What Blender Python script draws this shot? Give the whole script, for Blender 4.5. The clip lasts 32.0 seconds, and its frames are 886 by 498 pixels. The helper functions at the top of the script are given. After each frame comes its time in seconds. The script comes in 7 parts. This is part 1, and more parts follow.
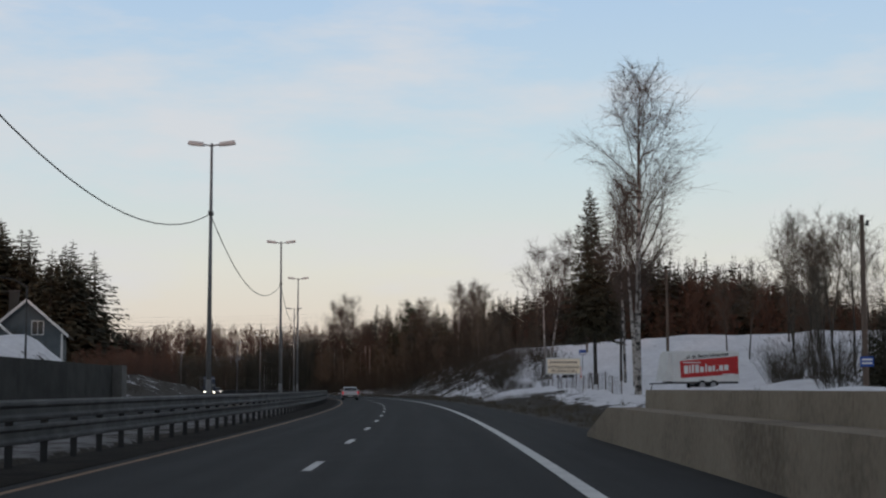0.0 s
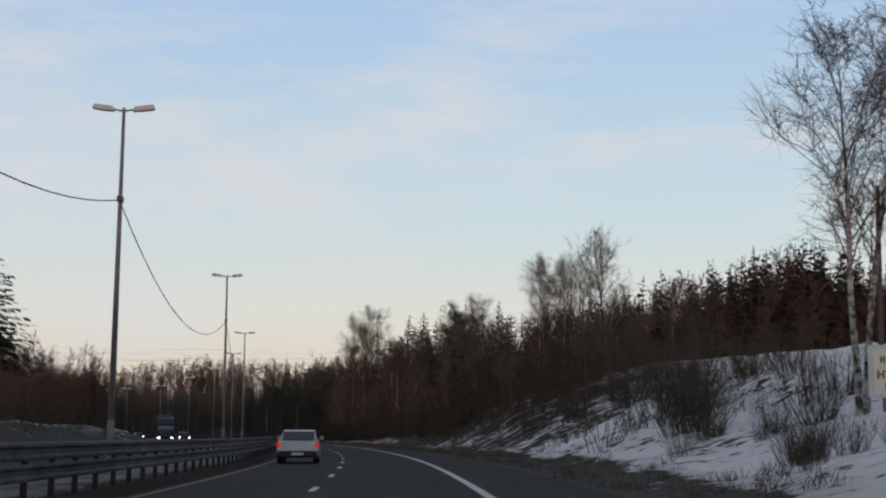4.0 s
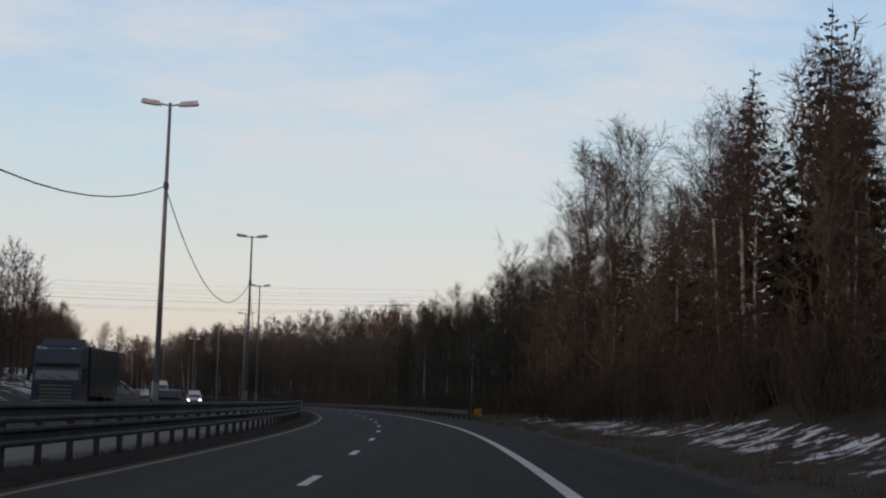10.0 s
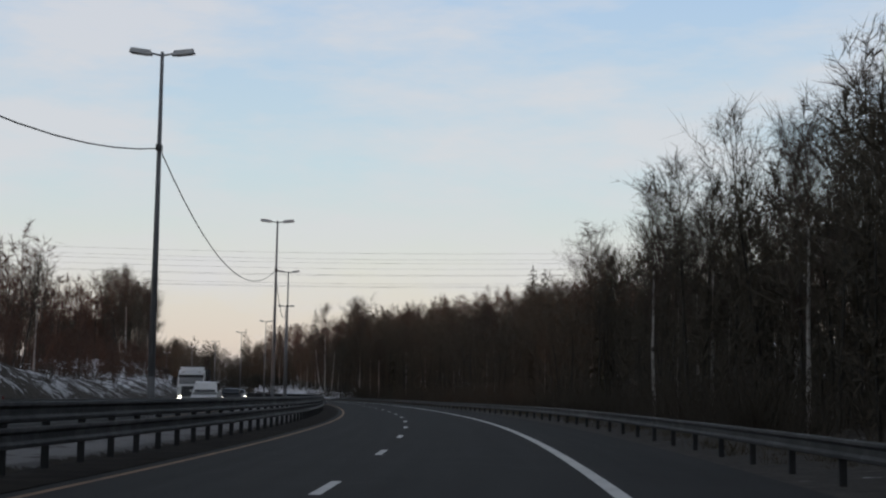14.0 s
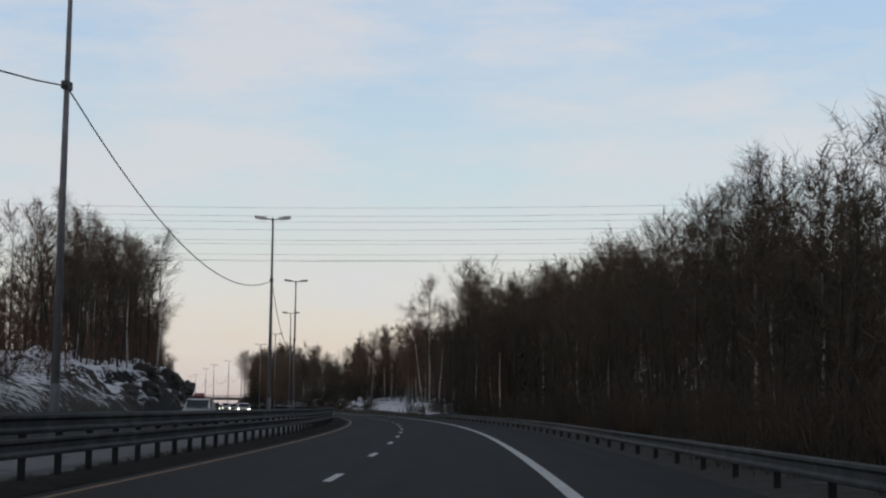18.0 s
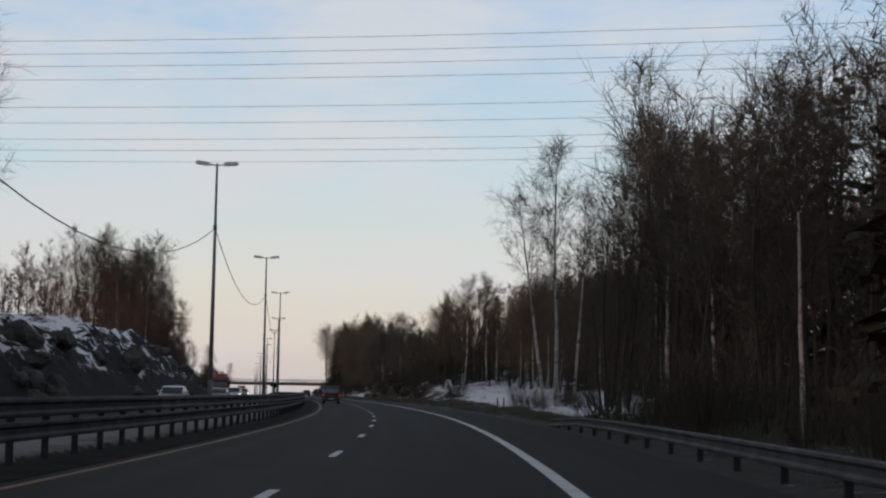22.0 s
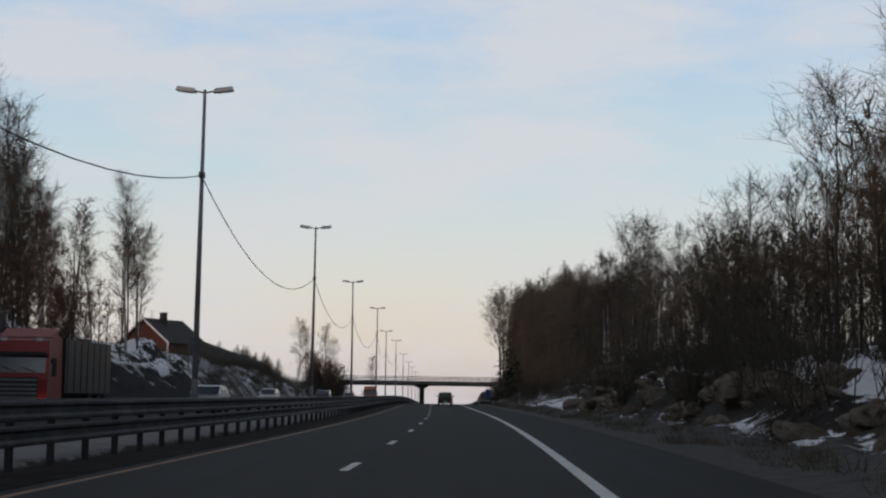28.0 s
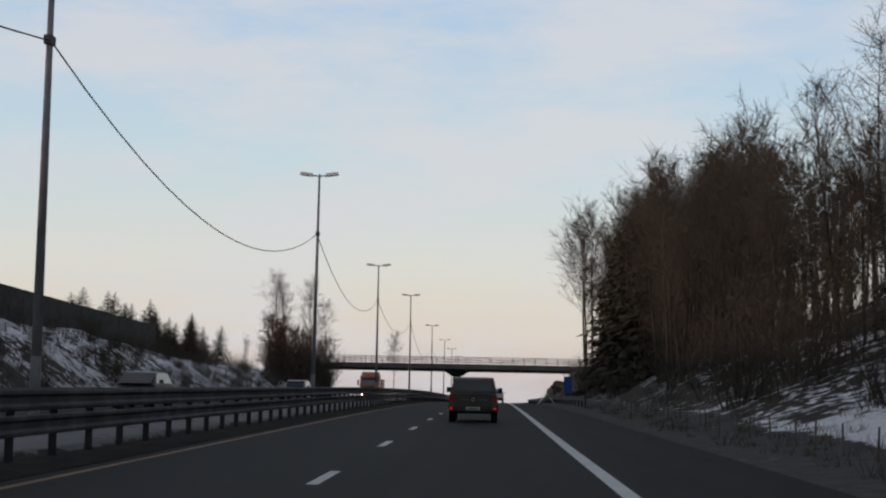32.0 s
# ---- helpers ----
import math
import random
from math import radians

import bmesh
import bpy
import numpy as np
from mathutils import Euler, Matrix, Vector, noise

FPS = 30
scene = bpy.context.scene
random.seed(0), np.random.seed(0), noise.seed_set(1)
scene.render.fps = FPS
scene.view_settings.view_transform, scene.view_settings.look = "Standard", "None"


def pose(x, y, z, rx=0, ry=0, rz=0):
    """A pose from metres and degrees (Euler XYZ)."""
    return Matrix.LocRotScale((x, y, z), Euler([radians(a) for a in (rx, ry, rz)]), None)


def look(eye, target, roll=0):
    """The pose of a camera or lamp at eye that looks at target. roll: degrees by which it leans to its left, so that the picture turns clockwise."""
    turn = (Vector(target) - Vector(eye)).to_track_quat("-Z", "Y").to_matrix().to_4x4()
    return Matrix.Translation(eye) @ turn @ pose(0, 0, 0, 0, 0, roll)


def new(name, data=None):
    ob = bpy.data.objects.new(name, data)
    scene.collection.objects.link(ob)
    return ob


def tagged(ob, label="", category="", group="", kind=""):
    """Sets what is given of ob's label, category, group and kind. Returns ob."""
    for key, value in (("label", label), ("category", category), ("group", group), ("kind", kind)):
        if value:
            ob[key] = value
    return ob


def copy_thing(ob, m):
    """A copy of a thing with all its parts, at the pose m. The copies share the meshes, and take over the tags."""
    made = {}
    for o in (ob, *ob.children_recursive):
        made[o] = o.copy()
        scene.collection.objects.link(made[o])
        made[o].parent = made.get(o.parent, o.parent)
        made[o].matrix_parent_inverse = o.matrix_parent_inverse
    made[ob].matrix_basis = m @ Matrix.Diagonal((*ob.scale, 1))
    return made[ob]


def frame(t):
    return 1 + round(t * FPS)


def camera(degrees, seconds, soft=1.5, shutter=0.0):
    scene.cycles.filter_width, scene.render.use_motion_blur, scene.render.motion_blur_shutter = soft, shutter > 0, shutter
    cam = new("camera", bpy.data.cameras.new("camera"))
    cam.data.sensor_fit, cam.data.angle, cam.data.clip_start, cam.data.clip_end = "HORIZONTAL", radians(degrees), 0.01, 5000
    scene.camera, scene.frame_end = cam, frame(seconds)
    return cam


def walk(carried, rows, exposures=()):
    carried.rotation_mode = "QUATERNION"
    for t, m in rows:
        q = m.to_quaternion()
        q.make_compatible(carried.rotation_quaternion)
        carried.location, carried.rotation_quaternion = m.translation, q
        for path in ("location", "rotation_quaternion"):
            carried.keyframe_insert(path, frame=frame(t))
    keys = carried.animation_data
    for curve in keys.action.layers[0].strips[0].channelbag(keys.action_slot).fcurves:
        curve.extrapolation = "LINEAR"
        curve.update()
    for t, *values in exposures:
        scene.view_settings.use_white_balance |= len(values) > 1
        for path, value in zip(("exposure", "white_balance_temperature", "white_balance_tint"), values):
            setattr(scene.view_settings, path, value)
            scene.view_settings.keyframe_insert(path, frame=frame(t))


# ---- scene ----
# ---------------- camera and drive ----------------
cam = camera(35.0, 32.0, soft=2.2)
PATH = [
    (0.0, 0.00, 0.00, 1.22, 95.67, 0.25, 0.07),
    (0.5, 0.00, 11.90, 1.22, 95.97, 0.39, 0.48),
    (1.0, -0.06, 23.78, 1.22, 96.10, 0.29, 0.68),
    (1.5, -0.19, 35.65, 1.22, 96.25, 0.32, 0.97),
    (2.0, -0.39, 47.50, 1.22, 96.26, 0.05, 1.20),
    (2.5, -0.67, 59.35, 1.22, 97.13, -0.08, 1.27),
    (3.0, -1.03, 71.18, 1.22, 97.45, -0.61, 1.20),
    (3.5, -1.46, 83.00, 1.22, 97.54, 0.12, 1.20),
    (4.0, -1.99, 94.80, 1.22, 97.58, -0.41, 2.02),
    (4.5, -2.60, 106.55, 1.22, 97.40, -0.87, 2.89),
    (5.0, -3.30, 118.27, 1.22, 97.48, -0.74, 3.64),
    (5.5, -4.10, 129.96, 1.22, 97.62, -0.56, 4.34),
    (6.0, -5.01, 141.65, 1.22, 97.58, -0.48, 5.04),
    (6.5, -6.06, 153.34, 1.22, 97.15, -0.35, 5.81),
    (7.0, -7.26, 165.06, 1.22, 96.11, 0.29, 6.71),
    (7.5, -8.60, 176.80, 1.22, 95.97, -0.51, 7.43),
    (8.0, -10.08, 188.57, 1.22, 96.03, -0.84, 8.42),
    (8.5, -11.70, 200.35, 1.22, 96.07, -1.06, 9.24),
    (9.0, -13.42, 212.12, 1.22, 96.16, -0.94, 9.80),
    (9.5, -15.22, 223.91, 1.22, 96.11, -1.11, 10.39),
    (10.0, -17.17, 235.71, 1.22, 96.22, -1.42, 10.81),
    (10.5, -19.28, 247.55, 1.22, 96.29, -1.64, 11.42),
    (11.0, -21.56, 259.42, 1.22, 96.45, -1.60, 12.18),
    (11.5, -23.92, 271.27, 1.22, 96.44, -1.42, 13.41),
    (12.0, -26.36, 283.04, 1.22, 95.89, -1.23, 14.31),
    (12.5, -28.90, 294.68, 1.22, 95.38, -0.59, 16.40),
    (13.0, -31.63, 306.22, 1.22, 95.71, -0.81, 17.70),
    (13.5, -34.61, 317.70, 1.22, 95.81, -1.17, 18.39),
    (14.0, -37.83, 329.15, 1.22, 95.93, -0.82, 18.95),
    (14.5, -41.26, 340.61, 1.22, 96.05, -0.50, 19.47),
    (15.0, -44.86, 352.08, 1.22, 96.15, -0.48, 20.00),
    (15.5, -48.63, 363.56, 1.22, 96.22, -0.74, 20.61),
    (16.0, -52.61, 375.04, 1.22, 96.24, -1.00, 21.38),
    (16.5, -56.80, 386.51, 1.22, 96.39, -0.59, 22.26),
    (17.0, -61.18, 397.98, 1.22, 96.55, -1.21, 22.89),
    (17.5, -65.80, 409.46, 1.22, 96.64, -1.93, 23.89),
    (18.0, -70.70, 420.97, 1.22, 96.41, -0.54, 25.09),
    (18.5, -75.85, 432.51, 1.22, 96.11, 0.26, 26.09),
    (19.0, -81.15, 444.10, 1.22, 95.80, -0.17, 26.70),
    (19.5, -86.56, 455.76, 1.22, 95.89, -1.13, 27.41),
    (20.0, -92.08, 467.46, 1.22, 95.95, -1.22, 28.08),
    (20.5, -97.75, 479.19, 1.22, 95.58, -1.29, 28.61),
    (21.0, -103.59, 490.95, 1.22, 95.70, -1.16, 29.30),
    (21.5, -109.62, 502.75, 1.22, 95.43, -0.76, 29.66),
    (22.0, -115.89, 514.54, 1.22, 95.87, -0.87, 30.08),
    (22.5, -122.42, 526.34, 1.22, 95.84, -0.78, 30.75),
    (23.0, -129.22, 538.13, 1.22, 95.79, -0.76, 31.55),
    (23.5, -136.30, 549.90, 1.22, 95.77, -1.28, 32.95),
    (24.0, -143.64, 561.64, 1.22, 95.77, -1.17, 33.81),
    (24.5, -151.20, 573.32, 1.22, 95.69, -0.10, 34.77),
    (25.0, -158.93, 584.92, 1.22, 95.63, -0.40, 35.76),
    (25.5, -166.78, 596.45, 1.22, 95.61, -0.01, 36.59),
    (26.0, -174.70, 607.90, 1.22, 95.64, -0.03, 37.26),
    (26.5, -182.66, 619.28, 1.22, 95.70, -0.36, 37.75),
    (27.0, -190.66, 630.57, 1.22, 95.79, -0.90, 38.06),
    (27.5, -198.71, 641.78, 1.22, 95.86, -1.34, 38.17),
    (28.0, -206.82, 652.91, 1.22, 95.93, -0.86, 38.05),
    (28.5, -214.98, 664.01, 1.22, 96.10, -0.76, 38.30),
    (29.0, -223.23, 675.07, 1.22, 96.12, -0.36, 38.43),
    (29.5, -231.56, 686.10, 1.22, 96.14, -0.29, 38.71),
    (30.0, -239.96, 697.08, 1.22, 95.84, -0.09, 39.02),
    (30.5, -248.44, 708.01, 1.22, 95.70, -0.37, 39.57),
    (31.0, -256.96, 718.90, 1.22, 95.73, -0.86, 39.83),
    (31.5, -265.50, 729.76, 1.22, 95.63, -0.70, 40.12),
    (32.0, -274.06, 740.59, 1.22, 95.55, -1.12, 40.29),
]
walk(cam, [(t, pose(x, y, z, a, b, c)) for t, x, y, z, a, b, c in PATH])

# ---------------- sky, sun, exposure ----------------
SUN_AZ, SUN_EL = radians(196.0), radians(2.7)   # clockwise from +y: low sun behind the drive
world = bpy.data.worlds.new("dusk_sky")
scene.world = world
world.use_nodes = True
wn, wl = world.node_tree.nodes, world.node_tree.links
wn.clear()


def wnode(kind, **kw):
    n = wn.new(kind)
    for k, val in kw.items():
        n.inputs[k].default_value = val
    return n


def wramp(stops):
    n = wn.new("ShaderNodeValToRGB")
    e = n.color_ramp.elements
    while len(e) < len(stops):
        e.new(0.5)
    for el, (at, col) in zip(e, stops):
        el.position, el.color = at, (*col, 1)
    return n


w_tex = wn.new("ShaderNodeTexCoord")
w_sep = wn.new("ShaderNodeSeparateXYZ")
wl.new(w_tex.outputs["Generated"], w_sep.inputs[0])
w_grad = wramp([(0.0, (0.590, 0.52, 0.516)), (0.035, (0.720, 0.645, 0.582)), (0.085, (0.704, 0.705, 0.672)),
                (0.16, (0.555, 0.685, 0.765)), (0.30, (0.405, 0.568, 0.805)), (0.42, (0.113, 0.165, 0.253)), (0.65, (0.047, 0.072, 0.121)), (1.0, (0.032, 0.05, 0.091))])
wl.new(w_sep.outputs["Z"], w_grad.inputs[0])
# thin high cloud, drawn out sideways
w_map = wn.new("ShaderNodeMapping")
w_map.inputs["Scale"].default_value = (1.9, 2.6, 8.0)
w_map.inputs["Rotation"].default_value = (0.25, 0.1, 0.5)
wl.new(w_tex.outputs["Generated"], w_map.inputs["Vector"])
w_noise = wnode("ShaderNodeTexNoise", Scale=1.7, Detail=7.0, Roughness=0.62)
wl.new(w_map.outputs[0], w_noise.inputs["Vector"])
w_cl = wramp([(0.44, (0, 0, 0)), (0.62, (1, 1, 1))])
wl.new(w_noise.outputs["Fac"], w_cl.inputs[0])
w_mask = wn.new("ShaderNodeMath")
w_mask.operation = "MULTIPLY"
w_mask.inputs[1].default_value = 0.85
wl.new(w_cl.outputs[0], w_mask.inputs[0])
w_mix = wn.new("ShaderNodeMix")
w_mix.data_type = "RGBA"
w_mix.inputs["B"].default_value = (0.68, 0.685, 0.73, 1)
wl.new(w_mask.outputs[0], w_mix.inputs["Factor"])
wl.new(w_grad.outputs[0], w_mix.inputs["A"])
w_sky = wn.new("ShaderNodeTexSky")
w_sky.sky_type, w_sky.sun_disc, w_sky.sun_elevation, w_sky.sun_rotation = "NISHITA", False, SUN_EL, SUN_AZ
w_bg1, w_bg2, w_add, w_out = wn.new("ShaderNodeBackground"), wn.new("ShaderNodeBackground"), wn.new("ShaderNodeAddShader"), wn.new("ShaderNodeOutputWorld")
w_bg1.inputs[1].default_value, w_bg2.inputs[1].default_value = 0.915, 0.03
wl.new(w_mix.outputs["Result"], w_bg1.inputs[0])
wl.new(w_sky.outputs[0], w_bg2.inputs[0])
wl.new(w_bg1.outputs[0], w_add.inputs[0])
wl.new(w_bg2.outputs[0], w_add.inputs[1])
wl.new(w_add.outputs[0], w_out.inputs[0])
sun = new("sun", bpy.data.lights.new("sun", "SUN"))
sun.data.energy, sun.data.angle, sun.data.color = 0.85, radians(0.8), (1.0, 0.58, 0.44)
sun.matrix_world = look((0, 0, 60), (-math.sin(SUN_AZ), -math.cos(SUN_AZ), 60 - math.tan(SUN_EL)))
scene.view_settings.exposure = 0.0


# ---------------- materials ----------------
def material(name, stops, scale=3.0, rough=0.8, metal=0.0, bump=0.3, fine=30.0, stretch=(1, 1, 1), spread=0.12, coords="Object", spec=0.3, emit=None):
    """A procedural surface: a colour ramp over two noises, bump from the finer one, and some change from piece to piece."""
    m = bpy.data.materials.new(name)
    m.use_nodes = True
    n, l = m.node_tree.nodes, m.node_tree.links
    b = n["Principled BSDF"]
    tc, mp = n.new("ShaderNodeTexCoord"), n.new("ShaderNodeMapping")
    mp.inputs["Scale"].default_value = stretch
    l.new(tc.outputs[coords], mp.inputs[0])
    big, small = n.new("ShaderNodeTexNoise"), n.new("ShaderNodeTexNoise")
    big.inputs["Scale"].default_value, big.inputs["Detail"].default_value = scale, 5
    small.inputs["Scale"].default_value, small.inputs["Detail"].default_value = fine, 3
    l.new(mp.outputs[0], big.inputs["Vector"])
    l.new(mp.outputs[0], small.inputs["Vector"])
    mx = n.new("ShaderNodeMix")
    mx.inputs[0].default_value = 0.35
    l.new(big.outputs[0], mx.inputs[2])
    l.new(small.outputs[0], mx.inputs[3])
    oi = n.new("ShaderNodeObjectInfo")
    ad = n.new("ShaderNodeMath")
    ad.operation, ad.inputs[1].default_value = "MULTIPLY_ADD", spread
    l.new(oi.outputs["Random"], ad.inputs[0])
    l.new(mx.outputs[0], ad.inputs[2])
    r = n.new("ShaderNodeValToRGB")
    e = r.color_ramp.elements
    while len(e) < len(stops):
        e.new(0.5)
    for el, (at, col) in zip(e, stops):
        el.position, el.color = at, (*col, 1)
    l.new(ad.outputs[0], r.inputs[0])
    l.new(r.outputs[0], b.inputs["Base Color"])
    b.inputs["Roughness"].default_value, b.inputs["Metallic"].default_value = rough, metal
    b.inputs["Specular IOR Level"].default_value = spec
    if bump:
        bp = n.new("ShaderNodeBump")
        bp.inputs["Strength"].default_value, bp.inputs["Distance"].default_value = bump, 0.02
        l.new(small.outputs[0], bp.inputs["Height"])
        l.new(bp.outputs[0], b.inputs["Normal"])
    if emit:
        b.inputs["Emission Color"].default_value, b.inputs["Emission Strength"].default_value = (*emit[0], 1), emit[1]
    return m


def plain(name, col, rough=0.5, metal=0.0, **kw):
    d = [c * 0.85 for c in col]
    return material(name, [(0.3, d), (0.7, col)], rough=rough, metal=metal, bump=0.05, **kw)




def asphalt_material():
    """Old asphalt: fine stone grain, blotches, long streaks along the lanes and wheel tracks from the mesh's lane values."""
    m = bpy.data.materials.new("asphalt")
    m.use_nodes = True
    n, l = m.node_tree.nodes, m.node_tree.links
    b = n["Principled BSDF"]
    geo, lane, wear = n.new("ShaderNodeNewGeometry"), n.new("ShaderNodeAttribute"), n.new("ShaderNodeAttribute")
    lane.attribute_name, wear.attribute_name = "lane", "wear"

    def nz(src, scale, detail):
        t = n.new("ShaderNodeTexNoise")
        t.inputs["Scale"].default_value, t.inputs["Detail"].default_value = scale, detail
        l.new(src, t.inputs["Vector"])
        return t.outputs[0]

    def madd(x, k, y):
        q = n.new("ShaderNodeMath")
        q.operation = "MULTIPLY_ADD"
        l.new(x, q.inputs[0])
        q.inputs[1].default_value = k
        if isinstance(y, float):
            q.inputs[2].default_value = y
        else:
            l.new(y, q.inputs[2])
        return q.outputs[0]

    streak, blotch, grain = nz(lane.outputs["Vector"], 1.0, 6), nz(geo.outputs["Position"], 0.5, 5), nz(geo.outputs["Position"], 55.0, 3)
    v = madd(streak, 0.75, madd(blotch, 0.35, madd(grain, 0.30, madd(wear.outputs["Fac"], -0.16, -0.17))))
    r = n.new("ShaderNodeValToRGB")
    e = r.color_ramp.elements
    e.new(0.5)
    for el, (p, c) in zip(e, ((0.10, 0.0062), (0.5, 0.0172), (0.8, 0.032))):
        el.position, el.color = p, (c * 0.98, c, c * 1.03, 1)
    l.new(v, r.inputs[0])
    l.new(r.outputs[0], b.inputs["Base Color"])
    l.new(madd(wear.outputs["Fac"], -0.02, 0.85), b.inputs["Roughness"])
    b.inputs["Specular IOR Level"].default_value = 0.22
    bp = n.new("ShaderNodeBump")
    bp.inputs["Strength"].default_value, bp.inputs["Distance"].default_value = 0.35, 0.02
    l.new(grain, bp.inputs["Height"])
    l.new(bp.outputs[0], b.inputs["Normal"])
    return m


M_ASPHALT = asphalt_material()
M_RAIL_STRIP = material("rail_strip_dark", [(0.3, (0.007, 0.006, 0.005)), (0.55, (0.015, 0.0125, 0.0105)), (0.75, (0.034, 0.029, 0.024))], 1.2, 0.97, fine=14, bump=0.8, spec=0.08)
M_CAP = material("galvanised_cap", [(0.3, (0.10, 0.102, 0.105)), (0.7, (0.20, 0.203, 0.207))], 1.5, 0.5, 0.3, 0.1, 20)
M_WHITE = material("road_paint_white", [(0.28, (0.20, 0.20, 0.20)), (0.42, (0.50, 0.50, 0.49)), (0.7, (0.66, 0.66, 0.64))], 1.2, 0.7, fine=18)
M_YELLOW = material("road_paint_yellow", [(0.32, (0.05, 0.038, 0.028)), (0.48, (0.17, 0.102, 0.058)), (0.72, (0.29, 0.172, 0.09))], 0.9, 0.7, fine=15)
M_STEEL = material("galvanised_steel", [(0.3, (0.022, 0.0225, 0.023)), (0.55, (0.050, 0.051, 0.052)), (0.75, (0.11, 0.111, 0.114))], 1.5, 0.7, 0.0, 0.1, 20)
M_STEEL_DARK = material("dirty_steel", [(0.3, (0.05, 0.05, 0.05)), (0.7, (0.12, 0.12, 0.12))], 3, 0.7, 0.3, 0.15, 25)
M_COLUMN = material("galvanised_column", [(0.3, (0.13, 0.13, 0.135)), (0.7, (0.26, 0.26, 0.265))], 1.5, 0.6, 0.2, 0.1, 20)
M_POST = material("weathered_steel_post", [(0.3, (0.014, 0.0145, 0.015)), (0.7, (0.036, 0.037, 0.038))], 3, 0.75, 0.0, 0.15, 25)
M_LAMP = material("lamp_housing_grey", [(0.3, (0.42, 0.42, 0.42)), (0.7, (0.56, 0.56, 0.55))], 4, 0.5, 0.0, 0.05)
M_LENS = plain("lamp_lens", (0.55, 0.53, 0.50), 0.25)
M_CABLE = plain("cable_black", (0.03, 0.03, 0.03), 0.6)
M_CONCRETE = material("concrete", [(0.30, (0.12, 0.094, 0.066)), (0.5, (0.235, 0.192, 0.142)), (0.70, (0.30, 0.25, 0.19))], 0.45, 0.9, fine=9, bump=0.35, spread=0.05)
# much darker concrete, for the long wall, chimneys and parts of the bridge
M_CONCRETE_DARK = material("concrete_dark", [(0.28, (0.016, 0.016, 0.0155)), (0.5, (0.031, 0.031, 0.029)), (0.72, (0.055, 0.055, 0.051))], 0.7, 0.9, fine=12, bump=0.35)
M_PIER = material("concrete_grey", [(0.28, (0.07, 0.068, 0.064)), (0.5, (0.12, 0.117, 0.11)), (0.72, (0.17, 0.165, 0.155))], 0.7, 0.9, fine=12, bump=0.35)
M_ROCK = material("granite", [(0.28, (0.020, 0.019, 0.018)), (0.5, (0.055, 0.051, 0.047)), (0.72, (0.11, 0.10, 0.09))], 0.8, 0.9, fine=6, bump=0.8)
M_ROCK_TAN = material("weathered_rock", [(0.28, (0.030, 0.024, 0.018)), (0.5, (0.085, 0.068, 0.052)), (0.72, (0.17, 0.14, 0.11))], 0.9, 0.9, fine=6, bump=0.8)
M_BIRCH = material("birch_bark", [(0.44, (0.022, 0.02, 0.019)), (0.50, (0.13, 0.12, 0.11)), (0.57, (0.34, 0.315, 0.29)), (0.75, (0.50, 0.47, 0.44))], 2.0, 0.85, fine=7, stretch=(1, 1, 1.3), bump=0.4)
M_BARK = material("grey_bark", [(0.3, (0.022, 0.020, 0.017)), (0.5, (0.044, 0.040, 0.034)), (0.75, (0.080, 0.072, 0.062))], 2.5, 0.95, fine=14, stretch=(1, 1, 0.25), bump=0.8)
M_PINEBARK = material("pine_bark", [(0.3, (0.05, 0.03, 0.022)), (0.6, (0.14, 0.07, 0.04)), (0.75, (0.20, 0.10, 0.055))], 2.0, 0.95, fine=12, stretch=(1, 1, 0.4), bump=0.8)
M_TWIG = material("birch_twigs", [(0.3, (0.040, 0.030, 0.024)), (0.7, (0.084, 0.062, 0.050))], 0.6, 0.9, bump=0, fine=5, spread=0.3)
M_TWIG_GREY = material("alder_twigs", [(0.3, (0.042, 0.037, 0.028)), (0.7, (0.096, 0.083, 0.063))], 0.6, 0.9, bump=0, fine=5, spread=0.3)
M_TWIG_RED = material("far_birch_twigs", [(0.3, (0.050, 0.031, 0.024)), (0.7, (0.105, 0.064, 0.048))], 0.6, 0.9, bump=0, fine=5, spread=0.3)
M_BUSH = material("willow_twigs", [(0.3, (0.030, 0.0255, 0.0195)), (0.7, (0.066, 0.056, 0.042))], 0.6, 0.9, bump=0, fine=5, spread=0.3)
M_NEEDLE = material("spruce_needles", [(0.3, (0.023, 0.023, 0.014)), (0.7, (0.060, 0.054, 0.033))], 0.9, 0.85, bump=0, fine=6, spread=0.25)
M_PINE = material("pine_needles", [(0.3, (0.018, 0.028, 0.016)), (0.7, (0.045, 0.060, 0.032))], 0.9, 0.85, bump=0, fine=6, spread=0.2)
M_GRASS = material("dry_grass", [(0.3, (0.045, 0.038, 0.026)), (0.7, (0.115, 0.096, 0.066))], 0.8, 0.9, bump=0, fine=4)
M_WOOD = material("weathered_wood", [(0.3, (0.06, 0.045, 0.035)), (0.7, (0.16, 0.12, 0.095))], 2, 0.9, fine=20, stretch=(1, 1, 0.1), bump=0.4)
M_GLASS = plain("dark_glass", (0.02, 0.022, 0.025), 0.06, spec=0.6)
# the grey base paints in the sky that such panes mirror
M_SKY_GLASS = plain("sky_reflection_glass", (0.16, 0.17, 0.18), 0.08, spec=0.7)
M_TYRE = plain("tyre_rubber", (0.02, 0.02, 0.02), 0.85)
M_RIM = plain("alloy_rim", (0.35, 0.35, 0.36), 0.35, 0.8)
M_BLACKPLASTIC = plain("black_plastic", (0.025, 0.025, 0.026), 0.6)
M_CHROME = plain("chrome", (0.55, 0.55, 0.56), 0.15, 1.0)
M_TAIL = plain("tail_light", (0.35, 0.01, 0.008), 0.25, emit=((1.0, 0.012, 0.016), 0.5))
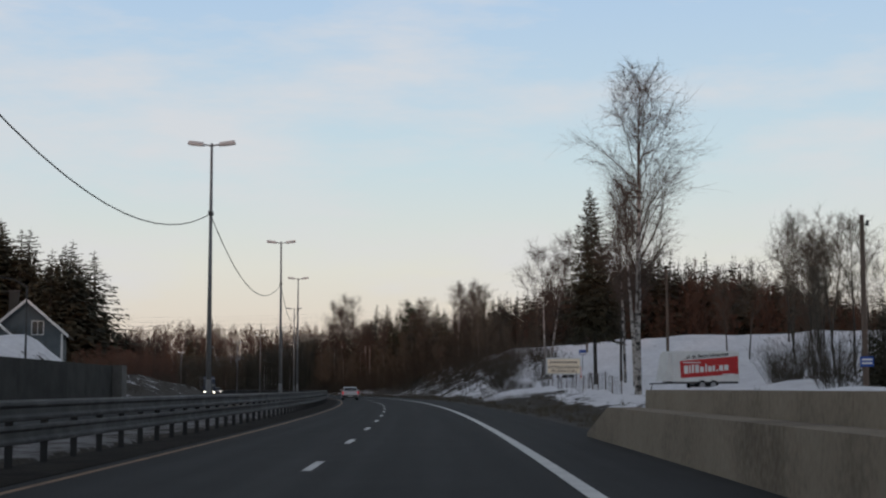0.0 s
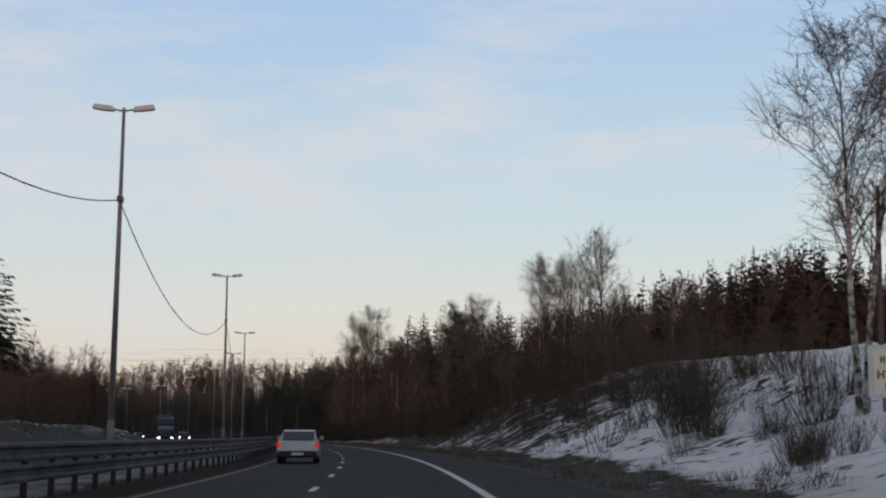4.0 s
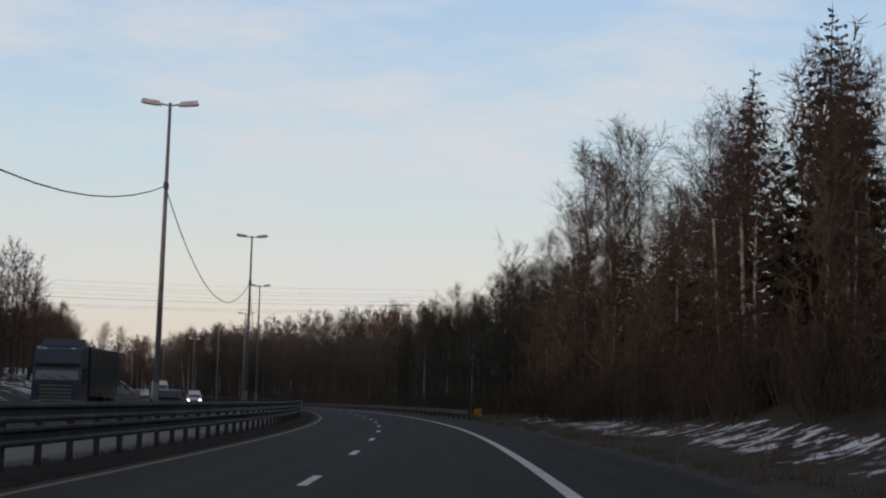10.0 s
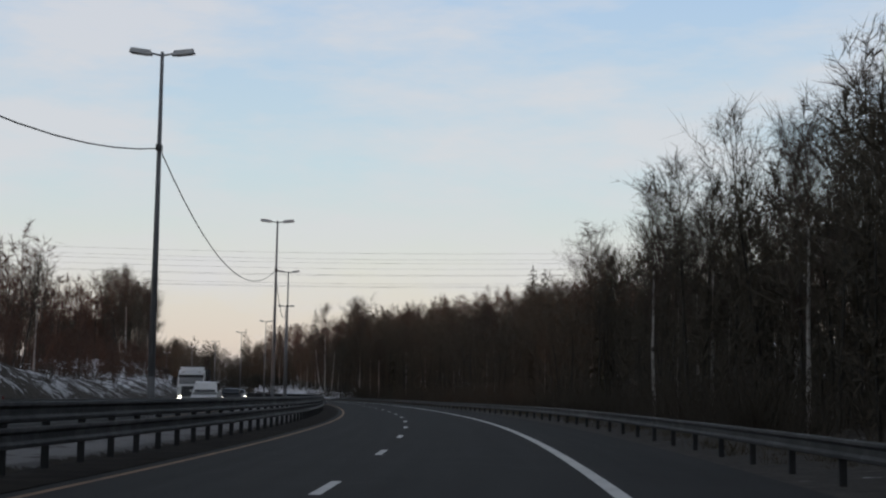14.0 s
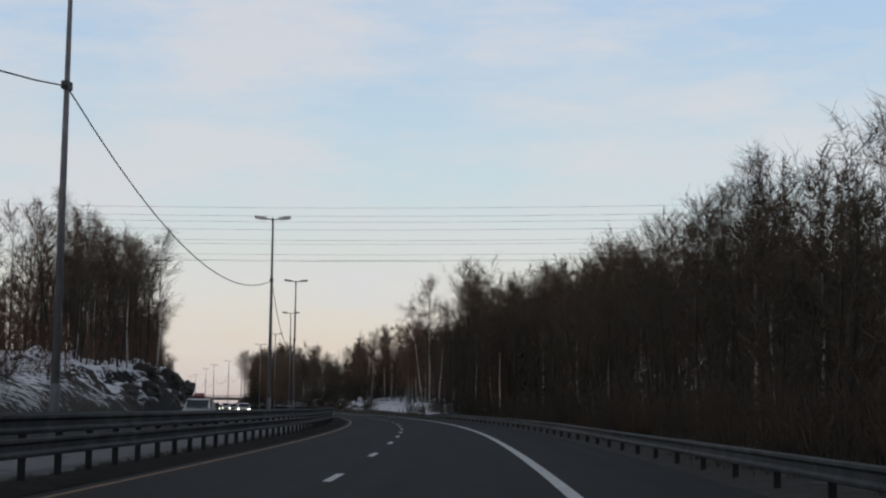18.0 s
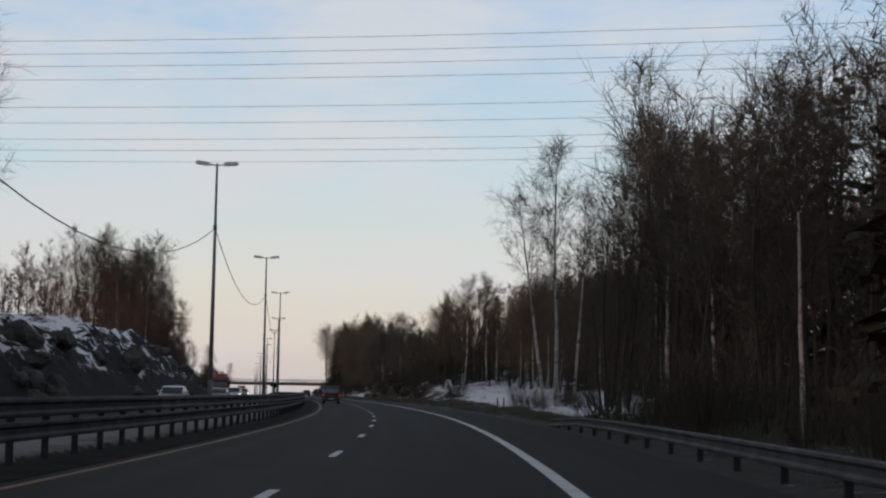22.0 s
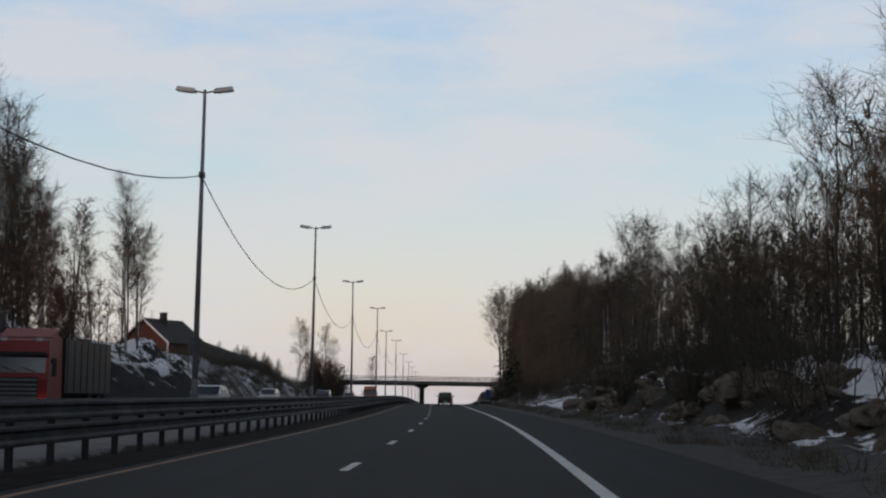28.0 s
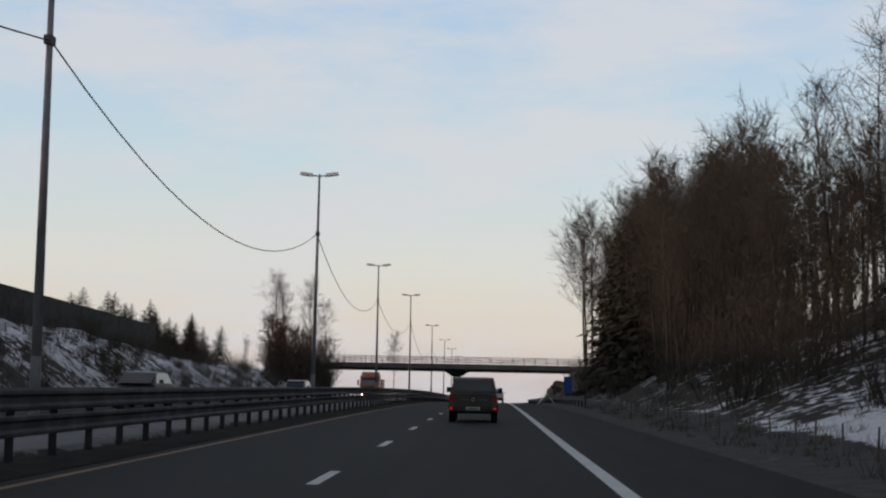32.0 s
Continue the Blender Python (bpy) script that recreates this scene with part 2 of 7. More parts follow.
M_TAIL_DIM = plain("tail_light_unlit", (0.30, 0.012, 0.01), 0.25)
M_HEAD = plain("head_light", (0.8, 0.8, 0.75), 0.2, emit=((1.0, 0.92, 0.75), 9.0))
M_PLATE = plain("plate_green", (0.02, 0.16, 0.09), 0.5)
M_PLATE_W = plain("plate_white", (0.6, 0.6, 0.6), 0.5)
M_WHITEPAINT = material("white_boards", [(0.3, (0.55, 0.55, 0.54)), (0.7, (0.72, 0.72, 0.70))], 1.5, 0.6, fine=12, bump=0.1)
M_RED_AD = plain("red_banner", (0.50, 0.035, 0.035), 0.5)
M_ORANGE = plain("orange_plastic", (0.75, 0.13, 0.03), 0.5)
M_BLUE_SIGN = plain("blue_sign", (0.02, 0.07, 0.30), 0.5)
M_BLACK = plain("black_paint", (0.015, 0.015, 0.015), 0.6)
M_SIGN_YELLOW = plain("yellow_sign", (0.65, 0.36, 0.03), 0.5)
M_BROWN_TEXT = plain("brown_lettering", (0.16, 0.10, 0.07), 0.6)
M_HOUSE_GREY = material("grey_cladding", [(0.3, (0.075, 0.09, 0.10)), (0.7, (0.125, 0.145, 0.155))], 1.2, 0.8, fine=10, bump=0.2)
M_HOUSE_RED = material("red_cladding", [(0.3, (0.045, 0.020, 0.016)), (0.7, (0.095, 0.036, 0.027))], 1.2, 0.8, fine=10, bump=0.2)
M_ROOF = material("dark_roof_tiles", [(0.3, (0.02, 0.019, 0.019)), (0.7, (0.05, 0.047, 0.045))], 1.2, 0.8, fine=8, bump=0.4)
M_FENCE = material("dark_boards", [(0.3, (0.025, 0.024, 0.023)), (0.7, (0.06, 0.057, 0.052))], 1.2, 0.9, fine=9, bump=0.4)
M_LITWINDOW = plain("lit_window", (0.6, 0.5, 0.35), 0.2, emit=((1.0, 0.72, 0.42), 0.6))


def ground_material():
    """Dead grass and gravel with snow lying on it where the mesh's snow value says so, less on steep faces."""
    m = bpy.data.materials.new("verge_and_snow")
    m.use_nodes = True
    n, l = m.node_tree.nodes, m.node_tree.links
    b = n["Principled BSDF"]
    geo, at = n.new("ShaderNodeNewGeometry"), n.new("ShaderNodeAttribute")
    at.attribute_name = "snow"

    def nz(scale, detail, rough=0.55):
        t = n.new("ShaderNodeTexNoise")
        t.inputs["Scale"].default_value, t.inputs["Detail"].default_value, t.inputs["Roughness"].default_value = scale, detail, rough
        l.new(geo.outputs["Position"], t.inputs["Vector"])
        return t

    def math2(op, a, c, clamp=False):
        k = n.new("ShaderNodeMath")
        k.operation, k.use_clamp = op, clamp
        for i, q in enumerate((a, c)):
            if isinstance(q, (int, float)):
                k.inputs[i].default_value = q
            else:
                l.new(q, k.inputs[i])
        return k.outputs[0]

    patch, grit, fine = nz(0.35, 6, 0.65), nz(2.2, 5), nz(16.0, 3)
    sep = n.new("ShaderNodeSeparateXYZ")
    l.new(geo.outputs["Normal"], sep.inputs[0])
    rk = n.new("ShaderNodeAttribute")
    rk.attribute_name = "rock"
    steep = math2("MULTIPLY", math2("SUBTRACT", 0.93, sep.outputs["Z"]), math2("ADD", math2("MULTIPLY", rk.outputs["Fac"], 1.3), 0.9))
    field = math2("ADD", math2("MULTIPLY", math2("SUBTRACT", patch.outputs[0], 0.5), 1.5), math2("MULTIPLY", math2("SUBTRACT", grit.outputs[0], 0.5), 1.25))
    cover = math2("MULTIPLY", math2("SUBTRACT", math2("ADD", math2("SUBTRACT", at.outputs["Fac"], 0.5), field), steep), 7.0)
    cover = math2("ADD", cover, 0.5, True)
    dirt = n.new("ShaderNodeValToRGB")
    e = dirt.color_ramp.elements
    e.new(0.5)
    for el, (p, c) in zip(e, ((0.25, (0.020, 0.0175, 0.0145)), (0.5, (0.050, 0.042, 0.034)), (0.8, (0.11, 0.092, 0.070)))):
        el.position, el.color = p, (*c, 1)
    l.new(math2("ADD", math2("MULTIPLY", grit.outputs[0], 0.55), math2("MULTIPLY", fine.outputs[0], 0.45)), dirt.inputs[0])
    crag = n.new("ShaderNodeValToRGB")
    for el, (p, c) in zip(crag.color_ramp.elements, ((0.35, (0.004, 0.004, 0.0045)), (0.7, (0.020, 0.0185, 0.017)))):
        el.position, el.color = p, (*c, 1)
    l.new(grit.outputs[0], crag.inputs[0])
    bare = n.new("ShaderNodeMix")
    bare.data_type = "RGBA"
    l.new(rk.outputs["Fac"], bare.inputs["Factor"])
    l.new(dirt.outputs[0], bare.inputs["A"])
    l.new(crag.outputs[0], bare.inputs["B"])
    gv = n.new("ShaderNodeAttribute")
    gv.attribute_name = "gravel"
    chips = n.new("ShaderNodeValToRGB")
    for el, (p, c) in zip(chips.color_ramp.elements, ((0.3, (0.030, 0.030, 0.030)), (0.7, (0.115, 0.112, 0.106)))):
        el.position, el.color = p, (*c, 1)
    l.new(math2("ADD", math2("MULTIPLY", grit.outputs[0], 0.5), math2("MULTIPLY", fine.outputs[0], 0.5)), chips.inputs[0])
    lain = n.new("ShaderNodeMix")
    lain.data_type = "RGBA"
    l.new(gv.outputs["Fac"], lain.inputs["Factor"])
    l.new(bare.outputs["Result"], lain.inputs["A"])
    l.new(chips.outputs[0], lain.inputs["B"])
    snow = n.new("ShaderNodeValToRGB")
    e = snow.color_ramp.elements
    for el, (p, c) in zip(e, ((0.3, (0.62, 0.61, 0.63)), (0.7, (0.88, 0.88, 0.90)))):
        el.position, el.color = p, (*c, 1)
    l.new(math2("ADD", math2("MULTIPLY", patch.outputs[0], 0.5), math2("MULTIPLY", grit.outputs[0], 0.5)), snow.inputs[0])
    # darkens snow: road dirt, and in the median painted rail shade too
    dirt_shade = n.new("ShaderNodeAttribute")
    dirt_shade.attribute_name = "dirt_and_shade"
    dirty_shaded = n.new("ShaderNodeMix")
    dirty_shaded.data_type = "RGBA"
    dirty_shaded.inputs["B"].default_value = (0.085, 0.081, 0.077, 1)
    l.new(dirt_shade.outputs["Fac"], dirty_shaded.inputs["Factor"])
    l.new(snow.outputs[0], dirty_shaded.inputs["A"])
    mix = n.new("ShaderNodeMix")
    mix.data_type = "RGBA"
    l.new(cover, mix.inputs["Factor"])
    l.new(lain.outputs["Result"], mix.inputs["A"])
    l.new(dirty_shaded.outputs["Result"], mix.inputs["B"])
    l.new(mix.outputs["Result"], b.inputs["Base Color"])
    b.inputs["Roughness"].default_value = 0.9
    b.inputs["Specular IOR Level"].default_value = 0.2
    bp = n.new("ShaderNodeBump")
    bp.inputs["Strength"].default_value, bp.inputs["Distance"].default_value = 0.7, 0.12
    l.new(math2("ADD", grit.outputs[0], math2("MULTIPLY", fine.outputs[0], 0.4)), bp.inputs["Height"])
    l.new(bp.outputs[0], b.inputs["Normal"])
    return m


M_GROUND = ground_material()

# ---------------- alignment of the road ----------------
# stations s in metres along the lane, u to the right of it; headings in degrees at the nodes
S_NODE = (-150, 0, 70, 140, 210, 280, 350, 420, 490, 560, 630, 700, 800, 900, 1500)
HEADS = (-0.209, -0.138, 1.839, 4.668, 8.522, 11.872, 17.291, 22.928, 25.834, 30.463, 34.696, 36.089, 38.55, 38.2, 37.7)
AX_S = np.arange(-150.0, 1500.5, 1.0)
_h = np.interp(AX_S, S_NODE, np.radians(HEADS))
_k = np.hanning(41)
AX_H = np.convolve(np.pad(_h, 20, mode="edge"), _k / _k.sum(), "valid")
_hm = (AX_H[1:] + AX_H[:-1]) / 2
AX_X = np.concatenate([[0], np.cumsum(-np.sin(_hm))])
AX_Y = np.concatenate([[0], np.cumsum(np.cos(_hm))])
AX_X += 0.164 - AX_X[150]
AX_Y += 0.0006 - AX_Y[150]


def heading(s):
    return float(np.interp(s, AX_S, AX_H))


def grade(s):
    """The road falls gently away before the overbridge."""
    return -1.1 * max(0.0, min(1.0, (s - 860.0) / 150.0)) ** 2 - 0.012 * max(0.0, s - 1010.0)


def at(s, u, z=0.0):
    sc = min(max(s, -150.0), 1500.0)
    h = heading(sc)
    x, y, over = float(np.interp(sc, AX_S, AX_X)), float(np.interp(sc, AX_S, AX_Y)), s - sc
    return Vector((x + math.cos(h) * u - math.sin(h) * over, y + math.sin(h) * u + math.cos(h) * over, z + grade(s)))


def place(s, u, z=0.0, turn=0.0, scale=1.0):
    """A pose on the plan: local +y along the road, +x to its outer side; turn in degrees."""
    return Matrix.Translation(at(s, u, z)) @ Matrix.Rotation(heading(s) + radians(turn), 4, "Z") @ Matrix.Scale(scale, 4)


# ---------------- mesh helpers ----------------
def link_mesh(name, verts, faces, mat, parent=None, label="", smooth=False):
    me = bpy.data.meshes.new(name)
    me.from_pydata([tuple(v) for v in verts], [], [tuple(f) for f in faces])
    for m in (mat if isinstance(mat, (list, tuple)) else [mat]):
        me.materials.append(m)
    if smooth:
        me.polygons.foreach_set("use_smooth", [True] * len(me.polygons))
    ob = new(name, me)
    if parent:
        ob.parent = parent
    if label:
        ob["label"] = label
    return ob


def part(name, bm, mat, parent, label="", bevel=0.0, smooth=False):
    if bevel:
        bmesh.ops.bevel(bm, geom=[e for e in bm.edges if e.calc_face_angle(0) > 0.6], offset=bevel, segments=2, affect="EDGES", clamp_overlap=True)
    bmesh.ops.recalc_face_normals(bm, faces=bm.faces[:])
    me = bpy.data.meshes.new(name)
    bm.to_mesh(me)
    bm.free()
    me.materials.append(mat)
    if smooth:
        me.polygons.foreach_set("use_smooth", [True] * len(me.polygons))
    ob = new(name, me)
    if parent:
        ob.parent = parent
    if label:
        ob["label"] = label
    return ob


def thing(name, label, category, group="", kind=""):
    return tagged(new(name), label, category, group, kind)


def box(bm, x0, x1, y0, y1, z0, z1, top=(0, 0, 0, 0)):
    """A box; top moves its upper face's x0, x1, y0, y1 edges."""
    p = [(x0, y0, z0), (x1, y0, z0), (x1, y1, z0), (x0, y1, z0), (x0 + top[0], y0 + top[2], z1), (x1 + top[1], y0 + top[2], z1), (x1 + top[1], y1 + top[3], z1), (x0 + top[0], y1 + top[3], z1)]
    v = [bm.verts.new(q) for q in p]
    for f in ((0, 3, 2, 1), (4, 5, 6, 7), (0, 1, 5, 4), (1, 2, 6, 5), (2, 3, 7, 6), (3, 0, 4, 7)):
        bm.faces.new([v[i] for i in f])
    return bm


def boxes(*args):
    bm = bmesh.new()
    for a in args:
        box(bm, *a)
    return bm


def prism(outline, x0, x1, inset=0.0, lo=None):
    """A side outline of (y, z) points drawn out from x0 to x1; points above lo lean in by inset."""
    bm = bmesh.new()
    rows = []
    for x, sg in ((x0, 1), (x1, -1)):
        rows.append([bm.verts.new((x + sg * (inset if lo is not None and z > lo else 0), y, z)) for y, z in outline])
    n = len(outline)
    bm.faces.new(rows[0])
    bm.faces.new(rows[1][::-1])
    for i in range(n):
        j = (i + 1) % n
        bm.faces.new((rows[0][i], rows[0][j], rows[1][j], rows[1][i]))
    return bm


def rod(bm, a, b, r0, r1=None, sides=8, caps=True):
    a, b = Vector(a), Vector(b)
    r1 = r0 if r1 is None else r1
    d = (b - a).normalized()
    p = d.orthogonal().normalized()
    q = d.cross(p)
    ring = []
    for c, r in ((a, r0), (b, r1)):
        ring.append([bm.verts.new(c + (p * math.cos(2 * math.pi * i / sides) + q * math.sin(2 * math.pi * i / sides)) * r) for i in range(sides)])
    for i in range(sides):
        j = (i + 1) % sides
        bm.faces.new((ring[0][i], ring[0][j], ring[1][j], ring[1][i]))
    if caps:
        bm.faces.new(ring[0][::-1])
        bm.faces.new(ring[1])
    return bm


def rods(*args):
    bm = bmesh.new()
    for a in args:
        rod(bm, *a)
    return bm


def tri_object(name, V, F, mat, mat_index=None):
    """A mesh object from arrays of corners and triangles."""
    me = bpy.data.meshes.new(name)
    V, F = np.asarray(V, np.float32), np.asarray(F, np.int32)
    me.vertices.add(len(V))
    me.vertices.foreach_set("co", V.ravel())
    me.loops.add(F.size)
    me.loops.foreach_set("vertex_index", F.ravel())
    me.polygons.add(len(F))
    me.polygons.foreach_set("loop_start", np.arange(0, F.size, 3, dtype=np.int32))
    for m in (mat if isinstance(mat, (list, tuple)) else [mat]):
        me.materials.append(m)
    if mat_index is not None:
        me.polygons.foreach_set("material_index", np.asarray(mat_index, np.int32))
    me.update(calc_edges=True)
    me.validate()
    return me

# ---------------- ground ----------------
RU = (4.6, 6.5, 8.5, 11, 14, 18, 24, 36, 60, 120, 400)
LU = (21.6, 23, 25, 28, 32, 38, 50, 80, 140, 400)
R_ROWS, L_ROWS = [], []


def bank(rows, s, *z):
    rows.append((s, z))


bank(R_ROWS, -200, 0.9, 1, 1, 1, 1, 1.1, 1.3, 2, 4, 8, 10)
bank(R_ROWS, 32, 0.7, 0.9, 1, 1, 1, 1.1, 1.3, 2, 4, 8, 10)
bank(R_ROWS, 42, 0, 0.05, 0.35, 0.85, 1.05, 1.1, 1.4, 2.2, 4, 8, 10)
bank(R_ROWS, 75, 0, 0.05, 0.35, 0.75, 1.0, 1.1, 1.5, 2.7, 5.5, 9, 11)
bank(R_ROWS, 105, 0, 0.1, 0.6, 0.95, 1.15, 1.4, 2.2, 3.8, 6.0, 9, 11)
bank(R_ROWS, 135, 0, 0.15, 0.7, 1.15, 1.5, 2.0, 3.1, 4.9, 6.6, 9, 12)
bank(R_ROWS, 165, 0, 0.1, 0.5, 1.5, 2.8, 4.2, 5.8, 7.1, 7.9, 10, 12)
bank(R_ROWS, 205, 0, 0.05, 0.4, 1.8, 3.8, 5.6, 6.9, 7.8, 8.6, 11, 13)
bank(R_ROWS, 240, 0, 0.05, 0.3, 1.6, 3.6, 5, 6.4, 8, 10, 12, 14)
bank(R_ROWS, 275, 0, 0, 0.5, 1.4, 2.1, 2.6, 3.4, 5, 8, 12, 14)
bank(R_ROWS, 330, 0, 0, 0.15, 0.5, 0.9, 1.2, 1.8, 3, 6, 12, 15)
bank(R_ROWS, 400, 0.05, 0.12, 0.0, -0.2, 0.1, 0.5, 1, 2, 4, 9, 14)
bank(R_ROWS, 560, 0.05, 0.12, 0.0, -0.1, 0.2, 0.6, 1.2, 2.5, 5, 10, 14)
bank(R_ROWS, 640, 0, 0, 0.15, 0.3, 0.5, 0.9, 1.6, 2.6, 6, 12, 18)
bank(R_ROWS, 690, 0, 0.1, 0.4, 0.9, 1.2, 1.6, 2.4, 3.5, 7, 15, 20)
bank(R_ROWS, 740, 0, 0.05, 0.25, 1.8, 2.2, 2.4, 3.2, 4.5, 9, 19, 24)
bank(R_ROWS, 800, 0, 0.05, 0.3, 2.3, 2.8, 3.2, 4, 5.5, 9, 17, 22)
bank(R_ROWS, 835, 0, 0.05, 0.3, 0.9, 1.8, 3, 4.2, 6, 8, 12, 18)
bank(R_ROWS, 880, 0, 0.1, 0.5, 1.7, 3.4, 5.2, 7, 8, 9, 12, 18)
bank(R_ROWS, 985, 0, 0.1, 0.8, 2.5, 4, 5, 6, 7, 8, 11, 16)
bank(R_ROWS, 1080, 0, 0, 0.2, 0.5, 0.8, 1, 1.2, 1.5, 2, 3, 4)
bank(L_ROWS, -200, 0, 0.6, 1.6, 2.4, 2.8, 3.2, 3.6, 4.5, 6, 8)
bank(L_ROWS, 120, 0, 0.6, 1.6, 2.6, 3.3, 3.6, 4, 5, 6, 8)
bank(L_ROWS, 170, 0, 0.7, 1.8, 2.6, 2.9, 3, 3.2, 4, 6, 10)
bank(L_ROWS, 230, 0, 0.8, 1.6, 1.9, 2, 2.2, 2.5, 3.5, 6, 12)
bank(L_ROWS, 330, 0, 0.8, 1.5, 1.8, 2, 2.2, 2.6, 4, 7, 14)
bank(L_ROWS, 400, 0, 1.4, 2.7, 3.3, 3.5, 3.6, 4, 5, 8, 14)
bank(L_ROWS, 450, 0, 1.0, 1.8, 2.2, 2.5, 2.7, 3, 4, 7, 13)
bank(L_ROWS, 530, 0, 1.4, 2.4, 3, 3.4, 3.6, 4, 5, 8, 12)
bank(L_ROWS, 565, 0, 2.0, 3.6, 4.8, 5.4, 5.8, 6, 7, 9, 12)
bank(L_ROWS, 640, 0, 2.6, 4.6, 6.2, 6.8, 7, 7.2, 8, 9, 12)
bank(L_ROWS, 715, 0, 3.2, 5.6, 7.8, 8.6, 9, 9, 9, 9, 12)
bank(L_ROWS, 790, 0, 2.2, 3.8, 5.2, 5.8, 6, 6, 7, 8, 10)
bank(L_ROWS, 850, 0, 1.5, 3.2, 4.9, 5.2, 4.8, 4.8, 5, 6, 8)
bank(L_ROWS, 900, 0, 1.1, 2.7, 4.3, 4.7, 4.5, 4.5, 4.5, 5, 7)
bank(L_ROWS, 950, 0, 0.9, 2.1, 3.2, 3.6, 3.6, 3.6, 3.5, 4, 6)
bank(L_ROWS, 1005, 0, 0.5, 1.8, 3.2, 3.5, 3.5, 3.5, 3.5, 4, 5)
bank(L_ROWS, 1090, 0, 0.1, 0.3, 0.6, 0.8, 0.9, 1, 1.2, 2, 3)


def profile(rows, us, s, u):
    st = [r[0] for r in rows]
    i = int(np.clip(np.searchsorted(st, s) - 1, 0, len(st) - 2))
    k = min(max((s - st[i]) / (st[i + 1] - st[i]), 0.0), 1.0)
    k = k * k * (3 - 2 * k)
    return (1 - k) * np.interp(u, us, rows[i][1]) + k * np.interp(u, us, rows[i + 1][1])


def terrain(s, u):
    """Height of the ground over the road's level."""
    # unseen ridge behind the start, added to keep the low sun off the road
    behind = 24.0 * min(max((-90.0 - s) / 230.0, 0.0), 1.0)
    if -21.6 <= u <= 4.6:
        lift = 0.14 if -12.55 < u < -7.15 else 0.0
        return -0.07 + lift + behind
    side = profile(R_ROWS, RU, s, u) if u > 0 else profile(L_ROWS, LU, s, -u)
    edge = min(1.0, (abs(u) - (4.6 if u > 0 else 21.6)) / 3.0)
    rough = noise.noise(Vector((s * 0.11, u * 0.16, 3.1))) * 0.55 + noise.noise(Vector((s * 0.45, u * 0.5, 7.7))) * 0.25
    cut = 1.0
    if u < -22.5 and 85 < s < 120:
        side = side + 2.9 * math.exp(-((s - 103) / 5.5) ** 2 - ((u + 28.2) / 3.6) ** 2)   # heap of ploughed snow
    if u < 0 and 540 < s < 840:
        cut = 2.3
        # blasted rock: broken ledges that hold snow
        rough += 0.5 * abs(noise.noise(Vector((s * 0.22, u * 0.8, 1.3)))) - 0.15
        w = float(side) + 0.9 * noise.noise(Vector((s * 0.08, u * 0.2, 8.0))) + 0.5 * noise.noise(Vector((s * 0.3, u * 0.4, 2.0)))
        step = 1.5
        k = w / step - math.floor(w / step)
        ledge = min(1.0, max(0.0, (-21.6 - u) / 2.0)) * min(1.0, max(0.0, (u + 36.0) / 3.0))
        side = side + ledge * step * ((min(1.0, max(0.0, (k - 0.55) / 0.35))) - k) * 0.85
    if u > 0 and (725 < s < 830 or 60 < s < 160):
        cut = 1.7
    if 725 < s < 832 and 7.5 < u < 14:
        rough += 0.8 * abs(noise.noise(Vector((s * 0.35, u * 0.6, 5.5)))) + 0.3 * noise.cell(Vector((s * 0.45, u * 0.9, 2.0))) - 0.2
    return float(side) - 0.07 * (1 - edge) + rough * edge * cut * min(1.0, 0.35 + abs(side) * 0.25) + behind


def snow_cover(s, u):
    if -12.6 < u < -7.05:
        return 0.48 if s < 150 else 0.66
    if -21.6 <= u <= 4.6:
        return 0.0
    if u < 0:
        d = -u
        c = (0.36 if s < 115 else 0.24) if s < 240 else ((0.36 if s < 370 else 0.45) if s < 540 else (0.60 if s < 830 else 0.62))
        if s < 107 and d < 23:
            c = 0.1
        if 92 < s < 112 and 24 < d < 36:
            c = 0.98
        if d > 40:
            c = 0.35
        return c
    if s < 38:
        return 0.75 if u > 8 else 0.2
    if s < 150:
        return 0.08 if u < (8.8 if s < 104 else 6.9) else ((0.60 if s < 86 else (0.42 if s < 110 else 0.72)) if u < 10.4 else (0.70 if u < 12.3 else 0.97))
    if s < 235:
        return 0.08 if u < 7.4 else ((0.66 if s < 178 else 0.40) if u < 20 else (0.95 if s < 225 and u < 70 else 0.3))
    if s < 335:
        return 0.05 if u < 7.2 else ((0.37 if s > 262 else 0.22) if u < 9.2 else 0.10)
    if s < 612:
        return 0.1 if u < 7 else 0.10
    if s < 690:
        return 0.05 if u < 9.3 else (0.97 if u < 20 else 0.3)
    if s < 835:
        return 0.04 if u < 8 else ((0.30 if s < 806 else 0.78) if u < 11 else 0.62)
    return 0.05 if u < 7.8 else ((0.68 if s < 850 else 0.28) if u < 10.5 else 0.42)


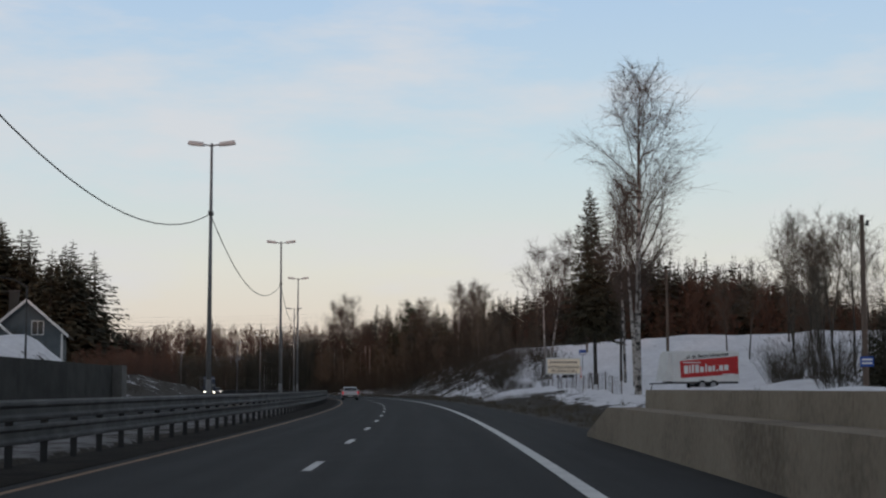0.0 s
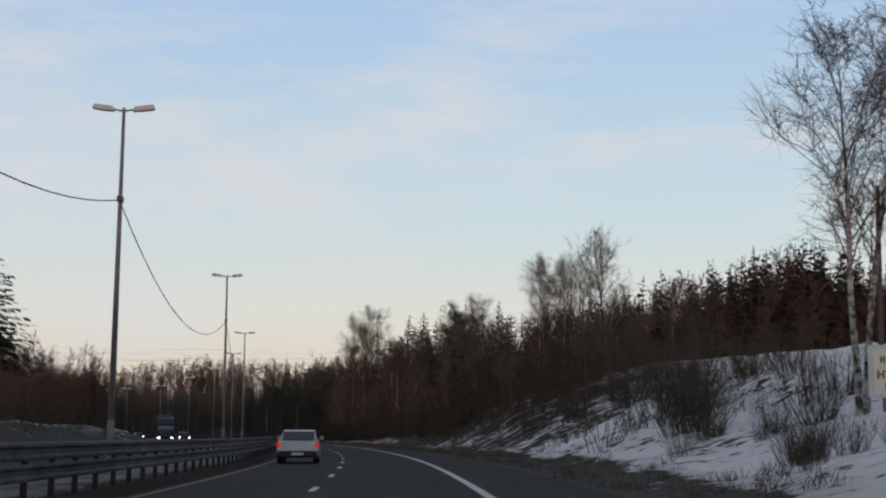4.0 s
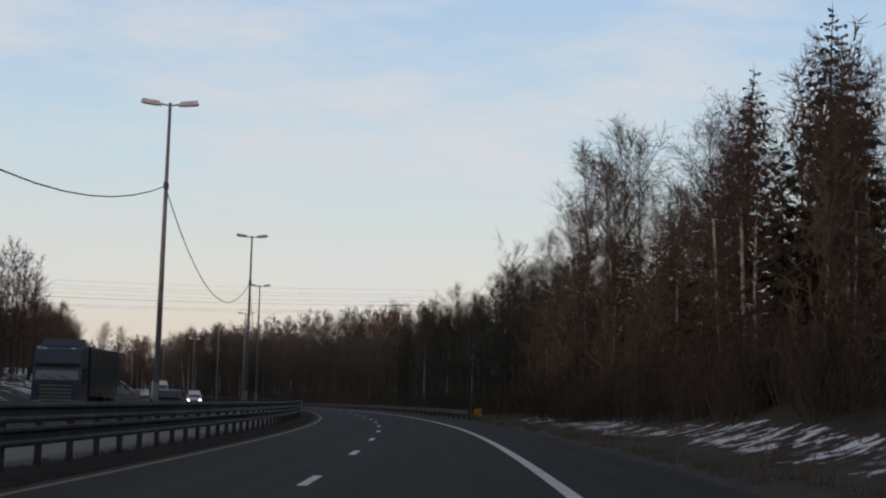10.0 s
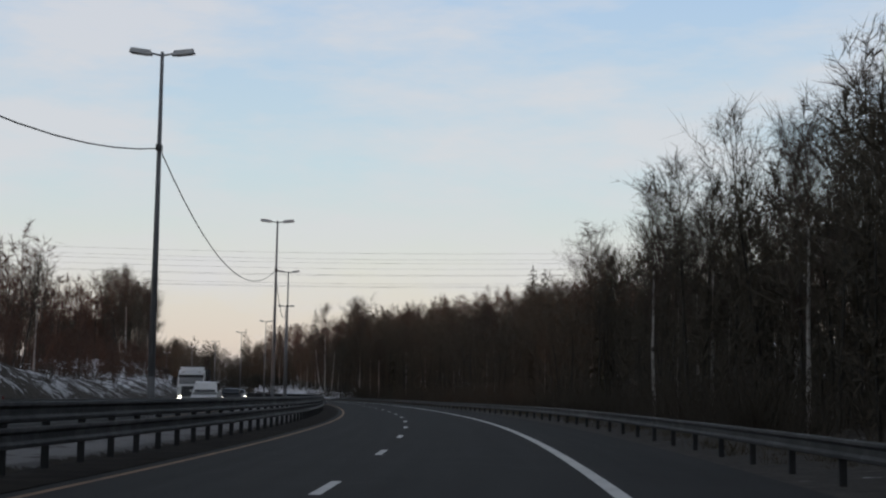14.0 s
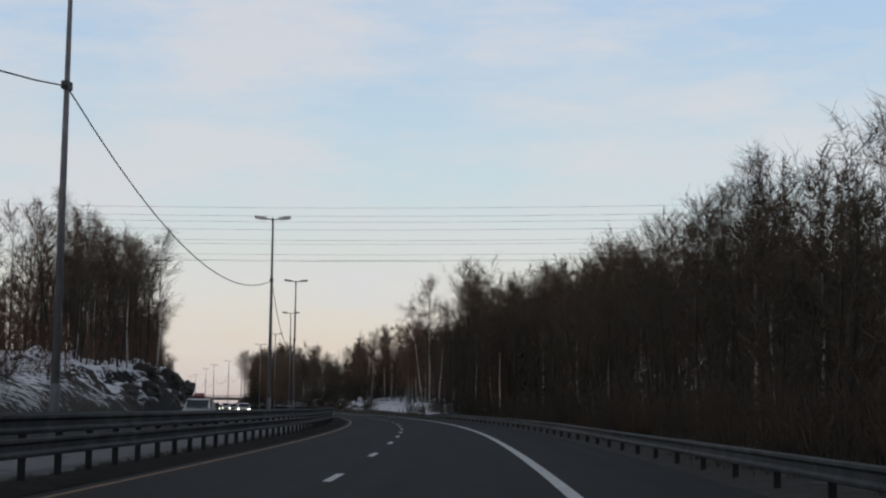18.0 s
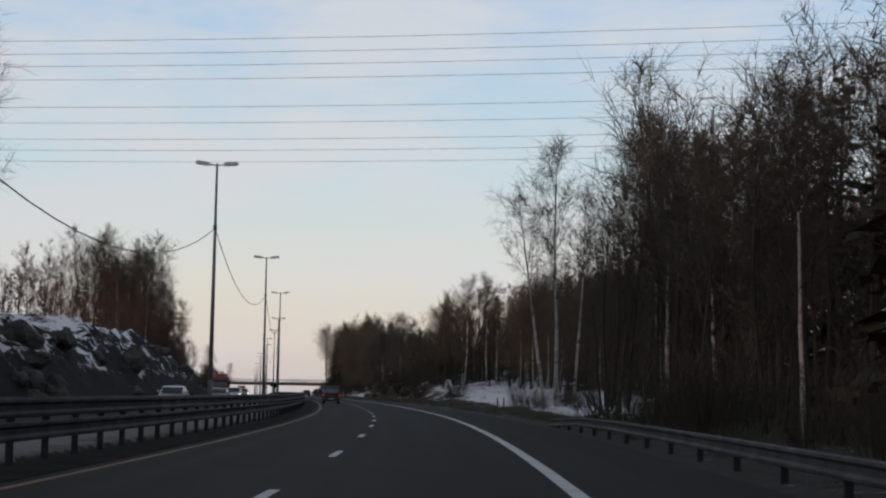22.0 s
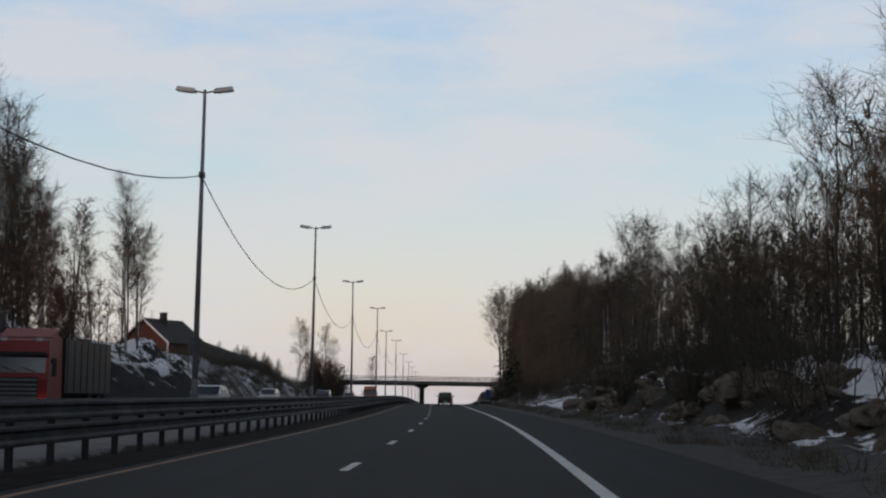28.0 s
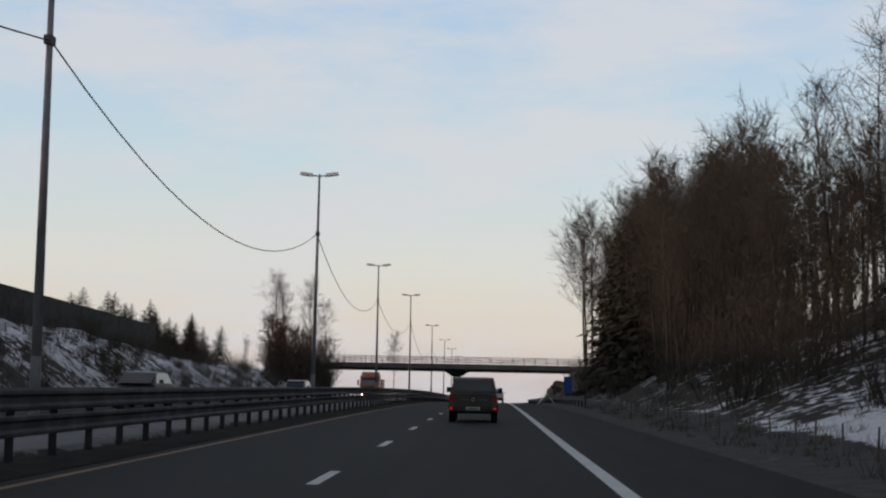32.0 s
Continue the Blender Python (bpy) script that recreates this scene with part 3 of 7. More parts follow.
def make_ground():
    s_list = list(np.arange(-600, -80, 40.0)) + list(np.arange(-80, -10, 6.0)) + list(np.arange(-10, 880, 1.6)) + list(np.arange(880, 1100, 5.0)) + list(np.arange(1100, 4200, 90.0))
    u_list = [-2500, -1400, -800, -400, -260, -180, -140, -110, -90, -75, -62, -54, -48, -43, -40, -37.5, -35.5] + list(np.arange(-34, -24, 0.85)) + list(np.arange(-24, -21.6, 0.5)) + [-21.6, -17, -12.7, -12.3, -11, -10, -9, -8.2, -7.6, -7.2, -7.05, -6.9, -6, 0, 4.2, 4.6, 5.1] + list(np.arange(5.6, 14, 0.6)) + list(np.arange(14, 24, 0.9)) + [25, 26.5, 28, 30, 32.5, 35, 39, 44, 50, 57, 66, 78, 95, 120, 150, 190, 260, 400, 800, 1400, 2500]
    V, snow, dirt_shade, rock, gravel = [], [], [], [], []
    for s in s_list:
        for u in u_list:
            uu = u if u > -400 else -400 + (u + 400) * 0.2
            h = terrain(s, uu)
            V.append(at(s, uu, h))
            if -22 < uu < 5:
                snow.append(snow_cover(s, uu))
            else:
                # the edges of the snow wander and fade
                js = s + 16 * noise.noise(Vector((s * 0.05, uu * 0.06, 9.0)))
                ju = uu + min(9.0, 0.16 * (abs(uu) - 4)) * noise.noise(Vector((s * 0.07, uu * 0.05, 2.0)))
                ju = max(ju, 5.0) if uu > 0 else min(ju, -22.0)
                snow.append(sum(snow_cover(js + k, ju) for k in (-9, -3, 3, 9)) / 4)
            gravel.append(min(1.0, max(0.0, (s - 690) / 30)) * 0.4 + 0.5 if 4.5 < uu < (8.0 if s > 690 else 7.3) else 0.0)
            near = min(abs(uu - 4.6) if uu > 0 else (abs(uu + 21.6) if uu < -21 else 1.1), 12)
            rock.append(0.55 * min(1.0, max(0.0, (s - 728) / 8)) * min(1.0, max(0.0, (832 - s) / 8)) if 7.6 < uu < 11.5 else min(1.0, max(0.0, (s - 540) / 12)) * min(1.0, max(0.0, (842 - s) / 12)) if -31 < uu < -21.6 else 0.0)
            # median snow: dirt plus the guard rail's shade, both as colour
            if -12.7 < uu < -7.04:
                dirt_shade.append(0.86)
                continue
            dirt_shade.append(max(0.0, 0.75 - near / 5.0))
    w = len(u_list)
    F = []
    for i in range(len(s_list) - 1):
        for j in range(w - 1):
            a = i * w + j
            F.append((a, a + 1, a + w + 1))
            F.append((a, a + w + 1, a + w))
    me = tri_object("ground", [tuple(v) for v in V], F, M_GROUND)
    for key, vals in (("snow", snow), ("dirt_and_shade", dirt_shade), ("rock", rock), ("gravel", gravel)):
        me.attributes.new(key, "FLOAT", "POINT").data.foreach_set("value", vals)
    me.polygons.foreach_set("use_smooth", [True] * len(me.polygons))
    return tagged(new("ground", me), "dead grass and gravel verges with old patchy snow", "ground", kind="structure")


make_ground()


def ribbon(name, u0, u1, z, s0, s1, mat, parent=None, step=3.0, skirt=0.0):
    """A strip of the road's surface between two offsets, with edges of the given depth."""
    n = max(2, int((s1 - s0) / step) + 1)
    V, F = [], []
    for i in range(n):
        s = s0 + (s1 - s0) * i / (n - 1)
        V += [at(s, u0, z - skirt), at(s, u0, z), at(s, u1, z), at(s, u1, z - skirt)]
    for i in range(n - 1):
        a = 4 * i
        for k in ((0, 1, 2) if skirt else (1,)):
            F.append((a + k, a + k + 1, a + k + 5, a + k + 4))
    return link_mesh(name, V, F, mat, parent)


TRACKS = (-5.0, -3.35, -0.95, 0.75, -16.2, -14.5, -19.8, -18.1)


def carriageway(name, u0, u1):
    """The paved strip, with wheel tracks and a lane grid for its wear."""
    us = [u0] + list(np.linspace(u0, u1, 41)) + [u1]
    s_list = np.arange(-70, 1500.1, 3.0)
    V, lane, wear, F = [], [], [], []
    for s in s_list:
        for j, u in enumerate(us):
            V.append(at(s, u, -0.10 if j in (0, len(us) - 1) else 0.0))
            lane += [s * 0.035, u * 1.7, 0.0]
            wear.append(sum(math.exp(-((u - c) / 0.42) ** 2) for c in TRACKS) + 0.7 * min(1.0, max(0.0, (s - 380) / 80)) + 1.3 * min(1.0, max(0.0, (s - 600) / 90)) - 0.5 * min(1.0, max(0.0, (170 - s) / 60)))
    w = len(us)
    for i in range(len(s_list) - 1):
        F += [(i * w + j, i * w + j + 1, (i + 1) * w + j + 1, (i + 1) * w + j) for j in range(w - 1)]
    ob = link_mesh(name, V, F, M_ASPHALT)
    ob.data.attributes.new("lane", "FLOAT_VECTOR", "POINT").data.foreach_set("vector", lane)
    ob.data.attributes.new("wear", "FLOAT", "POINT").data.foreach_set("value", wear)
    return ob


road = tagged(carriageway("road", -6.45, 4.35), "worn grey asphalt of a two-lane carriageway", "road", kind="structure")
road2 = tagged(carriageway("road_oncoming", -21.3, -12.9), "worn grey asphalt carriageway for oncoming traffic", "road", kind="structure")


def painted(name, u0, u1, s0, s1, mat, parent, label, step=4.0):
    ob = ribbon(name, u0, u1, 0.005, s0, s1, mat, parent, step)
    ob["label"] = label
    return ob


painted("edge_line", 1.46, 1.68, -60, 1300, M_WHITE, road, "solid white edge line")
painted("inner_line", -5.45, -5.32, -60, 1300, M_YELLOW, road, "worn yellow line along the median")
painted("edge_line", -21.0, -20.82, -60, 1300, M_WHITE, road2, "solid white edge line")
painted("inner_line", -13.6, -13.46, -60, 1300, M_YELLOW, road2, "worn yellow line along the median")
# near-black strip along the foot of the median rail
ribbon("grit_strip", -7.02, -5.72, 0.012, -60, 1300, M_RAIL_STRIP, road, 4.0, 0.10)["label"] = "dark strip along the foot of the median rail"
# lane dashes: known stations, evenly filled between
DASH_AT = (-50.6, 22.6, 127.3, 234.7, 328.0, 407.8, 477.5, 526.5, 585.7, 636.0, 723.4, 771.8, 828.5, 980.0)
DASH_N = (7, 10, 10, 8, 7, 6, 5, 5, 5, 8, 4, 5, 14)
for a, b, n in zip(DASH_AT, DASH_AT[1:], DASH_N):
    for i in range(n):
        c = a + (b - a) * i / n
        ribbon("lane_dash", -2.25, -2.10, 0.005, c - 1.35, c + 1.35, M_WHITE, road, 1.4)
for i in range(60):
    c = 10 + i * 14.0
    ribbon("lane_dash", -17.25, -17.10, 0.005, c - 1.35, c + 1.35, M_WHITE, road2, 1.4)

# ---------------- guard rails ----------------
W_BEAM = ((0.0, 0.155), (0.045, 0.135), (0.05, 0.09), (0.0, 0.045), (0.0, -0.045), (0.05, -0.09), (0.045, -0.135), (0.0, -0.155))


def beam(name, s0, s1, u, z, side, mat, parent, outline=W_BEAM, dip=0.0):
    """A length of steel rail bent along the road; side: 1 when its face looks to larger u."""
    V, F, n = [], [], len(outline)
    for i in range(3):
        s = s0 + (s1 - s0) * i / 2
        for j, (d, h) in enumerate(outline):
            V.append(at(s, (u(s) if callable(u) else u) + side * d, (z(s) if callable(z) else z) + h - dip * i / 2))
        for j, (d, h) in enumerate(outline):
            V.append(at(s, (u(s) if callable(u) else u) + side * (d - 0.012), (z(s) if callable(z) else z) + h - dip * i / 2))
    for i in range(2):
        for k in range(2):
            for j in range(n - 1):
                a = i * 2 * n + k * n + j
                q = (a, a + 1, a + 2 * n + 1, a + 2 * n)
                F.append(q if k == 0 else q[::-1])
        F.append((i * 2 * n, i * 2 * n + n, (i + 1) * 2 * n + n, (i + 1) * 2 * n))
    return link_mesh(name, V, F, mat, parent)


def post_mesh(h):
    bm = boxes((-0.055, 0.055, -0.03, -0.024, -0.3, h), (-0.055, 0.055, 0.024, 0.03, -0.3, h), (-0.055, -0.047, -0.024, 0.024, -0.3, h))
    me = bpy.data.meshes.new("post")
    bm.to_mesh(me)
    bm.free()
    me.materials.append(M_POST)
    return me


def guard_rail(label, u, s0, s1, spacing, levels, post_h, far=1e9, side=1, ramp=0.0, drift=(0.0, 0.0)):
    """ramp: metres over which the far end sinks to the ground; drift: outward and upward shift near the start."""

    def sunk(s):
        return 0.26 * min(1.0, max(0.0, (s - s1 + ramp) / ramp)) if ramp else 0.0

    def near(s):
        return min(1.0, max(0.0, (470 - s) / 70.0))

    rail = thing("guard_rail", label, "guard rail", "guard rails along the road")
    me = post_mesh(post_h)
    s, V, F = s0, [], []
    pv = [v.co.copy() for v in me.vertices]
    pf = [list(p.vertices) for p in me.polygons]
    while s < s1:
        m = place(s, u - side * 0.07 + drift[0] * near(s), -sunk(s) + drift[1] * near(s))
        if s < far:
            o = new("post", me)
            o.parent = rail
            o.matrix_world = m
        else:
            k = len(V)
            V += [m @ c for c in pv]
            F += [[i + k for i in f] for f in pf]
        s += spacing
    if V:
        link_mesh("distant_post", V, F, M_POST, rail)["kind"] = "stuff"
    n = max(1, int((s1 - s0) / 8))
    for i in range(n):
        a, b = s0 + (s1 - s0) * i / n, s0 + (s1 - s0) * (i + 1) / n
        for j, z in enumerate(levels):
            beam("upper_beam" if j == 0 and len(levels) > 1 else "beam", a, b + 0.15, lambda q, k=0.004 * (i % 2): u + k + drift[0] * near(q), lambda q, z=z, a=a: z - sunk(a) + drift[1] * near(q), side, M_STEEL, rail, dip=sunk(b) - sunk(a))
    return rail


median_rail = guard_rail("double galvanised steel guard rail on posts along the median", -6.78, -40, 1080, 2.0, (0.89, 0.52), 1.0, far=555)
# capping profile along the median rail's top, paler to paint in the lit edge
for i in range(70):
    a = -40 + i * 16
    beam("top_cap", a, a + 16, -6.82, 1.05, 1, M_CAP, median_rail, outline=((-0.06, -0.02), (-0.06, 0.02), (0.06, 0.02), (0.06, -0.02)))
guard_rail("single galvanised guard rail against the wood's edge", 4.85, 337, 590, 3.3, (0.38,), 0.52, side=-1, ramp=10.0, drift=(0.25, 0.14))
guard_rail("single galvanised guard rail by the overbridge", 6.2, 905, 1075, 4.0, (0.62,), 0.74, side=-1)


def hazard_marker(s, u):
    t = thing("hazard_marker", "yellow marker board with black slanting stripes at the rail's end", "road sign")
    part("post", rods(((0, 0, -0.3), (0, 0, 0.92), 0.03)), M_POST, t)
    part("board", boxes((-0.25, 0.25, -0.06, -0.03, 0.36, 0.86)), M_SIGN_YELLOW, t)
    for k in range(4):
        z = 0.18 + k * 0.19
        q = [(-0.25, z), (0.25, z + 0.28), (0.25, z + 0.37), (-0.25, z + 0.09)]
        q = [(x, min(max(zz, 0.365), 0.855)) for x, zz in q]
        link_mesh("stripe", [(x, -0.064, zz) for x, zz in q], [(0, 1, 2, 3)], M_BLACK, t)
    t.matrix_world = place(s, u)


hazard_marker(335.2, 5.55)

# ---------------- lamp columns and their cable ----------------
LAMPS = (-58, -17.5, 22.0, 62.2, 102.8, 143.0, 192.7, 241.6, 288.9, 332.7, 377.8, 421.2, 465.2, 512.1, 557.3, 604.3, 651.0, 697.7, 750.5, 793.0, 841.2, 885.8, 932.6, 974.8, 1034.0, 1085, 1130, 1180, 1230)
# columns that stand off the line, and the heights of those that differ
LAMP_OFF = {241.6: 0.24, 421.2: 0.17, 465.2: -0.12, 604.3: -0.3, 750.5: -0.13, 841.2: -0.15, 62.2: 0.27, 102.8: 0.39, 143.0: 0.23, 288.9: -0.35, 332.7: -0.49, 377.8: -0.28, 512.1: 0.18, 557.3: -0.28, 651.0: -0.12, 697.7: 0.12, 885.8: 0.39, 932.6: -0.14, 974.8: 0.18}
LAMP_TOP = {241.6: 11.55, 421.2: 11.9, 465.2: 12.45, 604.3: 12.45, 750.5: 12.2, 841.2: 12.4, 102.8: 11.85, 143.0: 12.32, 377.8: 12.2, 557.3: 12.31, 651.0: 12.16, 697.7: 12.46, 793.0: 12.17, 885.8: 12.5, 932.6: 11.8, 974.8: 12.3}

# height at which the cable is fixed, where it is not at the usual 8.98
FIXED = {512.1: 8.45, 557.3: 7.05, 793.0: 8.80, 841.2: 8.85}


def fix_z(s):
    return FIXED.get(s, 8.98 * lamp_scale(s))


def lamp_u(s):
    return -10.0 + LAMP_OFF.get(s, 0.0)


def lamp_scale(s):
    return LAMP_TOP.get(s, 12.05) / 12.05


def lamp_column():
    t = thing("street_lamp", "tall grey steel lamp column with two lamp heads", "street lamp", "lamp columns along the median")
    part("base", rods(((0, 0, -0.2), (0, 0, 0.25), 0.20, 0.20, 10), ((0, 0, 0.25), (0, 0, 1.6), 0.125, 0.12, 10)), M_COLUMN, t)
    part("column", rods(((0, 0, 1.6), (0, 0, 12.1), 0.115, 0.055, 10)), M_COLUMN, t, smooth=True)
    part("bracket", boxes((-0.09, 0.09, -0.17, 0.17, 8.85, 9.05)), M_STEEL_DARK, t)
    for sg in (-1, 1):
        part("arm", rods(((0, 0, 11.98), (sg * 0.40, 0, 12.06), 0.035, 0.03)), M_COLUMN, t)
        bm = boxes((0.32 if sg > 0 else -1.07, 1.07 if sg > 0 else -0.32, -0.14, 0.14, 11.98, 12.14, (0.06, -0.06, 0.06, -0.06)))
        for v in bm.verts:
            v.co.z += 0.12 * (abs(v.co.x) - 0.32)
        head = part("lamp_head", bm, M_LAMP, t, "pale grey lamp housing", bevel=0.03)
        bm = boxes((min(sg * 0.48, sg * 1.0), max(sg * 0.48, sg * 1.0), -0.10, 0.10, 11.955, 11.982))
        for v in bm.verts:
            v.co.z += 0.12 * (abs(v.co.x) - 0.32)
        part("lens", bm, M_LENS, head)
    return t


first = None
for i, s in enumerate(LAMPS):
    lean = random.uniform(-0.25, 0.25)
    m = place(s, lamp_u(s), 0.05, random.uniform(-6, 6)) @ Matrix.Rotation(radians(lean), 4, "Y") @ Matrix.Diagonal((1, 1, lamp_scale(s), 1))
    if first is None:
        first = lamp_column()
        first.matrix_world = m
    else:
        k = copy_thing(first, m)
        for o in k.children:
            if o.name.startswith("bracket"):
                o.location.z += fix_z(s) / lamp_scale(s) - 8.98


def hang(name, a, b, sag, r, mat, label, group, n=16, sides=5):
    t = tagged(new(name), label, "cable", group)
    V, F = [], []
    a, b = Vector(a), Vector(b)
    side = (b - a).cross(Vector((0, 0, 1))).normalized()
    for i in range(n + 1):
        k = i / n
        c = a.lerp(b, k) - Vector((0, 0, 4 * sag * k * (1 - k)))
        for j in range(sides):
            w = 2 * math.pi * j / sides
            V.append(c + side * r * math.cos(w) + Vector((0, 0, r * math.sin(w))))
    for i in range(n):
        for j in range(sides):
            p, q = i * sides + j, i * sides + (j + 1) % sides
            F.append((p, q, q + sides, p + sides))
    link_mesh("strand", V, F, mat, t)
    return t


SAG = {421.2: 1.9, 241.6: 2.65, 288.9: 2.65, 332.7: 2.15, 465.2: 1.95, 604.3: 2.0, 793.0: 2.0, 841.2: 2.5, 512.1: 1.9, 22.0: 2.2, 102.8: 1.8}
for a, b in zip(LAMPS, LAMPS[1:]):
    hang("lamp_cable", at(a, lamp_u(a), fix_z(a)), at(b, lamp_u(b), fix_z(b)), SAG.get(a, 2.2 * (b - a) / 45), 0.021, M_CABLE, "black supply cable sagging between lamp columns", "cables between lamp columns")
# high-voltage lines on a slant over the road
LINE_H = heading(680)
LINE_A = Vector((-math.cos(LINE_H), -math.sin(LINE_H), 0)) * 190 + Vector((-math.sin(LINE_H), math.cos(LINE_H), 0)) * 46
for s, z in ((659, 33.4), (658, 31.9), (660, 31.2), (660, 29.9), (670, 29.3), (682, 30.0), (681, 28.0), (684, 27.3), (701, 28.8)):
    c = at(s, 0, z + 7.5)
    hang("power_line", c + LINE_A, c - LINE_A, 7.5, 0.023, M_STEEL_DARK, "thin high-voltage line crossing high over the road", "high-voltage lines", 30, 3)

# ---------------- concrete walls beside the road ----------------
def wall_run(name, label, s0, s1, u0, u1, z0, z1, end, mat, panel=4.0):
    """A wall along the road in cast panels; end: metres over which its top ramps down at the far end."""
    t = thing(name, label, "wall", kind="structure")
    s = s0
    while s < s1 - 0.01:
        e = min(s + panel, s1)
        V = []
        for q in (s + 0.012, e - 0.012):
            top = z0 + (z1 - z0) * min(1.0, max(0.12, (s1 - q) / end)) if end else z1
            V += [at(q, u0, -0.3), at(q, u1, -0.3), at(q, u1 - 0.03 * (1 if u1 > 0 else 0), top), at(q, u0 + 0.05, top)]
        link_mesh("panel", V, [(0, 3, 2, 1), (4, 5, 6, 7), (0, 4, 7, 3), (1, 2, 6, 5), (3, 7, 6, 2), (0, 1, 5, 4)], mat, t)
        s = e
    return t


wall_run("parapet_wall", "stained low concrete wall at the edge of the shoulder", -60, 36, 3.65, 4.42, 0, 0.78, 4.0, M_CONCRETE)
wall_run("parapet_wall", "raised concrete slab behind the low wall", -60, 31.5, 4.45, 4.9, 0, 1.17, 0, M_CONCRETE)
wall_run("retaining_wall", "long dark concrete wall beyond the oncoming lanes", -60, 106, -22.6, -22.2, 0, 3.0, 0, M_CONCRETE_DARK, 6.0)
wall_run("wall_end_pier", "paler concrete pier ending the long wall", 106, 108.2, -22.9, -21.5, 0, 3.05, 0, M_PIER, 2.0)


# ---------------- lettering ----------------
def lettering(text, size, m, mat, parent, name="lettering", bold=0.0):
    cu = bpy.data.curves.new(name, "FONT")
    cu.body, cu.size, cu.align_x, cu.align_y, cu.extrude, cu.offset = text, size, "CENTER", "CENTER", 0.004, bold
    ob = bpy.data.objects.new(name, cu)
    me = bpy.data.meshes.new_from_object(ob)
    bpy.data.objects.remove(ob)
    me.materials.append(mat)
    o = new(name, me)
    o.parent = parent
    o.matrix_local = m
    return o


FACE = Matrix.Rotation(radians(90), 4, "X")   # lettering that faces local -y


# ---------------- billboard on its wheeled frame ----------------
def billboard():
    t = thing("billboard", "pale yellow billboard with brown lettering on a low wheeled frame", "billboard")
    part("panel", boxes((-1.62, 1.62, 0, 0.10, 0.35, 1.85)), M_WHITEPAINT, t)
    part("face", boxes((-1.54, 1.54, -0.012, -0.002, 0.43, 1.77)), plain("cream_board", (0.90, 0.78, 0.60), 0.5), t)
    for x0, x1, z0, z1 in ((-1.66, 1.66, 1.81, 1.89), (-1.66, 1.66, 0.31, 0.39), (-1.66, -1.58, 0.39, 1.81), (1.58, 1.66, 0.39, 1.81)):
        part("trim", boxes((x0, x1, -0.03, 0.13, z0, z1)), M_WHITEPAINT, t)
    for i, wd in enumerate((0.15, 0.15, 0.15, 0.2, 0.2, 0.14, 0.15, 0.13, 0.15, 0.15, 0.13, 0.13, 0.15)):
        # the firm's name as a row of plain strokes
        x = -1.26 + i * 0.205
        part("name_shape", boxes((x - wd / 2, x - wd / 2 + 0.05, -0.02, -0.0125, 1.36, 1.56), (x + wd / 2 - 0.05, x + wd / 2, -0.02, -0.0125, 1.36, 1.56), (x - wd / 2 + 0.05, x + wd / 2 - 0.05, -0.02, -0.0125, 1.43 + 0.06 * (i % 2), 1.475 + 0.06 * (i % 2))), M_BROWN_TEXT, t)
    lettering("HYTTEUTSTILLING", 0.345, Matrix.Translation((0, -0.02, 0.99)) @ FACE, M_BROWN_TEXT, t, bold=0.01)
    lettering("PÅ LIERSKOGEN", 0.335, Matrix.Translation((0, -0.02, 0.635)) @ FACE, M_BROWN_TEXT, t, bold=0.006)
    for x in (-1.2, -0.6, 0.5, 1.2):
        part("leg", boxes((x - 0.04, x + 0.04, 0.02, 0.10, -0.5, 0.35)), M_WOOD, t)
    for x in (0.1, 0.75):
        part("wheel", rods(((x, -0.02, 0.1), (x, 0.12, 0.1), 0.24, 0.24, 14)), M_TYRE, t)
    t.matrix_world = Matrix.Translation(at(139.7, 16.8, 2.21)) @ Matrix.Rotation(heading(140) + radians(4), 4, "Z") @ Matrix.Scale(1.07, 4)


billboard()


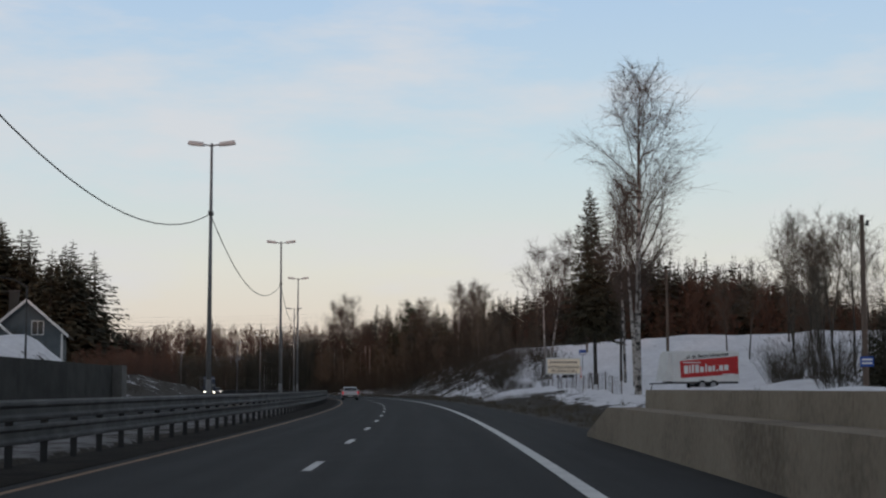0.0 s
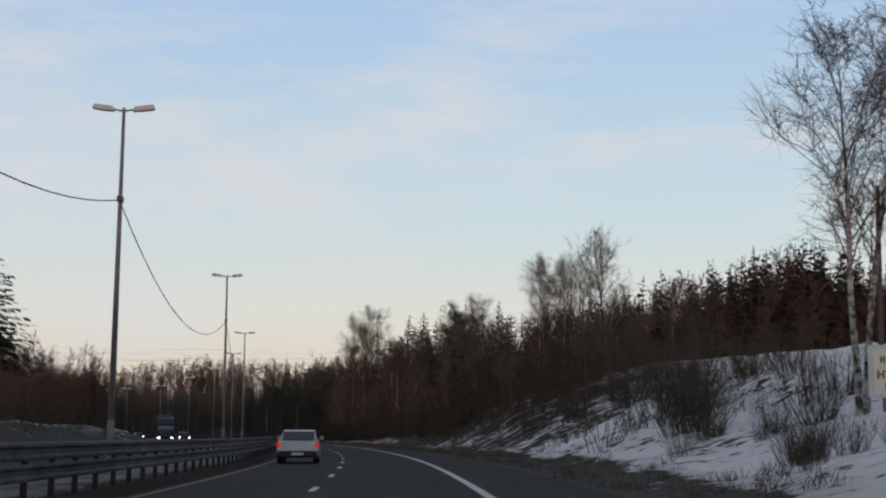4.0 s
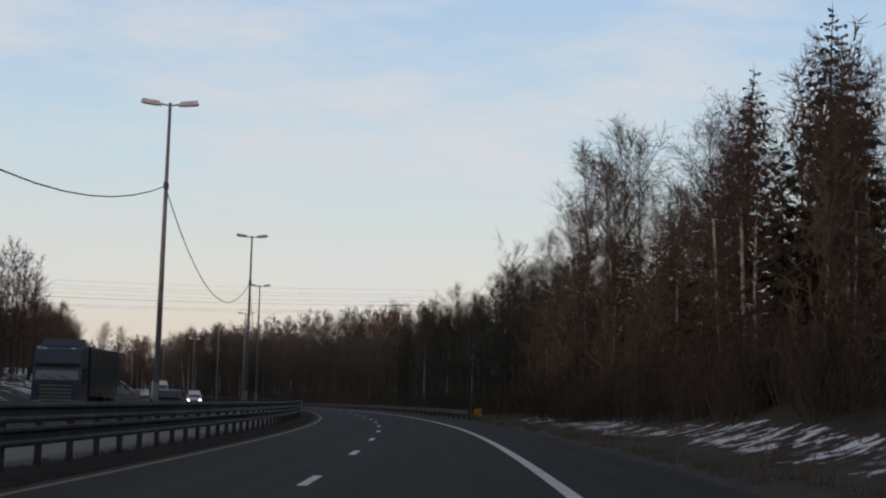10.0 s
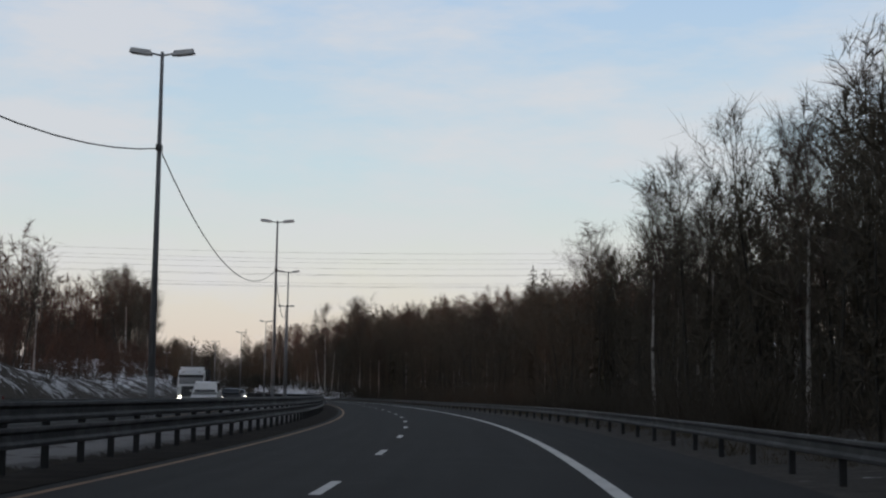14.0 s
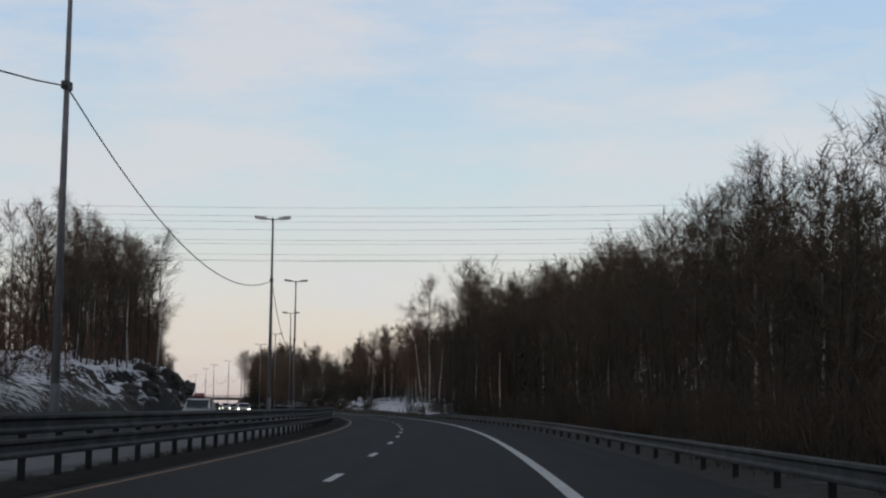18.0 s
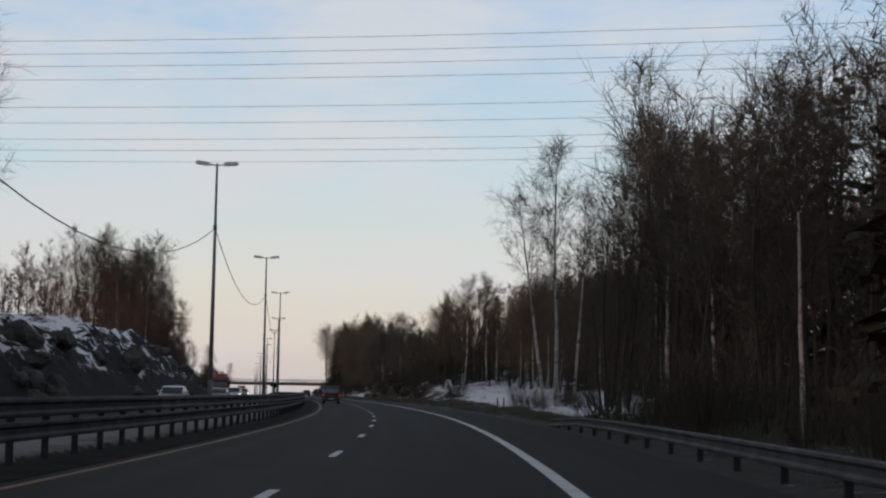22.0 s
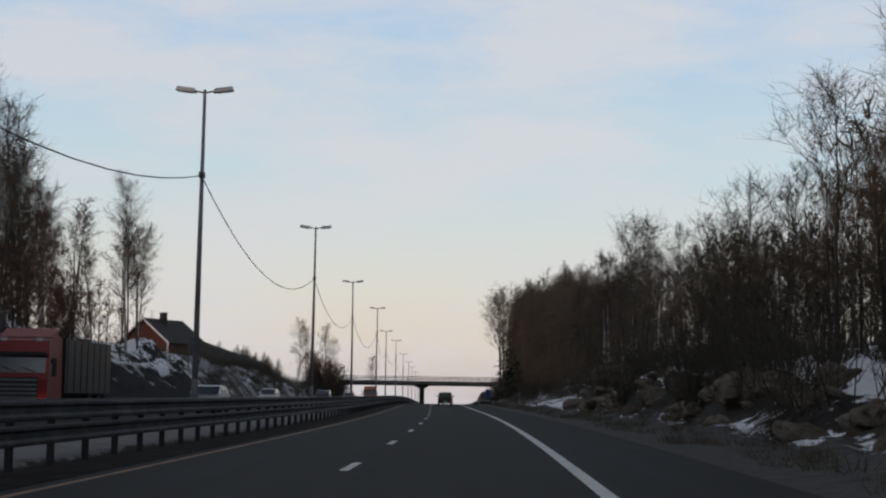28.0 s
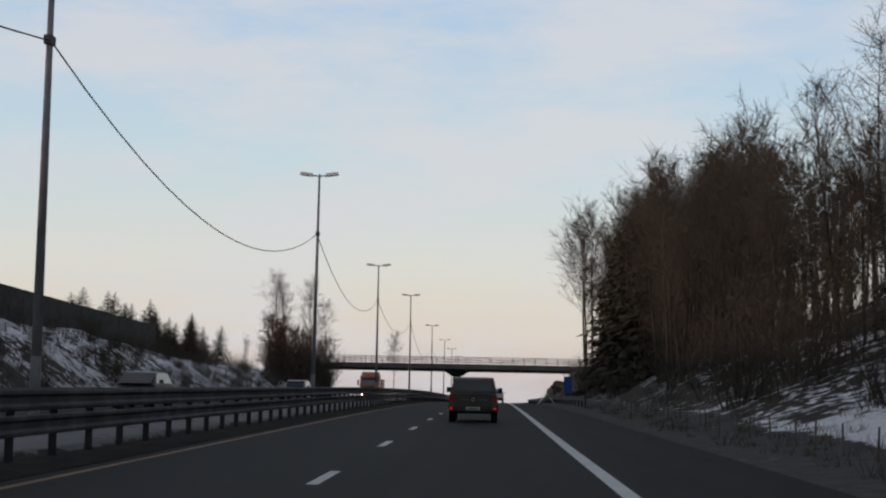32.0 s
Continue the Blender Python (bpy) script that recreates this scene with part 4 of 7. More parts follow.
# ---------------- advertising trailer ----------------
def ad_trailer():
    t = thing("advertising_trailer", "white box trailer with a red advertising banner, parked on snow", "trailer")
    part("body", prism([(-1.0, 0.55), (1.0, 0.55), (1.0, 2.42), (0.9, 2.5), (-0.9, 2.5), (-1.0, 2.42)], -2.1, 2.35), M_WHITEPAINT, t, bevel=0.04)
    part("nose", boxes((-2.55, -2.09, -0.9, 0.9, 0.6, 2.35, (0.28, 0, 0.1, -0.1))), M_WHITEPAINT, t, bevel=0.05)
    V = [(-1.55, -1.012, 0.78), (2.28, -1.012, 1.02), (2.28, -1.012, 2.16), (-1.6, -1.012, 1.86)]
    banner = link_mesh("banner", V + [(x, -1.004, z) for x, y, z in V], [(0, 1, 2, 3), (7, 6, 5, 4), (0, 4, 5, 1), (3, 2, 6, 7)], M_RED_AD, t, "red banner with white word shapes")
    rot = Matrix.Rotation(radians(-4.5), 4, "Y")
    lettering("...til de fleste bilmerker", 0.33, Matrix.Translation((0.15, -1.012, 2.18)) @ rot @ FACE, M_BLACK, t, bold=0.004)
    # the firm's name as plain white shapes
    for i, (x, w, h) in enumerate(((-1.2, 0.27, 0.5), (-0.95, 0.10, 0.5), (-0.75, 0.14, 0.52), (-0.47, 0.25, 0.50), (-0.15, 0.24, 0.36), (0.13, 0.11, 0.50), (0.38, 0.24, 0.36), (0.64, 0.17, 0.36), (0.86, 0.09, 0.10), (1.13, 0.27, 0.34), (1.48, 0.28, 0.34))):
        z = 1.06 + (x + 1.2) * 0.078
        bm = boxes((x - w / 2, x + w / 2, -1.020, -1.013, z, z + h))
        part("name_shape", bm, M_WHITEPAINT, banner)
    for z, x0, x1 in ((1.72, -1.4, -0.2), (0.98, 1.2, 2.1)):
        part("small_print", boxes((x0, x1, -1.020, -1.013, z, z + 0.07)), M_WHITEPAINT, banner)
    part("chassis", boxes((-2.1, 2.3, -0.9, 0.9, 0.42, 0.55)), M_STEEL_DARK, t)
    for x in (-0.15, 0.6):
        for y in (-0.92, 0.92):
            w = part("wheel", rods(((x, y - 0.1, 0.32), (x, y + 0.1, 0.32), 0.32, 0.32, 18)), M_TYRE, t)
            part("rim", rods(((x, y - 0.115, 0.32), (x, y + 0.115, 0.32), 0.19, 0.19, 14)), M_RIM, w)
    part("drawbar", rods(((-2.2, 0, 0.45), (-3.3, 0, 0.42), 0.05, 0.04)), M_STEEL_DARK, t)
    part("jockey_wheel", rods(((-3.1, 0, 0.45), (-3.25, -0.05, -0.1), 0.03, 0.03)), M_STEEL_DARK, t)
    t.matrix_world = Matrix.Translation(at(74.5, 14.55, terrain(74.5, 14.6) - 0.1)) @ Matrix.Rotation(heading(76) + radians(8), 4, "Z") @ Matrix.Scale(0.83, 4)


ad_trailer()


# ---------------- wooden poles, fence, signs ----------------
def utility_pole(s, u, h, arm=True):
    t = thing("utility_pole", "weathered wooden utility pole", "utility pole", "wooden poles beside the road")
    part("pole", rods(((0, 0, -0.5), (0, 0, h), 0.13, 0.09, 9)), M_WOOD, t, smooth=True)
    if arm:
        part("insulator", rods(((0, 0, h - 0.4), (0.22, 0, h - 0.35), 0.03), ((0.22, 0, h - 0.42), (0.22, 0, h - 0.2), 0.05)), M_STEEL, t)
    t.matrix_world = Matrix.Translation(at(s, u, terrain(s, u))) @ Matrix.Rotation(radians(random.uniform(-1, 1)), 4, "Y")
    return at(s, u, terrain(s, u) + h - 0.3)


pa = utility_pole(55, 17.0, 6.8)
pb = utility_pole(106, 19.5, 8.2)
pc = utility_pole(160, 23.2, 8.0)
pd = utility_pole(226, 31, 8.5)
for a, b in ((pa, pb), (pb, pc), (pc, pd)):
    hang("telephone_line", a, b, 0.8, 0.012, M_CABLE, "thin telephone wire between wooden poles", "telephone wires", 12, 3)
plate = thing("small_sign", "small blue name sign fixed to a wooden pole", "sign")
part("plate", boxes((-0.27, 0.27, -0.20, -0.17, 1.0, 1.40)), M_BLUE_SIGN, plate)
for z in (1.10, 1.24):
    part("text_bar", boxes((-0.21, 0.21, -0.206, -0.201, z, z + 0.07)), M_WHITEPAINT, plate)
part("clamp", boxes((-0.05, 0.05, -0.17, -0.10, 1.1, 1.3)), M_STEEL_DARK, plate)
plate.matrix_world = Matrix.Translation(at(55, 17.0, 1.0)) @ Matrix.Rotation(heading(55), 4, "Z")
stop = thing("bus_sign", "small blue and white sign on a thin post behind the billboard", "road sign")
part("post", rods(((0, 0, -0.9), (0, 0, 2.3), 0.03)), M_STEEL, stop)
part("plate", boxes((-0.35, 0.35, -0.05, -0.02, 1.75, 2.3)), M_BLUE_SIGN, stop)
part("panel", boxes((-0.3, 0.3, -0.06, -0.051, 1.8, 1.98)), M_WHITEPAINT, stop)
stop.matrix_world = Matrix.Translation(at(146, 19.9, 2.9)) @ Matrix.Rotation(heading(146), 4, "Z")
cone = thing("marker_pole", "orange snow marker pole stuck in the snow", "marker")
part("stick", rods(((0, 0, -0.3), (0, 0, 1.2), 0.03, 0.025)), M_ORANGE, cone)
part("foot", rods(((0, 0, -0.05), (0, 0, 0.35), 0.13, 0.05, 10)), M_ORANGE, cone)
cone.matrix_world = Matrix.Translation(at(130, 16.8, terrain(130, 16.8)))
fence = thing("wire_fence", "sagging wire mesh fence on thin wooden posts in the snow", "fence")
fpts = []
for i in range(15):
    s = 84 + i * 3.0
    u = 12.3 + (s - 105) * 0.02 + random.uniform(-0.12, 0.12)
    b = at(s, u, terrain(s, u))
    tip = b + Vector((random.uniform(-0.10, 0.10), random.uniform(-0.06, 0.06), 1.15))
    part("post", rods((b - Vector((0, 0, 0.3)), tip, 0.035, 0.03, 6)), M_WOOD, fence)
    fpts.append((b, tip))
bm = bmesh.new()
for (b0, t0), (b1, t1) in zip(fpts, fpts[1:]):
    for k in range(18):
        # diagonals of the mesh, both ways
        for p, q in ((k - 6, k), (k, k - 6)):
            p0, q0 = min(max(p / 12, 0), 1), min(max(q / 12, 0), 1)
            z0, z1 = (0.08 + 0.88 * (p0 - p / 12) / 0.5, 0.96 - 0.88 * (q / 12 - q0) / 0.5) if p < q else (0.96 - 0.88 * (p / 12 - p0) / 0.5, 0.08 + 0.88 * (q0 - q / 12) / 0.5)
            if abs(p0 - q0) > 0.02:
                rod(bm, b0.lerp(t0, z0).lerp(b1.lerp(t1, z0), p0), b0.lerp(t0, z1).lerp(b1.lerp(t1, z1), q0), 0.004, 0.004, 3, False)
part("netting", bm, M_STEEL_DARK, fence)
for k in (0.08, 0.5, 0.96):
    bm = bmesh.new()
    for (b0, t0), (b1, t1) in zip(fpts, fpts[1:]):
        rod(bm, b0.lerp(t0, k), b1.lerp(t1, k), 0.007, 0.007, 3, False)
    part("wire", bm, M_STEEL_DARK, fence)
roadside = thing("stake_row", "row of short wooden stakes along the verge", "stakes")
for i in range(30):
    s, u = 813 + i * 2.4, 6.7 + random.uniform(-0.1, 0.1)
    b = at(s, u, terrain(s, u))
    part("stake", rods((b - Vector((0, 0, 0.2)), b + Vector((random.uniform(-0.04, 0.04), 0, 0.62)), 0.025, 0.02, 5)), M_WOOD, roadside)
for s, u in ((640.5, 8.4), (646, 8.6)):
    k = thing("verge_post", "leaning dark wooden post at the snow's edge", "post", "posts at the snow's edge")
    part("stake", rods(((0, 0, -0.2), (0.06, 0, 0.75), 0.05, 0.045, 6)), M_WOOD, k)
    part("brace", rods(((0.28, 0, -0.1), (0.05, 0, 0.55), 0.03, 0.03, 5)), M_WOOD, k)
    k.matrix_world = Matrix.Translation(at(s, u, terrain(s, u)))


# ---------------- houses ----------------
def house(name, label, m, w, d, wall, roof_h, cladding, trim, windows, chimney):
    """Gable towards local -y; w wide, d deep."""
    t = thing(name, label, "house")
    part("wall", prism([(-w / 2, -1.5), (w / 2, -1.5), (w / 2, wall), (0, wall + roof_h), (-w / 2, wall)], 0, d), cladding, t)
    rot = Matrix.Rotation(radians(-90), 4, "Z")
    o = t.children[0]
    for v in o.data.vertices:       # the outline's y becomes x
        v.co = Vector((v.co.y, v.co.x, v.co.z))
    o.data.flip_normals()
    ov, th = 0.55, 0.16
    for sg in (-1, 1):
        e = Vector((sg * (w / 2 + ov), 0, wall - roof_h * ov / (w / 2)))
        r = Vector((0, 0, wall + roof_h))
        V = []
        for y in (-ov, d + ov):
            V += [Vector((e.x, y, e.z)), Vector((r.x, y, r.z)), Vector((r.x, y, r.z + th)), Vector((e.x, y, e.z + th))]
        roof = link_mesh("roof", V, [(0, 1, 2, 3), (7, 6, 5, 4), (0, 4, 5, 1), (1, 5, 6, 2), (2, 6, 7, 3), (3, 7, 4, 0)], M_ROOF, t, "dark tiled roof slope")
        V = []
        for y in (-ov - 0.05, -ov - 0.005):
            V += [Vector((e.x, y, e.z - 0.12)), Vector((r.x, y, r.z - 0.12)), Vector((r.x, y, r.z + th)), Vector((e.x, y, e.z + th))]
        link_mesh("bargeboard", V, [(0, 1, 2, 3), (7, 6, 5, 4), (0, 4, 5, 1), (1, 5, 6, 2), (2, 6, 7, 3), (3, 7, 4, 0)], trim, roof, "white bargeboard")
    for x, z, ww, hh, lit in windows:
        f = part("window", boxes((x - ww / 2, x + ww / 2, -0.06, -0.004, z, z + hh)), trim, t, "white window frame")
        part("pane", boxes((x - ww / 2 + 0.08, x - 0.03, -0.075, -0.061, z + 0.08, z + hh - 0.08)), M_LITWINDOW if lit else M_GLASS, f)
        part("pane", boxes((x + 0.03, x + ww / 2 - 0.08, -0.075, -0.061, z + 0.08, z + hh - 0.08)), M_LITWINDOW if lit else M_GLASS, f)
    for x in (-w / 2, w / 2):
        part("corner_board", boxes((x - 0.09, x + 0.09, -0.03, 0.15, -1.5, wall - 0.2)), trim, t)
    if chimney:
        cx, cy = chimney
        c = part("chimney", boxes((cx - 0.4, cx + 0.4, cy - 0.3, cy + 0.3, wall + roof_h * 0.4, wall + roof_h + 0.9)), M_CONCRETE_DARK, t)
        part("cap", boxes((cx - 0.47, cx + 0.47, cy - 0.37, cy + 0.37, wall + roof_h + 0.9, wall + roof_h + 0.98)), M_STEEL_DARK, c)
    t.matrix_world = m
    return t


house("house", "grey wooden gable house with white bargeboards behind a snow mound", Matrix.Translation(at(118, -31.3, 3.0)) @ Matrix.Rotation(heading(118) + radians(9), 4, "Z"),
      5.7, 9.0, 3.1, 2.5, M_HOUSE_GREY, M_WHITEPAINT, ((0.9, 2.75, 1.0, 1.2, False), (-1.6, 0.2, 1.2, 1.3, False)), (-1.2, 2.5))
house("porch", "small grey gabled porch in front of the house", Matrix.Translation(at(114, -32.6, 2.9)) @ Matrix.Rotation(heading(118) + radians(9), 4, "Z"),
      4.4, 4.0, 1.7, 1.9, M_HOUSE_GREY, M_WHITEPAINT, (), None)
house("house", "red wooden house with dark tiled roof above the bank", Matrix.Translation(at(884, -39.9, 4.8)) @ Matrix.Rotation(heading(884) + radians(-22), 4, "Z"),
      7.0, 8.5, 3.0, 2.8, M_HOUSE_RED, M_WHITEPAINT, ((1.2, 0.8, 1.3, 1.4, True), (-2.0, 0.8, 1.2, 1.3, False)), (0.8, 3.0))
for du in (0.0, 1.1):
    aerial = thing("roof_aerial", "thin television aerial on the house's ridge", "aerial", "aerials")
    part("mast", rods(((0, 0, -0.6), (0, 0, 1.2), 0.025, 0.02, 5)), M_STEEL_DARK, aerial)
    part("crossbar", rods(((-0.35, 0, 1.15), (0.35, 0, 1.15), 0.015, 0.015, 4)), M_STEEL_DARK, aerial)
    aerial.matrix_world = Matrix.Translation(at(884 + 2.0 + du, -39.9 + 0.3, 4.8 + 5.8))
# street lamp by the first house
side_lamp = thing("street_lamp", "slim side-road lamp with one curved arm and a lit head", "street lamp")
part("column", rods(((0, 0, -0.3), (0, 0, 5.4), 0.08, 0.05)), M_STEEL, side_lamp)
part("arm", rods(((0, 0, 5.35), (-0.9, 0, 5.85), 0.035, 0.03), ((-0.9, 0, 5.85), (-1.9, 0, 6.0), 0.03, 0.03)), M_STEEL, side_lamp)
part("lamp_head", boxes((-2.4, -1.8, -0.12, 0.12, 5.95, 6.1)), M_LAMP, side_lamp, bevel=0.03)
part("bulb", boxes((-2.32, -1.95, -0.09, 0.09, 5.91, 5.948)), plain("lit_lamp", (0.9, 0.8, 0.5), 0.3, emit=((1.0, 0.8, 0.45), 4.0)), side_lamp)
side_lamp.matrix_world = Matrix.Translation(at(90, -24.8, 2.4)) @ Matrix.Rotation(heading(90), 4, "Z")

# dark board fence on the bank in front of the red house
board_fence = thing("noise_fence", "long dark board fence stepping down along the snowy bank", "fence")
for i in range(9, 36):
    s = 846 + i * 2.6
    k = i / 35
    top = 8.4 - 2.1 * k
    a0, a1 = at(s, -31.8 + 0.4 * k), at(s + 2.56, -31.8 + 0.4 * k)
    z0 = min(terrain(s, -31.6), terrain(s + 2.6, -31.6)) - 0.4
    d = (a1 - a0).normalized()
    nrm = Vector((d.y, -d.x, 0)) * 0.06
    g0 = grade(s)
    V = [a0 + Vector((0, 0, z0 - g0)), a1 + Vector((0, 0, z0 - g0)), a1 + Vector((0, 0, top - g0 - 0.07)), a0 + Vector((0, 0, top - g0))]
    V = V + [v + nrm for v in V]
    link_mesh("panel", V, [(0, 1, 2, 3), (7, 6, 5, 4), (0, 4, 5, 1), (1, 5, 6, 2), (2, 6, 7, 3), (3, 7, 4, 0)], M_FENCE, board_fence)

# ---------------- overbridge ----------------
bridge = thing("overbridge", "concrete road bridge over the motorway with steel railings", "bridge", kind="structure")
BS = 1000.0
BM = Matrix.Translation(at(BS, -5.0, -grade(BS))) @ Matrix.Rotation(heading(BS) + radians(-2), 4, "Z")


def bridge_part(name, bm, mat, bevel=0.0):
    o = part(name, bm, mat, bridge, bevel=bevel)
    o.matrix_local = BM
    return o


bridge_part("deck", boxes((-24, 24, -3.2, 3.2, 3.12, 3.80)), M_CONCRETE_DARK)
bridge_part("edge_beam", boxes((-24, 24, -3.55, -3.21, 3.45, 4.10)), M_PIER)
bridge_part("edge_beam", boxes((-24, 24, 3.21, 3.55, 3.45, 4.10)), M_PIER)
for y in (-3.4, 3.4):
    for k in range(33):
        bridge_part("baluster", boxes((-24 + k * 1.5 - 0.03, -24 + k * 1.5 + 0.03, y - 0.03, y + 0.03, 4.1, 5.0)), M_STEEL)
    for z in (4.4, 4.7, 5.0):
        bridge_part("handrail", boxes((-24, 24, y - 0.025, y + 0.025, z - 0.03, z + 0.03)), M_STEEL)
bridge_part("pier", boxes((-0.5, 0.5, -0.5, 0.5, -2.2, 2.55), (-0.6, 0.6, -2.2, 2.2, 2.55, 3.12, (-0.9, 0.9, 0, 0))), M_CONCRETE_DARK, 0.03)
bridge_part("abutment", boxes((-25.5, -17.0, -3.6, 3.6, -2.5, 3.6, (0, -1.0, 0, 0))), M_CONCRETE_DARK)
bridge_part("abutment", boxes((15.0, 25.5, -3.6, 3.6, -2.5, 3.6, (0.8, 0, 0, 0))), M_CONCRETE)
wing = bridge_part("wing_wall", boxes((14.6, 15.4, -26, -3.6, -2.5, 1.2)), M_CONCRETE)
for v in wing.data.vertices:
    if v.co.z > 0:
        v.co.z = 3.3 + (v.co.y + 3.6) * 0.045
        v.co.x += 0.5
for s, u in ((948, 7.3),):
    k = thing("road_sign", "blue direction sign on two posts beside the bridge", "road sign")
    part("post", rods(((-0.3, 0, -1.0), (-0.3, 0, 2.4), 0.04), ((0.3, 0, -1.0), (0.3, 0, 2.4), 0.04)), M_STEEL, k)
    part("plate", boxes((-0.4, 0.4, -0.08, -0.05, 0.9, 2.5)), M_BLUE_SIGN, k)
    k.matrix_world = place(s, u, 0.2)
k = thing("trestle_barrier", "white A-shaped barrier standing on the shoulder", "barrier")
for sg in (-1, 1):
    part("board", prism([(-0.35, 0.0), (0.35, 0.0), (0.35, 0.05), (-0.35, 0.05)], 0.0, 1.45), M_WHITEPAINT, k).matrix_local = Matrix.Translation((sg * 0.85, 0, 0)) @ Matrix.Rotation(radians(-52 if sg < 0 else -128), 4, "Y")
part("cross_bar", boxes((-0.55, 0.55, -0.03, 0.03, 0.38, 0.46)), M_STEEL, k)
k.matrix_world = place(952, 5.4, -0.02)


# boulders of the low cuttings
def boulder_mesh(seed, r, mat):
    bm = bmesh.new()
    bmesh.ops.create_icosphere(bm, subdivisions=3, radius=r)
    for v in bm.verts:
        q = v.co.normalized()
        k = 1 + 0.45 * noise.noise(q * 1.3 + Vector((seed, 0, 0))) + 0.22 * noise.noise(q * 3.1 + Vector((0, seed, 0)))
        v.co = Vector((v.co.x * 1.35, v.co.y, v.co.z * 0.75)) * k
    me = bpy.data.meshes.new("boulder")
    bm.to_mesh(me)
    bm.free()
    me.materials.append(mat)
    return me


BOULDERS = [boulder_mesh(k * 3.7, 1.0, M_ROCK) for k in range(4)]
TAN_BOULDERS = [boulder_mesh(k * 2.9 + 1.3, 1.0, M_ROCK_TAN) for k in range(4)]
for i in range(132):
    right = i < 80 or i >= 120
    if i >= 120:
        s, u = 954 + (i - 120) * 2.7, random.uniform(8.4, 9.6)
    elif right:
        s, u = random.uniform(728, 808), random.uniform(8.3, 11.6)
    else:
        s, u = random.uniform(545, 800), -random.uniform(21.9, 26)
    o = tagged(new("boulder", random.choice(TAN_BOULDERS if right else BOULDERS)), "brown weathered rock in the low roadside bank" if right else "dark granite boulder half buried in the bank", "boulder", "rocks of the low bank" if right else "boulders in the cuttings")
    k = random.uniform(0.3, 1.0) * (0.8 if right else 1.2) if i < 120 else random.uniform(1.2, 1.7)
    o.matrix_world = Matrix.Translation(at(s, u, terrain(s, u) + 0.1 * k)) @ Euler((random.uniform(-0.3, 0.3), random.uniform(-0.3, 0.3), random.uniform(0, 6))).to_matrix().to_4x4() @ Matrix.Diagonal((k, k * random.uniform(0.7, 1.2), k * random.uniform(0.7, 1.5), 1))

# ---------------- vehicles (local +y ahead, ground at 0) ----------------
PAINTS = {}


def paint(name, col, rough=0.3):
    if name not in PAINTS:
        PAINTS[name] = plain("paint_" + name, col, rough, 0.2, spec=0.5)
    return PAINTS[name]


def wheels(t, xs, ys, r, w=0.22):
    for y in ys:
        for sg in (-1, 1):
            x = sg * xs
            k = part("wheel", rods(((x - w / 2, y, r), (x + w / 2, y, r), r, r, 18)), M_TYRE, t, bevel=0.02)
            part("rim", rods(((x - w / 2 - 0.012, y, r), (x + w / 2 + 0.012, y, r), r * 0.62, r * 0.62, 14)), M_RIM, k)


def lights(t, w, front, rear, zf, zr, lit_front, lit_rear, hw=0.22, hh=0.13, rw=0.12, rh=0.24):
    for sg in (-1, 1):
        x = sg * (w / 2 - hw / 2 - 0.06)
        part("head_light", boxes((x - hw / 2, x + hw / 2, front - 0.03, front + 0.02, zf - hh / 2, zf + hh / 2)), M_HEAD if lit_front else M_LENS, t, bevel=0.01)
        x = sg * (w / 2 - rw / 2 - 0.01)
        part("tail_light", boxes((x - rw / 2, x + rw / 2, rear - 0.02, rear + 0.05, zr - rh / 2, zr + rh / 2)), M_TAIL if lit_rear else M_TAIL_DIM, t, bevel=0.01)


